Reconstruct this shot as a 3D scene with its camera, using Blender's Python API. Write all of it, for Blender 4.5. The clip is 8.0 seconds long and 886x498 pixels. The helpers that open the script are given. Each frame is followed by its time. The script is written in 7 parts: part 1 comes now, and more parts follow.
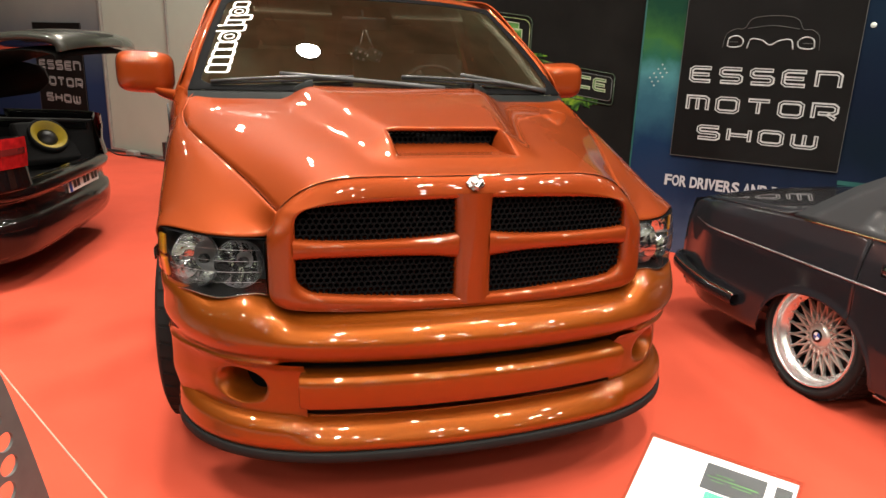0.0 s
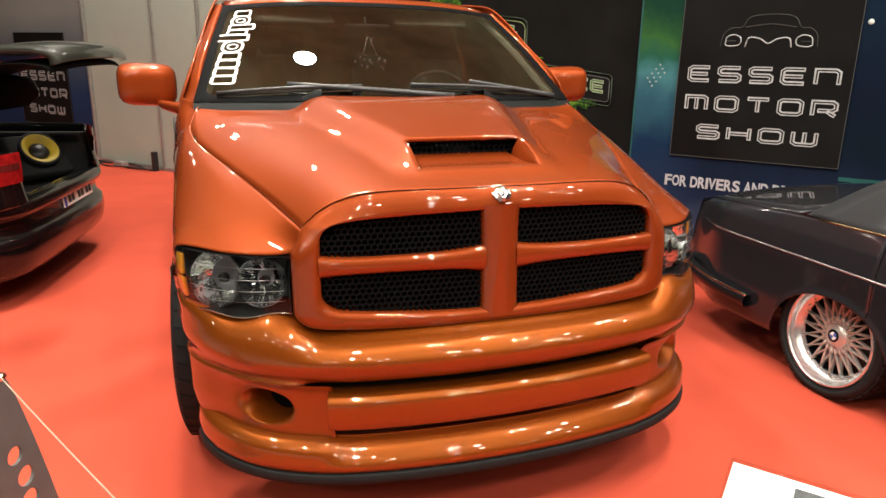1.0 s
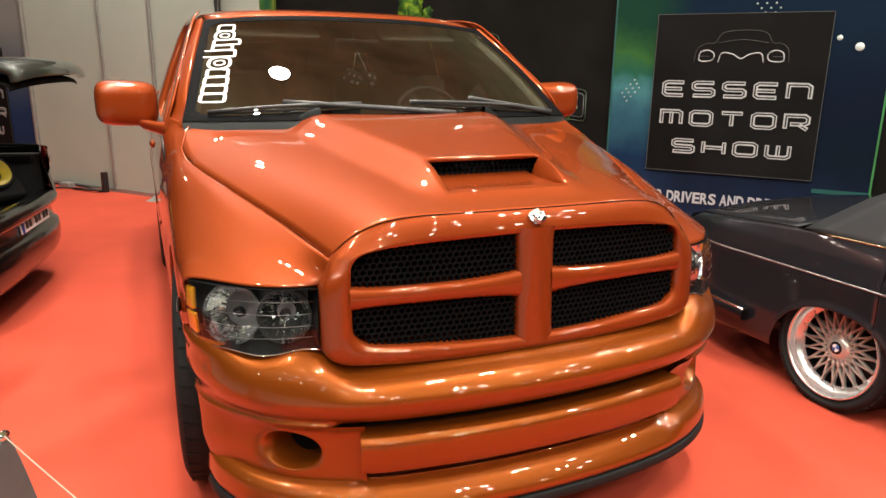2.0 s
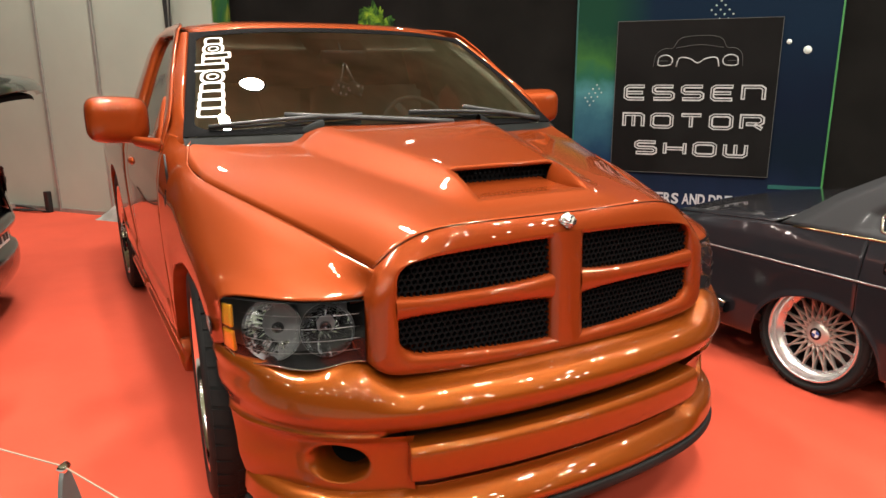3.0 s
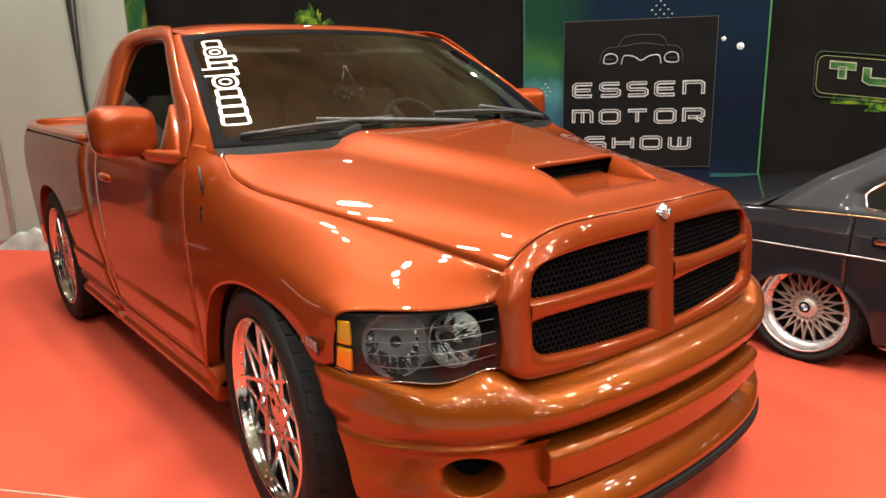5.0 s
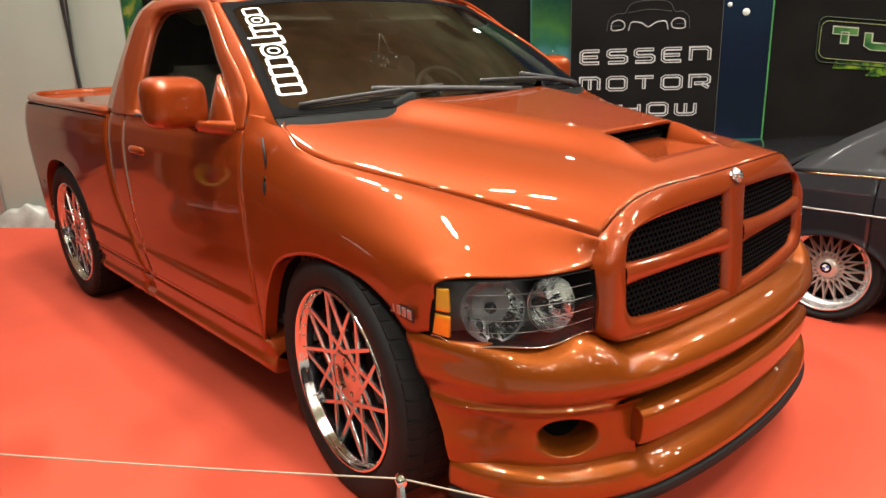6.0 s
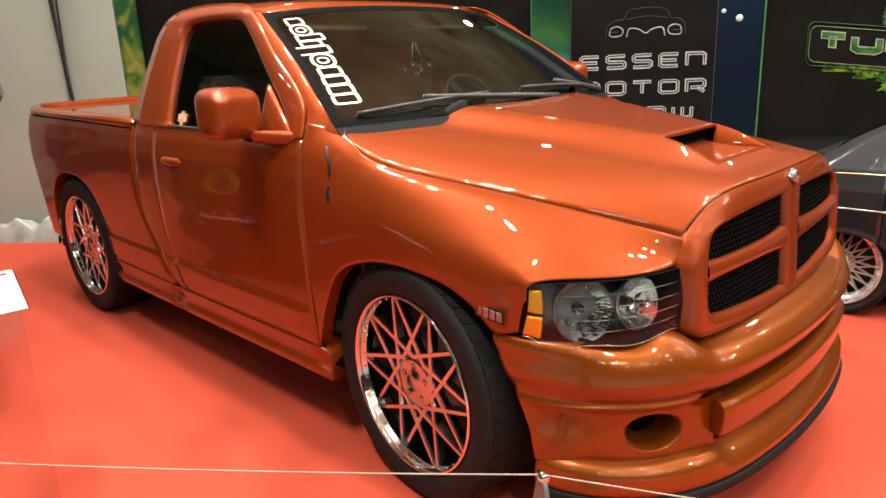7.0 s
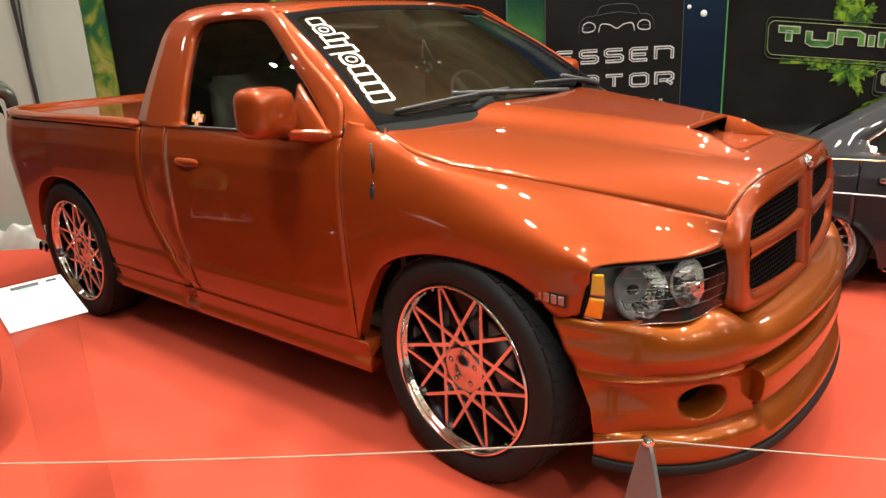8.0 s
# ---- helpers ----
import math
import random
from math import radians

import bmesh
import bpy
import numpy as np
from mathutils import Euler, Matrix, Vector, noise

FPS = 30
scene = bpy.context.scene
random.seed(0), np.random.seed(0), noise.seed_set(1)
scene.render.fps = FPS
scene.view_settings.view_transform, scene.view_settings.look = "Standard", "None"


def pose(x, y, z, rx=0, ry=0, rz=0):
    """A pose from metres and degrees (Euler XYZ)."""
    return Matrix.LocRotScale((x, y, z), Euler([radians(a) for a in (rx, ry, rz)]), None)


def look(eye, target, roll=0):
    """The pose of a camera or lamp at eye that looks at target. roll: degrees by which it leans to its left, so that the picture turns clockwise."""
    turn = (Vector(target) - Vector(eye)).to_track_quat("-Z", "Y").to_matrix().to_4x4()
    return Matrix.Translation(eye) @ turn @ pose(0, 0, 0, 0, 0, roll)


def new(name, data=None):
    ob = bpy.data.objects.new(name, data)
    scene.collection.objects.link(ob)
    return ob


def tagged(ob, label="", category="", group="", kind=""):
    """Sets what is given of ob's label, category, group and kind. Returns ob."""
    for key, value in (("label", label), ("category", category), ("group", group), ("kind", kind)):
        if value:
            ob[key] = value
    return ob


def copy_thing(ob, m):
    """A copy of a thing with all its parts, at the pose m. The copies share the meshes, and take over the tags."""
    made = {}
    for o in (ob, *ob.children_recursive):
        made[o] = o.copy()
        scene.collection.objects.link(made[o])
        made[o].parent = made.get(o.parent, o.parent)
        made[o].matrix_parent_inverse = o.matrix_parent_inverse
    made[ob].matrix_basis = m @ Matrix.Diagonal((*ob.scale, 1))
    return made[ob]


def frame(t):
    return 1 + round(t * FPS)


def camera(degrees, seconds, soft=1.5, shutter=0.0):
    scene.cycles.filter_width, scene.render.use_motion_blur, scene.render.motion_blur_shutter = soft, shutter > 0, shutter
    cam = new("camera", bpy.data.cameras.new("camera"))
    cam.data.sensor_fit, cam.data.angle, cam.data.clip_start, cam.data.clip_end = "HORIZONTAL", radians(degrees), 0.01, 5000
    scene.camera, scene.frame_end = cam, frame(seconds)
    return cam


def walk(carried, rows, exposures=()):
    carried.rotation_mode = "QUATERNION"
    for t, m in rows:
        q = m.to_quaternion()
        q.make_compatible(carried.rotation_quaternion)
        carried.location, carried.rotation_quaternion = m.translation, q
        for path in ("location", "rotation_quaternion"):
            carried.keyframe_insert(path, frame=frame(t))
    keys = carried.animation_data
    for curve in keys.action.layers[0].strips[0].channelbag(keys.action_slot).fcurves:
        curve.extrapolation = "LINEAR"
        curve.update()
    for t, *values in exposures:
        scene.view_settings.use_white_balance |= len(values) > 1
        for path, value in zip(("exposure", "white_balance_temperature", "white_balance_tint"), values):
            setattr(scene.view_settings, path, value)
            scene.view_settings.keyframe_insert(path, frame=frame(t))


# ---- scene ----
cam = camera(64.7, 8.0)
PATH = [
    (0, (-0.718, -2.898, 1.457), (-0.142, -1.064, 0.906), 2.0),
    (0.5, (-0.761, -2.86, 1.465), (-0.17, -1.033, 0.907), 0.7),
    (1, (-0.824, -2.809, 1.478), (-0.206, -0.987, 0.93), 0.9),
    (1.5, (-0.907, -2.702, 1.473), (-0.223, -0.899, 0.944), 0.7),
    (2, (-1.022, -2.607, 1.478), (-0.253, -0.831, 0.971), 0.8),
    (2.2, (-1.064, -2.585, 1.486), (-0.284, -0.813, 0.986), 0.9),
    (3.3, (-1.378, -2.465, 1.487), (-0.391, -0.794, 1.003), -0.5),
    (3.5, (-1.428, -2.425, 1.48), (-0.422, -0.765, 0.998), -0.5),
    (4, (-1.547, -2.298, 1.486), (-0.498, -0.666, 1.0), -1.6),
    (5.3, (-1.897, -2.036, 1.471), (-0.638, -0.564, 0.972), -1.7),
    (5.5, (-1.957, -1.997, 1.477), (-0.691, -0.541, 0.95), -1.8),
    (6, (-2.076, -1.882, 1.479), (-0.794, -0.454, 0.917), -2.0),
    (6.5, (-2.196, -1.766, 1.487), (-0.878, -0.371, 0.924), -2.9),
    (7, (-2.352, -1.674, 1.5), (-0.99, -0.316, 0.95), -2.5),
    (7.5, (-2.534, -1.585, 1.516), (-1.123, -0.28, 0.962), -3.2),
    (8, (-2.661, -1.471, 1.53), (-1.189, -0.243, 0.959), -3.0),
]
walk(cam, [(t, look(eye, target, roll)) for t, eye, target, roll in PATH])

# ---- world and light ----
world = bpy.data.worlds.new("hall")
scene.world = world
world.use_nodes = True
world.node_tree.nodes["Background"].inputs[0].default_value = (1.0, 0.93, 0.84, 1)
world.node_tree.nodes["Background"].inputs[1].default_value = 0.06
scene.view_settings.exposure = 0.0

# hall lamps over the stand: some follow highlights, others added to brighten dim parts
LAMPS = [(-1.0, 1.15, 4.6), (-0.8, 0.10, 4.6), (1.3, -0.8, 4.6), (-2.9, -0.7, 4.6), (3.2, -0.9, 4.6),
         (-3.2, -3.4, 4.7), (-0.9, -3.1, 4.7), (2.0, -3.2, 4.7), (-0.95, 4.75, 4.6), (-1.75, 5.75, 4.6), (-2.6, -0.1, 4.6), (-4.6, 6.8, 4.6), (4.3, -2.2, 4.6),
         (0.5, -2.1, 4.7), (-4.2, -6.0, 4.7), (-1.6, -5.6, 4.7), (1.0, -5.6, 4.7), (3.6, -5.4, 4.7)]
LAMPS = [(x + dx, y + dy, z) for x, y, z in LAMPS for dx, dy in ((0, 0), (0.16, 0.30))]
FLOOD = (-0.30, 1.92, 4.6)
LAMP_WATTS = 31
# lamps over other stands and aisles, added unseen for highlights and a lighter ceiling
FAR_LAMPS = [(x + 0.6 * (j % 2), y, 6.5) for j, y in enumerate((-7.5, -9.5, -12.5, -16.0)) for x in (-12.0, -8.0, -4.6, -1.2, 2.4, 6.6)]
FAR_LAMPS += [(-8.0, -5.0, 6.5), (-10.5, -2.5, 6.5), (-14.0, -5.5, 6.5), (-13.0, 0.5, 6.5), (-16.0, -1.5, 6.5), (12.0, 1.0, 6.5), (8.5, -1.5, 6.5), (4.6, -4.6, 6.5), (6.0, 10.6, 7.3), (10.5, 7.0, 7.3)]
FAR_WATTS = 56


# ---- materials ----
def material(name):
    m = bpy.data.materials.new(name)
    m.use_nodes = True
    t = m.node_tree
    return m, t, t.nodes, t.links, t.nodes["Principled BSDF"]


def noise_node(t, scale, detail=4, rough=0.55):
    coord = t.nodes.new("ShaderNodeTexCoord")
    n = t.nodes.new("ShaderNodeTexNoise")
    n.inputs["Scale"].default_value, n.inputs["Detail"].default_value, n.inputs["Roughness"].default_value = scale, detail, rough
    t.links.new(coord.outputs["Object"], n.inputs["Vector"])
    return n


def ramp(t, source, stops):
    r = t.nodes.new("ShaderNodeValToRGB")
    while len(r.color_ramp.elements) < len(stops):
        r.color_ramp.elements.new(0.5)
    for e, (p, c) in zip(r.color_ramp.elements, stops):
        e.position, e.color = p, (*c, 1)
    t.links.new(source, r.inputs[0])
    return r


def plain(name, color, rough=0.5, metal=0.0, coat=0.0, vary=0.12, scale=12.0, bump=0.0, bump_scale=200.0, spec=0.5):
    """A surface with mottling at two scales, and fine relief where bump is given."""
    m, t, nodes, links, b = material(name)
    n = noise_node(t, scale)
    lo = tuple(c * (1 - vary) for c in color)
    hi = tuple(min(1, c * (1 + vary)) for c in color)
    r = ramp(t, n.outputs["Fac"], [(0.3, lo), (0.7, hi)])
    links.new(r.outputs[0], b.inputs["Base Color"])
    n2 = noise_node(t, scale * 9, 6, 0.65)
    rr = t.nodes.new("ShaderNodeMapRange")
    rr.inputs["To Min"].default_value, rr.inputs["To Max"].default_value = rough * 0.85, min(1, rough * 1.15)
    links.new(n2.outputs["Fac"], rr.inputs["Value"])
    links.new(rr.outputs[0], b.inputs["Roughness"])
    b.inputs["Metallic"].default_value = metal
    b.inputs["Coat Weight"].default_value = coat
    b.inputs["Coat Roughness"].default_value = 0.03
    b.inputs["Specular IOR Level"].default_value = spec
    if bump:
        n3 = noise_node(t, bump_scale, 3, 0.6)
        k = nodes.new("ShaderNodeBump")
        k.inputs["Strength"].default_value, k.inputs["Distance"].default_value = bump, 0.002
        links.new(n3.outputs["Fac"], k.inputs["Height"])
        links.new(k.outputs[0], b.inputs["Normal"])
    return m


def candy(name, color, deep, rough=0.32, metal=0.65, coat=1.0):
    """Candy car paint: metal flake under a clear coat."""
    m, t, nodes, links, b = material(name)
    n = noise_node(t, 900, 2, 0.7)
    r = ramp(t, n.outputs["Fac"], [(0.25, deep), (0.75, color)])
    links.new(r.outputs[0], b.inputs["Base Color"])
    b.inputs["Metallic"].default_value = metal
    b.inputs["Roughness"].default_value = rough
    b.inputs["Coat Weight"].default_value = coat
    b.inputs["Coat Roughness"].default_value = 0.012
    b.inputs["Coat IOR"].default_value = 1.5
    b.inputs["Specular IOR Level"].default_value = 0.10
    orange_peel = noise_node(t, 160, 2, 0.5)
    k = nodes.new("ShaderNodeBump")
    k.inputs["Strength"].default_value, k.inputs["Distance"].default_value = 0.03, 0.001
    links.new(orange_peel.outputs["Fac"], k.inputs["Height"])
    links.new(k.outputs[0], b.inputs["Coat Normal"])
    return m


def glass(name, tint, gloss=1.0, rough=0.0):
    """A thin pane: tinted clear, with the gloss of glass at its face."""
    m, t, nodes, links, b = material(name)
    nodes.remove(b)
    out = nodes["Material Output"]
    clear, shine, mix = nodes.new("ShaderNodeBsdfTransparent"), nodes.new("ShaderNodeBsdfGlossy"), nodes.new("ShaderNodeMixShader")
    tilt, power, lift = nodes.new("ShaderNodeLayerWeight"), nodes.new("ShaderNodeMath"), nodes.new("ShaderNodeMath")
    tilt.inputs["Blend"].default_value = 0.5
    power.operation, lift.operation = "POWER", "MULTIPLY_ADD"
    power.inputs[1].default_value = 5
    lift.inputs[1].default_value, lift.inputs[2].default_value = 0.92, 0.05 * gloss
    lift.use_clamp = True
    clear.inputs[0].default_value = (*tint, 1)
    shine.inputs["Roughness"].default_value = rough
    links.new(tilt.outputs["Facing"], power.inputs[0])
    links.new(power.outputs[0], lift.inputs[0])
    links.new(lift.outputs[0], mix.inputs[0])
    links.new(clear.outputs[0], mix.inputs[1])
    links.new(shine.outputs[0], mix.inputs[2])
    links.new(mix.outputs[0], out.inputs[0])
    return m


def glow(name, color, strength):
    m, t, nodes, links, b = material(name)
    b.inputs["Base Color"].default_value = (*color, 1)
    b.inputs["Emission Color"].default_value = (*color, 1)
    b.inputs["Emission Strength"].default_value = strength
    return m


PAINT = candy("orange_candy_paint", (0.288, 0.0465, 0.0064), (0.20, 0.0295, 0.0041), 0.48, 0.40, 1.0)
PAINT_B = candy("golden_orange_candy_paint", (0.28, 0.064, 0.0062), (0.195, 0.0435, 0.0038), 0.38, 0.50, 1.0)
CARPET = plain("red_carpet", (0.50, 0.0715, 0.039), 0.95, vary=0.10, scale=1.3, bump=0.6, bump_scale=420, spec=0.15)
BLACK = plain("black_plastic", (0.012, 0.012, 0.013), 0.45, bump=0.15)
GLOSS_BLACK = plain("gloss_black_plastic", (0.008, 0.008, 0.009), 0.16)
TRIM = plain("grey_black_trim", (0.012, 0.0125, 0.013), 0.6, bump=0.3, bump_scale=600, spec=0.14)
SEAL = plain("matt_black_seal", (0.0045, 0.0045, 0.005), 0.75, spec=0.04)
RUBBER = plain("tyre_rubber", (0.010, 0.010, 0.0105), 0.68, bump=0.3, bump_scale=300, spec=0.22)
CHROME = plain("chrome", (0.86, 0.86, 0.87), 0.05, 1.0, vary=0.03)
WHEEL_FACE = plain("soft_chrome_wheel_face", (0.56, 0.58, 0.61), 0.17, 1.0, vary=0.05)
POLISHED = plain("polished_rim_metal", (0.80, 0.80, 0.81), 0.07, 1.0, vary=0.04)
# rim chrome darkened: the dim hall it mirrors is put into its colour
SHADED_CHROME = plain("shaded_chrome", (0.20, 0.20, 0.21), 0.12, 1.0, vary=0.1)
STEEL = plain("brushed_steel", (0.42, 0.42, 0.43), 0.32, 1.0, bump=0.1)
DARK_GLASS = glass("tinted_glass", (0.25, 0.262, 0.225), 8.0)
SCUTTLE_GREY = plain("weathered_grey_plastic", (0.010, 0.0115, 0.0115), 0.6, spec=0.10, vary=0.2, scale=12, bump=0.3, bump_scale=300)
BADGE_CHROME = plain("worn_badge_chrome", (0.50, 0.50, 0.50), 0.24, 1.0)
SIDE_GLASS = glass("dark_tinted_side_glass", (0.20, 0.205, 0.19), 4.2)
LENS = glass("clear_lens", (0.93, 0.94, 0.95), 0.6)
WHITE = plain("white_vinyl", (0.82, 0.82, 0.80), 0.4, vary=0.03)
WHITE_WALL = plain("off_white_panel", (0.345, 0.38, 0.33), 0.6, vary=0.05, scale=1.6, bump=0.05)
CLOTH_BLACK = plain("black_display_fabric", (0.0075, 0.007, 0.0065), 0.9, vary=0.3, scale=2.5, bump=0.2, spec=0.06)
CREAM = plain("cream_trim", (0.45, 0.42, 0.34), 0.7)
INTERIOR = plain("dark_slate_interior", (0.055, 0.052, 0.047), 0.75, bump=0.3)
TAN = plain("tan_cloth", (0.115, 0.114, 0.09), 0.85, vary=0.2, scale=20, bump=0.4)
AMBER = plain("amber_plastic", (0.74, 0.34, 0.010), 0.3, 0.5, coat=0.5)
BODY_GREY = candy("slate_metallic_paint", (0.025, 0.025, 0.030), (0.016, 0.016, 0.020), 0.34, 0.4)
PILLAR_GREY = candy("slate_pillar_paint", (0.040, 0.041, 0.044), (0.028, 0.029, 0.032), 0.45, 0.2, 0.15)
BODY_BLACK = candy("black_paint", (0.003, 0.003, 0.004), (0.002, 0.002, 0.002), 0.3, 0.0)

BRASS = plain("aged_brass_trim", (0.55, 0.44, 0.26), 0.25, 1.0)
WARM_SILVER = plain("satin_champagne_metal", (0.62, 0.60, 0.56), 0.34, 0.7)
CAP_BLUE = plain("blue_cap", (0.03, 0.08, 0.35), 0.3)
SALOON_GLASS = glass("green_tinted_glass", (0.42, 0.46, 0.40))
TAIL_RED = plain("red_lamp_plastic", (0.27, 0.008, 0.010), 0.08, coat=1.0, vary=0.3, scale=30)
TAIL_DARK = plain("smoked_lamp_plastic", (0.10, 0.012, 0.012), 0.15, coat=1.0)
PLATE_BLUE = plain("plate_blue", (0.02, 0.05, 0.35), 0.4)
YELLOW = plain("yellow_cone", (0.62, 0.46, 0.03), 0.5)
MACHINED = plain("machined_wheel_lip", (0.72, 0.72, 0.73), 0.24, 0.8, vary=0.06, scale=40)
# black lid paint; the ceiling's reflection is put into its olive base
LID_PAINT = candy("black_paint_with_sheen", (0.030, 0.031, 0.026), (0.020, 0.021, 0.018), 0.4, 0.1)
LID_INNER = plain("dull_lid_lining", (0.007, 0.007, 0.0065), 0.85, 0.0, vary=0.3, scale=6, spec=0.1)
FIN_GREY = plain("grey_coated_steel", (0.13, 0.14, 0.14), 0.45, 0.3)
# the blade's silvery highlight is put into this even grey
WIPER_GREY = plain("grey_wiper_metal", (0.055, 0.056, 0.058), 0.38, spec=0.4)
ROPE = plain("pale_cord", (0.34, 0.27, 0.21), 0.8, bump=0.5, bump_scale=900)
ACRYLIC = glass("clear_acrylic", (0.93, 0.93, 0.93))
FILM = glass("clear_cover_film", (0.97, 0.97, 0.97), 0.25)
PAPER = plain("white_paper", (0.85, 0.85, 0.85), 0.35, vary=0.02)


# ---- mesh helpers ----
def mesh_of(name, verts, faces, mat_, smooth=True):
    me = bpy.data.meshes.new(name)
    me.from_pydata([tuple(v) for v in verts], [], faces)
    me.materials.append(mat_)
    if smooth:
        me.polygons.foreach_set("use_smooth", [True] * len(me.polygons))
    me.update()
    return me


def place(name, me, parent=None, m=None, label=""):
    ob = new(name, me)
    if parent is not None:
        ob.parent = parent
    if m is not None:
        ob.matrix_basis = m
    return tagged(ob, label)


def part(name, bm, mat_, parent=None, label="", smooth=True, m=None):
    """Links a bmesh as one mesh object under a thing or a part."""
    bmesh.ops.recalc_face_normals(bm, faces=bm.faces)
    me = bpy.data.meshes.new(name)
    bm.to_mesh(me)
    bm.free()
    me.materials.append(mat_)
    if smooth:
        me.polygons.foreach_set("use_smooth", [True] * len(me.polygons))
    return place(name, me, parent, m, label)


def creased(ob, angle=35):
    """Smooth shading that breaks at edges sharper than the angle."""
    me = ob.data
    bm = bmesh.new()
    bm.from_mesh(me)
    for e in bm.edges:
        if len(e.link_faces) == 2 and e.calc_face_angle(0) > radians(angle):
            e.smooth = False
    bm.to_mesh(me)
    bm.free()
    return ob


def solid(ob, thickness=0.006, offset=-1.0):
    k = ob.modifiers.new("thickness", "SOLIDIFY")
    k.thickness, k.offset = thickness, offset
    return ob


def bevelled(ob, width=0.004, segments=2):
    k = ob.modifiers.new("edges", "BEVEL")
    k.width, k.segments, k.limit_method = width, segments, "ANGLE"
    return ob


def curve_through(points, n):
    """n + 1 points on a smooth curve through the given ones."""
    p = np.array(points, float)
    q = np.vstack([2 * p[0] - p[1], p, 2 * p[-1] - p[-2]])
    out = []
    for t in np.linspace(0, len(p) - 1, n + 1):
        i = min(int(t), len(p) - 2)
        f = t - i
        a, b, c, d = q[i], q[i + 1], q[i + 2], q[i + 3]
        out.append(0.5 * (2 * b + (c - a) * f + (2 * a - 5 * b + 4 * c - d) * f**2 + (3 * b - a - 3 * c + d) * f**3))
    return np.array(out)


def surface(rows, nu, nv):
    """A grid of (nv + 1) x (nu + 1) points, smooth through rows of control points."""
    fine = np.array([curve_through(r, nu) for r in rows])
    return np.stack([curve_through(fine[:, i], nv) for i in range(nu + 1)], 1)


def grid_mesh(name, g, mat_, skip=None, close=False):
    h, w = g.shape[:2]
    faces = []
    for j in range(h - 1):
        for i in range(w if close else w - 1):
            if skip and skip(j, i):
                continue
            k = (i + 1) % w
            faces.append((j * w + i, j * w + k, (j + 1) * w + k, (j + 1) * w + i))
    return mesh_of(name, g.reshape(-1, 3), faces, mat_)


def flip(g):
    """The same grid on the other side of the middle plane."""
    return g[:, ::-1] * np.array([-1, 1, 1])


def both(name, g, mat_, parent, label="", thick=0.006, inward=True):
    """A panel and its mirror image. Grids run so that their faces look outwards."""
    made = []
    for grid in (g, flip(g)):
        ob = place(name, grid_mesh(name, grid, mat_), parent, None, label)
        if thick:
            solid(ob, thick, -1.0 if inward else 1.0)
        made.append(ob)
    return made


def box(bm, x0, x1, y0, y1, z0, z1):
    made = bmesh.ops.create_cube(bm, size=1)["verts"]
    for v in made:
        v.co = Vector(((x0 + x1) / 2 + v.co.x * (x1 - x0), (y0 + y1) / 2 + v.co.y * (y1 - y0), (z0 + z1) / 2 + v.co.z * (z1 - z0)))
    return made


def box_part(name, dims, mat_, parent=None, label="", bevel=0.004, m=None):
    bm = bmesh.new()
    box(bm, *dims)
    if bevel:
        bmesh.ops.bevel(bm, geom=bm.edges[:], offset=bevel, segments=2, affect="EDGES", profile=0.5)
    return part(name, bm, mat_, parent, label, smooth=False, m=m)


def lathe(profile, n=48, arc=math.tau):
    """Verts and faces of a profile of (radius, x) turned round the x axis."""
    verts, faces, m = [], [], len(profile)
    for i in range(n):
        a = arc * i / n
        for r, x in profile:
            verts.append((x, r * math.cos(a), r * math.sin(a)))
    for i in range(n):
        k = (i + 1) % n
        for j in range(m - 1):
            faces.append((i * m + j, i * m + j + 1, k * m + j + 1, k * m + j))
    return verts, faces


def turned(name, profile, mat_, parent, n=48, m=None, label=""):
    return place(name, mesh_of(name, *lathe(profile, n), mat_), parent, m, label)


def tube(name, points, radius, mat_, parent=None, n=8, label="", taper=None):
    """A round bar along points."""
    p = [Vector(q) for q in points]
    verts, faces = [], []
    for i, q in enumerate(p):
        d = (p[min(i + 1, len(p) - 1)] - p[max(i - 1, 0)]).normalized()
        a = d.cross(Vector((0, 0, 1)) if abs(d.z) < 0.9 else Vector((1, 0, 0))).normalized()
        b = d.cross(a)
        r = radius * (1 if taper is None else 1 + (taper - 1) * i / (len(p) - 1))
        for k in range(n):
            w = math.tau * k / n
            verts.append(q + r * (math.cos(w) * a + math.sin(w) * b))
    for i in range(len(p) - 1):
        for k in range(n):
            l = (k + 1) % n
            faces.append((i * n + k, i * n + l, (i + 1) * n + l, (i + 1) * n + k))
    faces.append(tuple(range(n))[::-1])
    faces.append(tuple((len(p) - 1) * n + k for k in range(n)))
    return place(name, mesh_of(name, verts, faces, mat_), parent, None, label)


def ring_loop(half_w, half_h, radius, n):
    """Points of a rounded rectangle, anticlockwise, n a corner."""
    out = []
    for cx, cy, a0 in ((1, 1, 0), (-1, 1, 90), (-1, -1, 180), (1, -1, 270)):
        for i in range(n + 1):
            a = radians(a0 + 90 * i / n)
            out.append((cx * (half_w - radius) + radius * math.cos(a), cy * (half_h - radius) + radius * math.sin(a)))
    return out


def ring_dense(half_w, half_h, radius, n=8, m=24):
    """A rounded rectangle with points along its straight sides too."""
    corners = ring_loop(half_w, half_h, radius, n)
    out = []
    for k in range(4):
        arc = corners[k * (n + 1) : (k + 1) * (n + 1)]
        nxt = corners[((k + 1) * (n + 1)) % len(corners)]
        out += arc
        a, b = np.array(arc[-1]), np.array(nxt)
        cnt = m if k % 2 == 0 else m // 2
        out += [tuple(a + (b - a) * f) for f in np.linspace(0, 1, cnt + 2)[1:-1]]
    return out


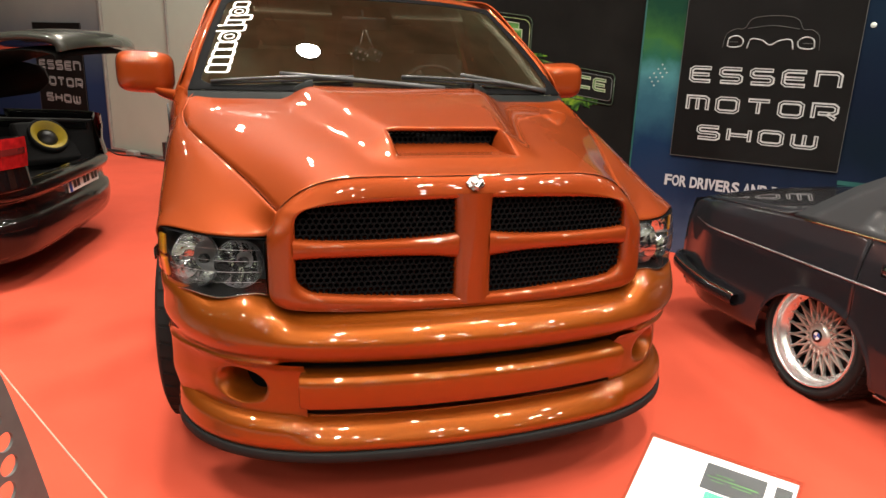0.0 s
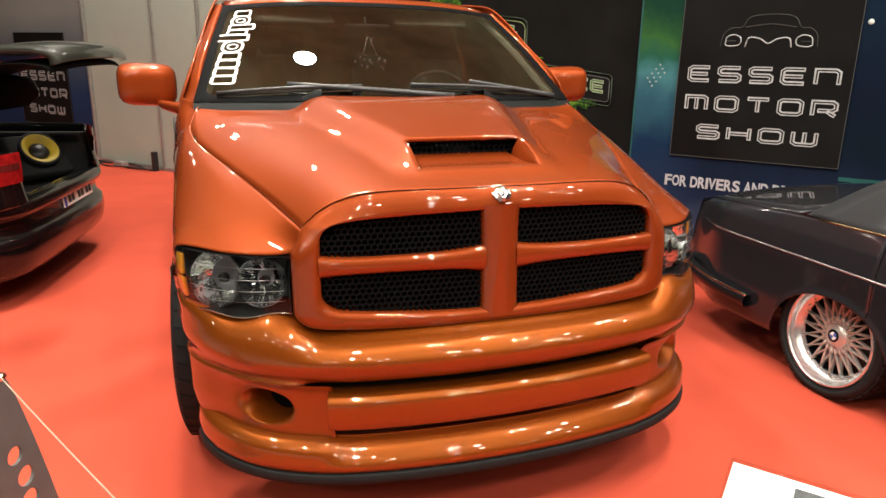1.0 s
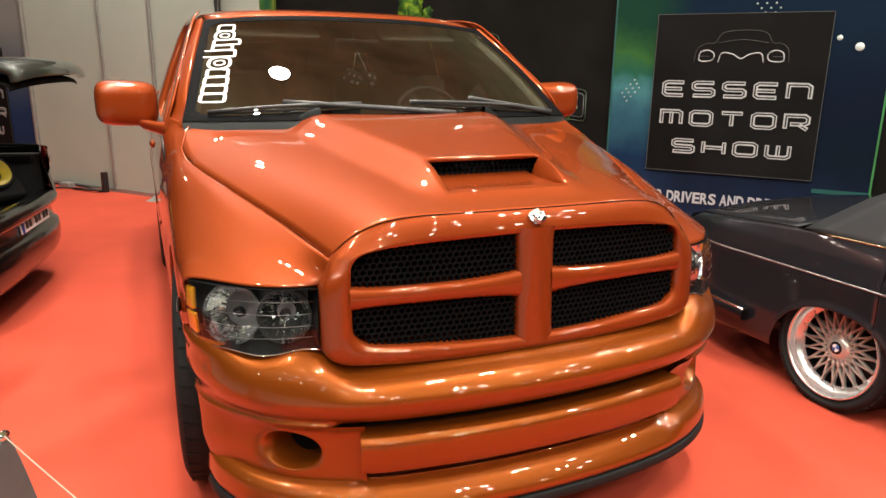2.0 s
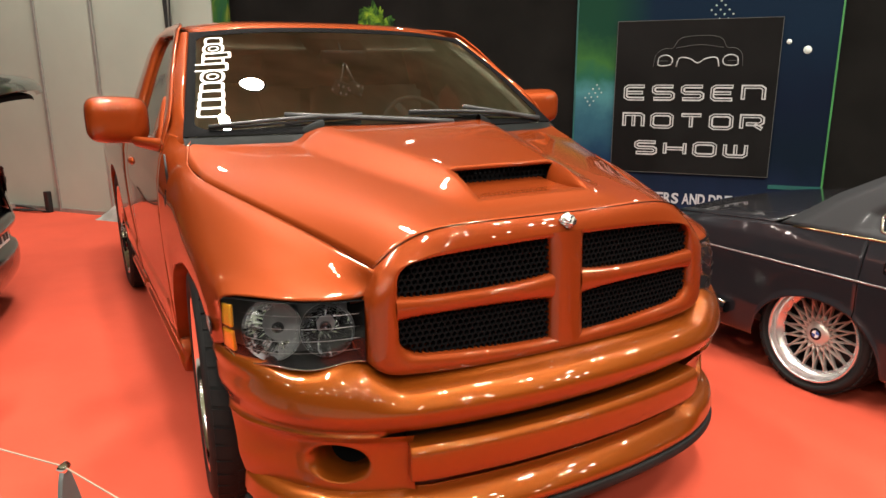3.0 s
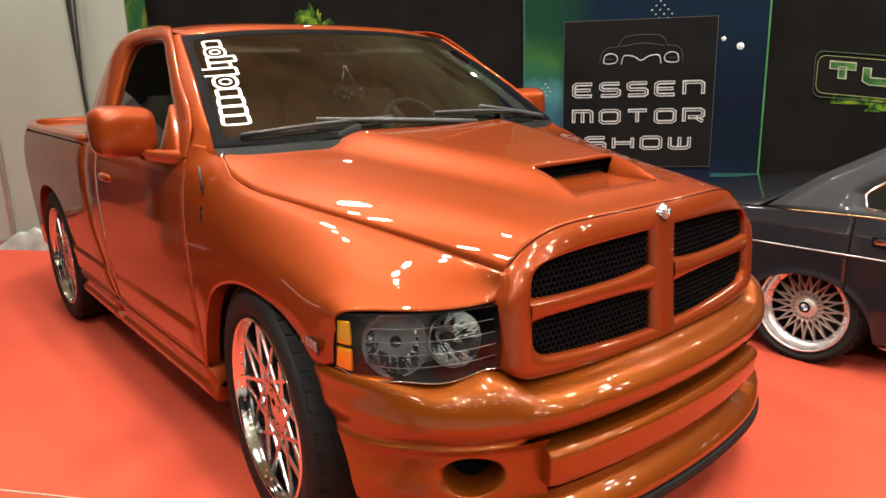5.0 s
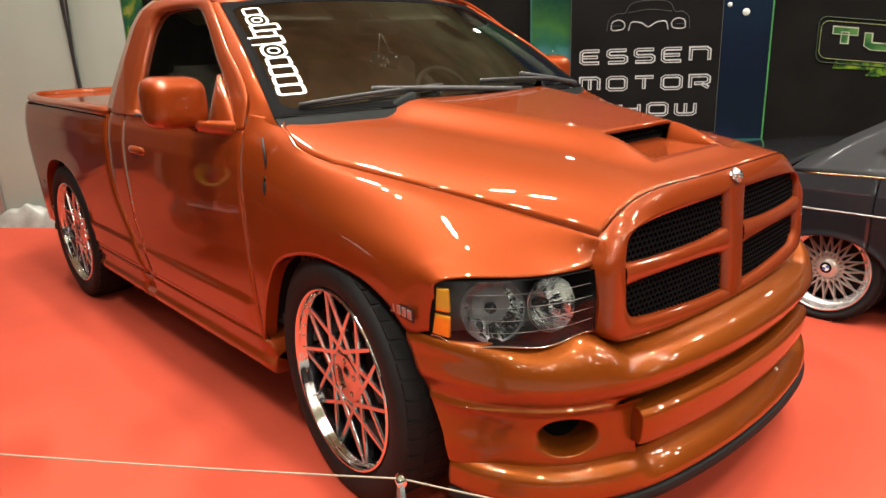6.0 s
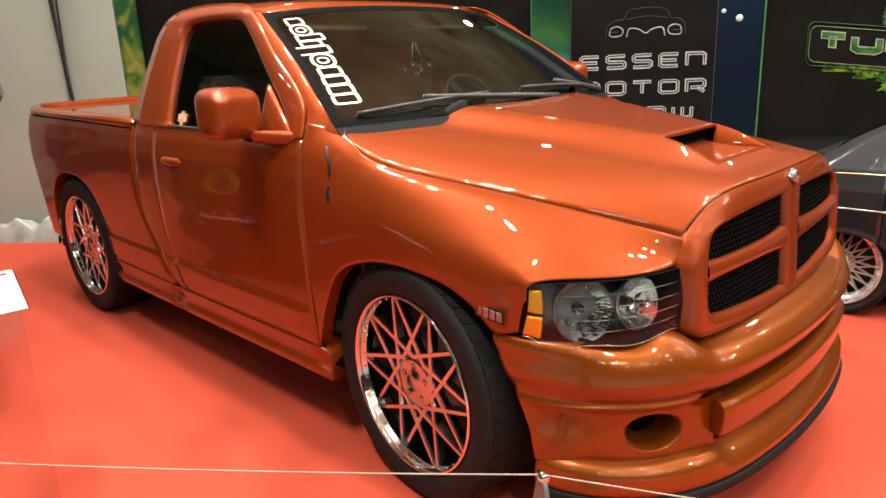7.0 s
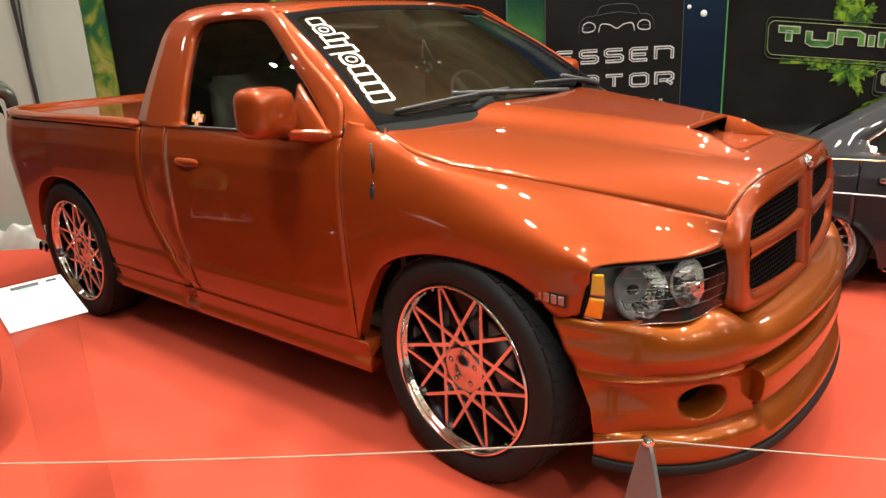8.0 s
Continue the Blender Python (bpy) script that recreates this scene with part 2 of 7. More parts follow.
def resampled(points, n):
    """n points at even steps round a closed polyline, from its first point."""
    p = np.array(list(points) + [points[0]], float)
    d = np.r_[0, np.cumsum(np.linalg.norm(np.diff(p, axis=0), axis=1))]
    s = np.linspace(0, d[-1], n, endpoint=False)
    return np.stack([np.interp(s, d, p[:, k]) for k in range(p.shape[1])], 1)


def smooth_step(a, b, x):
    t = min(1.0, max(0.0, (x - a) / (b - a)))
    return t * t * (3 - 2 * t)

# ---- the setting ----
WALL_P, WALL_D = Vector((2.482, 1.629, 0)), Vector((0.6287, -0.7777, 0))
WALL_N = Vector((-0.7777, -0.6287, 0))  # looks at the stand


def on_wall(s, z, out=0.0):
    return WALL_P + s * WALL_D + out * WALL_N + Vector((0, 0, z))


def wall_pose(s, z, out=0.0):
    """x along the wall, z up, -y out of it."""
    p = on_wall(s, z, out)
    return Matrix((( WALL_D.x, -WALL_N.x, 0, p.x), (WALL_D.y, -WALL_N.y, 0, p.y), (0, 0, 1, p.z), (0, 0, 0, 1)))


# the carpet ends a little outside the rope barrier
EDGE_P, EDGE_D = Vector((-1.95, -1.25, 0)), Vector((0.566, -0.825, 0))
EDGE_N = Vector((0.825, 0.566, 0))
bm = bmesh.new()
bmesh.ops.create_grid(bm, x_segments=60, y_segments=60, size=9)
for v in bm.verts:
    v.co = EDGE_P + EDGE_D * v.co.x * 1.3 + EDGE_N * (v.co.y + 9) + Vector((0, 0, 0.0012 * math.sin(v.co.x * 3.1) * math.sin(v.co.y * 2.3)))
carpet = solid(part("floor", bm, CARPET), 0.006, -1)
tagged(carpet, "bright red needle-felt exhibition carpet", "carpet", kind="structure")
# the hall round the stand, an unseen shell added to close the place
HALL = plain("grey_hall_concrete", (0.17, 0.167, 0.16), 0.8, vary=0.15, scale=0.7)
# walls kept dark so that paint and chrome mirror a dim hall
HALL_WALL = plain("dark_hall_wall", (0.075, 0.070, 0.063), 0.8, vary=0.1, scale=0.5)
# green tint put in to offset red carpet light in the windscreen's reflection
CEILING = plain("tinted_hall_ceiling", (0.66, 0.82, 0.46), 0.9, vary=0.3, scale=0.6)
tagged(box_part("ground", (-22, 22, -22, 22, -0.12, -0.02), HALL, bevel=0), "grey concrete hall floor round the stand", "hall floor", kind="structure")
tagged(box_part("wall_south", (-22, 22, -22.3, -22, 0, 9), HALL_WALL, bevel=0), "unseen dark hall wall behind the visitors", "wall", kind="structure")
tagged(box_part("wall_west", (-22.3, -22, -22, 22, 0, 9), HALL_WALL, bevel=0), "unseen dark hall wall", "wall", kind="structure")
tagged(box_part("wall_east", (22, 22.3, -22, 22, 0, 9), HALL_WALL, bevel=0), "unseen dark hall wall", "wall", kind="structure")
tagged(box_part("wall_north", (-22, 22, 22, 22.3, 0, 9), HALL_WALL, bevel=0), "unseen dark hall wall", "wall", kind="structure")
tagged(box_part("ceiling", (-22.3, 22.3, -22.3, 22.3, 9, 9.3), CEILING, bevel=0), "unseen pale green hall ceiling high above", "ceiling", kind="structure")


def hanging_lamp(x, y, z, r, watts, globe=False):
    lamp = new("ceiling_spotlight")
    lamp.location = (x, y, z)
    tagged(lamp, "black round hall spotlight out of view, with a white lit face", "spotlight", "hall spotlights")
    k = r / 0.135
    prof = [(0.0, 0.30), (0.07 * k, 0.30), (0.10 * k, 0.22), (0.15 * k, 0.05), (0.16 * k, 0.0), (0.145 * k, 0.0), (r, 0.03)]
    turn = pose(0, 0, 0, 0, -90, 0)
    turned("housing", prof, BLACK, lamp, 24, turn)
    turned("lit_face", [(0.0, 0.03), (r * 1.005, 0.03)], LAMP_FACE, lamp, 24, turn)
    tube("stem", [(0, 0, 0.3), (0, 0, 9 - z)], 0.002, BLACK, lamp, 6)
    if globe:  # open globes, added to light the hall's ceiling too
        data = bpy.data.lights.new("globe", "POINT")
        data.shadow_soft_size, data.energy, data.color = r, watts, (1.0, 0.93, 0.82)
    else:
        data = bpy.data.lights.new("spot", "AREA")
        data.shape, data.size, data.energy, data.color = "DISK", 2 * r, watts, (1.0, 0.93, 0.82)
        data.spread = radians(150)
    ob = new("spot_light", data)
    ob.parent = lamp
    ob.location = (0, 0, -r - 0.02 if globe else -0.01)


LAMP_FACE = glow("lamp_face", (1.0, 0.94, 0.85), 30)
for p in LAMPS:
    hanging_lamp(*p, 0.044, LAMP_WATTS)
hanging_lamp(*FLOOD, 0.15, 2.5 * LAMP_WATTS)
for p in FAR_LAMPS:
    hanging_lamp(*p, 0.11, FAR_WATTS, True)


def wall_slab(name, s0, s1, z0, z1, mat_, label, category, out=0.0, thick=0.05, bevel=0.003, kind="structure", parent=None):
    ob = box_part(name, (s0, s1, 0, thick, z0, z1), mat_, parent, "", bevel, wall_pose(0, 0, out))
    return tagged(ob, label, category, kind=kind)


WALL_TOP = 2.5


def splash(name, base, stops, scale, seed, soft=0.5):
    """Printed abstract colours: cloudy patches of light on dark."""
    m, t, nodes, links, b = material(name)
    n = noise_node(t, scale, 5, soft)
    n.inputs["Distortion"].default_value = 0.8
    off = nodes.new("ShaderNodeVectorMath")
    coord = nodes.new("ShaderNodeTexCoord")
    off.inputs[1].default_value = (seed, seed * 0.7, seed * 1.3)
    links.new(coord.outputs["Object"], off.inputs[0])
    links.new(off.outputs[0], n.inputs["Vector"])
    r = ramp(t, n.outputs["Fac"], stops)
    links.new(r.outputs[0], b.inputs["Base Color"])
    b.inputs["Roughness"].default_value = 0.6
    b.inputs["Specular IOR Level"].default_value = 0.08
    return m




def glow_print():
    """Printed gradient: green above, pale blue in the middle, navy below, on a dark blue ground."""
    m, t, nodes, links, b = material("blue_green_print")
    coord, split = nodes.new("ShaderNodeTexCoord"), nodes.new("ShaderNodeSeparateXYZ")
    n = noise_node(t, 2.2, 5, 0.6)
    wave = nodes.new("ShaderNodeMath")
    wave.operation = "MULTIPLY_ADD"
    wave.inputs[1].default_value = 0.60
    height = nodes.new("ShaderNodeMath")
    height.operation = "MULTIPLY"
    height.inputs[1].default_value = 0.46
    links.new(coord.outputs["Object"], split.inputs[0])
    links.new(n.outputs["Fac"], wave.inputs[0])
    links.new(split.outputs["Z"], wave.inputs[2])
    links.new(wave.outputs[0], height.inputs[0])
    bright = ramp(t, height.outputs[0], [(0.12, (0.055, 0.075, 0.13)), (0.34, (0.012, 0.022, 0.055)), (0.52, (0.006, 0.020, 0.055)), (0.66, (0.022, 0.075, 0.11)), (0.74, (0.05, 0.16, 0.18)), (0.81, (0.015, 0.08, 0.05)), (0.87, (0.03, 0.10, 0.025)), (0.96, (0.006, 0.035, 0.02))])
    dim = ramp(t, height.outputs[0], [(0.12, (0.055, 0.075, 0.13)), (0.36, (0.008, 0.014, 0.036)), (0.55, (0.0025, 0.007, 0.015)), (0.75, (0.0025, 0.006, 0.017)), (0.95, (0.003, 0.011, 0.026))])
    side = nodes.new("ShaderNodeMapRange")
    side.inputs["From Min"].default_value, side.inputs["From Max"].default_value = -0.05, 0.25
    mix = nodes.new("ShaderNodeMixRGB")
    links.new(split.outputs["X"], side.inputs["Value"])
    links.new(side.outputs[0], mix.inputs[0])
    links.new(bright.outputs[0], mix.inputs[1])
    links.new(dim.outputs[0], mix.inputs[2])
    links.new(mix.outputs[0], b.inputs["Base Color"])
    b.inputs["Roughness"].default_value = 0.6
    b.inputs["Specular IOR Level"].default_value = 0.08
    return m


PRINT_BLUE = glow_print()
PRINT_DARK = splash("near_black_print", None, [(0.3, (0.0045, 0.004, 0.004)), (0.7, (0.0085, 0.008, 0.008))], 2.0, 1.0)
PRINT_GREEN = splash("green_cloud_print", None, [(0.36, (0.012, 0.055, 0.038)), (0.46, (0.022, 0.085, 0.022)), (0.54, (0.12, 0.16, 0.025)), (0.68, (0.26, 0.22, 0.07))], 3.4, 7.0, 0.55)


def fading_print():
    """Printed fade from navy blue up to pale grey."""
    m, t, nodes, links, b = material("navy_fade_print")
    coord, split, wave = nodes.new("ShaderNodeTexCoord"), nodes.new("ShaderNodeSeparateXYZ"), nodes.new("ShaderNodeMath")
    n = noise_node(t, 2.0, 4, 0.6)
    wave.operation = "MULTIPLY_ADD"
    wave.inputs[1].default_value = 0.25
    height = nodes.new("ShaderNodeMath")
    height.operation = "MULTIPLY"
    height.inputs[1].default_value = 0.4
    links.new(coord.outputs["Object"], split.inputs[0])
    links.new(n.outputs["Fac"], wave.inputs[0])
    links.new(split.outputs["Z"], wave.inputs[2])
    links.new(wave.outputs[0], height.inputs[0])
    r = ramp(t, height.outputs[0], [(0.1, (0.012, 0.025, 0.075)), (0.38, (0.016, 0.034, 0.095)), (0.52, (0.045, 0.065, 0.11)), (0.66, (0.12, 0.135, 0.15)), (0.80, (0.20, 0.20, 0.19))])
    links.new(r.outputs[0], b.inputs["Base Color"])
    b.inputs["Roughness"].default_value = 0.6
    b.inputs["Specular IOR Level"].default_value = 0.08
    return m


PRINT_NAVY = fading_print()
SILVER = plain("silver_print", (0.40, 0.40, 0.41), 0.4, vary=0.25, scale=30)
GREEN_PRINT = plain("lime_print", (0.16, 0.19, 0.07), 0.5, vary=0.35, scale=18)

wall_slab("wall_display", -12.0, 6.5, 0, WALL_TOP, CLOTH_BLACK, "tall black fabric display wall behind the cars", "display wall", 0.0, 0.08)
ALU = plain("grey_aluminium", (0.36, 0.35, 0.33), 0.4, 0.6)
EDGE_GREY = plain("dim_grey_print", (0.06, 0.06, 0.06), 0.5)
SLOGAN_GREY = plain("grey_print", (0.36, 0.37, 0.40), 0.5)
DIM_GREEN = plain("dim_green_print", (0.03, 0.16, 0.04), 0.5, vary=0.5, scale=3)
DIM_TEAL = plain("dim_teal_print", (0.006, 0.065, 0.06), 0.5, vary=0.4, scale=3)
LETTER_GREEN = splash("letter_green_print", None, [(0.3, (0.012, 0.06, 0.02)), (0.7, (0.11, 0.24, 0.06))], 4.0, 2.0)
SPLASH_GREEN = splash("ink_splash_print", None, [(0.34, (0.006, 0.014, 0.006)), (0.45, (0.025, 0.07, 0.015)), (0.55, (0.10, 0.19, 0.016)), (0.70, (0.24, 0.30, 0.03))], 9.0, 9.0, 0.7)
SOFT_WHITE = plain("soft_white_print", (0.55, 0.60, 0.58), 0.5)
FAINT_WHITE = plain("faint_white_print", (0.26, 0.32, 0.31), 0.5)
# white partition panels and the far blue print
wall_slab("wall_white_panel", -6.0, -5.24, 0, WALL_TOP, WHITE_WALL, "plain off-white partition panel", "partition", 0.03, 0.03)
wall_slab("wall_white_recess", -7.36, -6.03, 0, WALL_TOP, WHITE_WALL, "plain off-white partition set back", "partition", 0.015, 0.01)
for k, (s0, s1) in enumerate(((-5.20, -4.24), (-4.20, -3.72))):
    wall_slab("wall_white_end", s0, s1, 0, WALL_TOP, WHITE_WALL, "plain off-white partition panel", "partition", 0.028, 0.025)
for s in (-7.38, -6.015, -5.22, -4.22):
    bm = bmesh.new()
    box(bm, -0.018, 0.018, -0.05, 0.0, 0, WALL_TOP)
    bmesh.ops.bevel(bm, geom=bm.edges[:], offset=0.004, segments=1, affect="EDGES")
    tagged(part("trim_post", bm, ALU, None, "", False, wall_pose(s, 0, 0.0)), "grey aluminium post between the partition panels", "post", kind="structure")
wall_slab("baseboard", -7.36, -3.72, 0.0, 0.05, ALU, "grey aluminium rail at the foot of the partition", "rail", 0.045, 0.012)
wall_slab("wall_print_far", -12.0, -7.40, 0, WALL_TOP, PRINT_NAVY, "navy blue printed display wall", "display wall", 0.03, 0.028)
wall_slab("wall_print_green", -3.71, -3.53, 0, WALL_TOP, PRINT_GREEN, "narrow green and yellow printed strip", "display print", 0.03, 0.028)
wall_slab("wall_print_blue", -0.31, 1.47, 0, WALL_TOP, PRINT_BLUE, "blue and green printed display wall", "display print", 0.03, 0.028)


def words(text, s0, s1, z0, z1, mat_, wall, out, gap=0.14, name="lettering", fill=True, wide=None):
    """Letters of the built-in font, each fitted to its cell, as one mesh on the wall."""
    glyphs = [c for c in text]
    weight = [(wide or {}).get(c, 1.0) for c in glyphs]
    total, at_s = sum(weight), s0
    verts, faces = [], []
    for c, w in zip(glyphs, weight):
        cell = (s1 - s0) * w / total
        if c != " ":
            cu = bpy.data.curves.new("glyph", "FONT")
            cu.body = c
            cu.fill_mode = "BOTH" if fill else "NONE"
            cu.extrude = 0.001 if fill else 0
            cu.offset = 0.03 if fill else 0
            cu.resolution_u = 4
            ob = bpy.data.objects.new("glyph", cu)
            scene.collection.objects.link(ob)
            if not fill:
                cu.bevel_depth, cu.bevel_resolution = 0.02, 1
            me = bpy.data.meshes.new_from_object(ob.evaluated_get(bpy.context.evaluated_depsgraph_get()))
            co = np.array([v.co for v in me.vertices])
            lo, hi = co.min(0), co.max(0)
            n0, margin = len(verts), cell * gap / 2
            for x, y, z in co:
                verts.append((at_s + margin + (x - lo[0]) / max(hi[0] - lo[0], 1e-6) * (cell - 2 * margin), -z * 0.15, z0 + (y - lo[1]) / (hi[1] - lo[1]) * (z1 - z0)))
            faces += [tuple(n0 + i for i in p.vertices) for p in me.polygons]
            bpy.data.objects.remove(ob)
            bpy.data.curves.remove(cu)
            bpy.data.meshes.remove(me)
        at_s += cell
    return place(name, mesh_of(name, verts, faces, mat_, False), wall, wall_pose(0, 0, out))


STROKES = {
    "E": [[(1, 1), (0.15, 1), (0, 0.85), (0, 0.15), (0.15, 0), (1, 0)], [(0.04, 0.5), (0.92, 0.5)]],
    "S": [[(1, 1), (0.13, 1), (0, 0.88), (0, 0.62), (0.12, 0.5), (0.88, 0.5), (1, 0.38), (1, 0.12), (0.87, 0), (0, 0)]],
    "N": [[(0, 0), (0, 1), (0.84, 1), (1, 0.84), (1, 0)]],
    "M": [[(0, 0), (0, 1), (0.86, 1), (1, 0.86), (1, 0)], [(0.5, 0.95), (0.5, 0)]],
    "O": [[(0.5, 1), (0.15, 1), (0, 0.85), (0, 0.15), (0.15, 0), (0.85, 0), (1, 0.15), (1, 0.85), (0.85, 1), (0.5, 1)]],
    "T": [[(0, 1), (1, 1)], [(0.5, 0.94), (0.5, 0)]],
    "R": [[(0, 0), (0, 1), (0.85, 1), (1, 0.85), (1, 0.50), (0.85, 0.36), (0.22, 0.36)], [(0.62, 0.34), (1, 0)]],
    "H": [[(0, 1), (0, 0)], [(1, 1), (1, 0)], [(0.06, 0.5), (0.94, 0.5)]],
    "W": [[(0, 1), (0, 0.15), (0.15, 0), (0.85, 0), (1, 0.15), (1, 1)], [(0.5, 0.06), (0.5, 1)]],
    "U": [[(0, 1), (0, 0.15), (0.15, 0), (0.85, 0), (1, 0.15), (1, 1)]],
    "I": [[(0.5, 1), (0.5, 0)]],
    "G": [[(1, 1), (0.15, 1), (0, 0.85), (0, 0.15), (0.15, 0), (0.85, 0), (1, 0.15), (1, 0.5), (0.55, 0.5)]],
    "X": [[(0, 1), (1, 0)], [(0, 0), (1, 1)]],
    "P": [[(0, 0), (0, 1), (0.85, 1), (1, 0.85), (1, 0.50), (0.85, 0.36), (0.05, 0.36)]],
    "C": [[(1, 1), (0.15, 1), (0, 0.85), (0, 0.15), (0.15, 0), (1, 0)]],
}


def beside(path, d):
    """The path moved sideways by d."""
    p = np.array(path, float)
    out = []
    for i in range(len(p)):
        a = p[i] - p[i - 1] if i else p[1] - p[0]
        b = p[i + 1] - p[i] if i < len(p) - 1 else a
        a, b = a / np.linalg.norm(a), b / np.linalg.norm(b)
        n = np.array([-a[1] - b[1], a[0] + b[0]])
        n /= np.linalg.norm(n)
        out.append(p[i] + n * d / max(0.6, n @ np.array([-a[1], a[0]])))
    return np.array(out)


def ribbon(verts, faces, path, d0, d1, y):
    n0, u, v = len(verts), beside(path, d0), beside(path, d1)
    verts += [(a, y, b) for a, b in u] + [(a, y, b) for a, b in v]
    k = len(u)
    faces += [(n0 + i, n0 + i + 1, n0 + k + i + 1, n0 + k + i) for i in range(k - 1)]


def stroke_words(text, s0, s1, z0, z1, weight, line, edge_mat, fill_mat, owner, out, gap=0.20, name="lettering"):
    """Squared display letters: a flat stroke with a bright line along both its edges."""
    verts, faces, fv, ff = [], [], [], []
    width = [0.35 if c == "I" else 1.0 for c in text]
    at_s = s0
    for c, w in zip(text, width):
        cell = (s1 - s0) * w / sum(width)
        a0, a1 = at_s + cell * gap / 2 + weight / 2, at_s + cell * (1 - gap / 2) - weight / 2
        for path in STROKES[c]:
            pts = [(a0 + (a1 - a0) * a, z0 + weight / 2 + (z1 - z0 - weight) * b) for a, b in path]
            ribbon(verts, faces, pts, -weight / 2, -weight / 2 + line, 0.0)
            ribbon(verts, faces, pts, weight / 2 - line * 1.5, weight / 2, 0.0)
            if pts[0] != pts[-1]:
                for e0, e1 in ((pts[0], pts[1]), (pts[-1], pts[-2])):
                    q0, q1 = np.array(e0), np.array(e1)
                    q1 = q0 + (q1 - q0) / np.linalg.norm(q1 - q0) * line
                    ribbon(verts, faces, [q0, q1], -weight / 2, weight / 2, -0.0004)
            if fill_mat is not None:
                ribbon(fv, ff, pts, -weight / 2, weight / 2, 0.001)
        at_s += cell
    solid(place(name, mesh_of(name, verts, faces, edge_mat, False), owner, wall_pose(0, 0, out)), 0.0006, 0)
    if fill_mat is not None:
        solid(place(name + "_fill", mesh_of(name + "_fill", fv, ff, fill_mat, False), owner, wall_pose(0, 0, out - 0.001)), 0.0006, 0)


def show_poster(s, z, k, label):
    """The dark square poster with a silver car outline and three lines of silver letters."""
    poster = tagged(new("poster"), label, "poster", "show posters")
    base = box_part("board", (s, s + 1.11 * k, 0, 0.012, z, z + 1.10 * k), PRINT_DARK, poster, "", 0.002, wall_pose(0, 0, 0.044))
    for a0, a1, b0, b1 in ((0, 1.11, 0, 0.0035), (0, 1.11, 1.0965, 1.10), (0, 0.0035, 0, 1.1), (1.1065, 1.11, 0, 1.1)):
        box_part("edge_line", (s + a0 * k, s + a1 * k, -0.002, 0.0, z + b0 * k, z + b1 * k), EDGE_GREY, poster, "", 0, wall_pose(0, 0, 0.044))
    stroke_words("ESSEN", s + 0.05 * k, s + 1.065 * k, z + 0.532 * k, z + 0.648 * k, 0.027 * k, 0.0072 * k, SILVER, None, poster, 0.047)
    stroke_words("MOTOR", s + 0.05 * k, s + 1.075 * k, z + 0.330 * k, z + 0.445 * k, 0.027 * k, 0.0072 * k, SILVER, None, poster, 0.047)
    stroke_words("SHOW", s + 0.15 * k, s + 0.985 * k, z + 0.132 * k, z + 0.240 * k, 0.027 * k, 0.0072 * k, SILVER, None, poster, 0.047)
    # outline of a car's front
    lines = [
        [(0.27, 0.775), (0.285, 0.86), (0.34, 0.90), (0.40, 0.905), (0.44, 0.965), (0.52, 0.985), (0.66, 0.985), (0.73, 0.962), (0.765, 0.905), (0.82, 0.90), (0.865, 0.86), (0.875, 0.775)],
        [(0.30, 0.79), (0.31, 0.84), (0.36, 0.855), (0.40, 0.83), (0.39, 0.79), (0.33, 0.78), (0.30, 0.79)],
        [(0.845, 0.79), (0.835, 0.84), (0.785, 0.855), (0.745, 0.83), (0.755, 0.79), (0.815, 0.78), (0.845, 0.79)],
        [(0.31, 0.815), (0.37, 0.815)], [(0.775, 0.815), (0.835, 0.815)],
        [(0.43, 0.775), (0.45, 0.835), (0.52, 0.83), (0.575, 0.80), (0.63, 0.83), (0.70, 0.835), (0.72, 0.775)],
        [(0.42, 0.905), (0.58, 0.925), (0.74, 0.905)],
    ]
    for n, pts in enumerate(lines):
        fine = curve_through([(a, b, 0) for a, b in pts], len(pts) * 4)
        ob = tube("car_line", [(s + a * k, 0, z + b * k) for a, b, _ in fine], 0.0045 if n in (1, 2, 5) else 0.002, SILVER if n in (1, 2, 5) else EDGE_GREY, poster, 5)
        ob.matrix_basis = wall_pose(0, 0, 0.046)
    return poster


show_poster(0.0, 0.752, 1.0, "square black show poster with silver lettering")
show_poster(-9.08, 0.41, 1.10, "black show poster with silver lettering on the blue wall")
slogan = tagged(new("slogan"), "grey printed slogan lettering low on the display wall", "lettering")
words("FOR DRIVERS AND DREAMS", -0.02, 1.06, 0.522, 0.604, SLOGAN_GREY, slogan, 0.036, gap=0.06, wide={"I": 0.34, " ": 0.4})


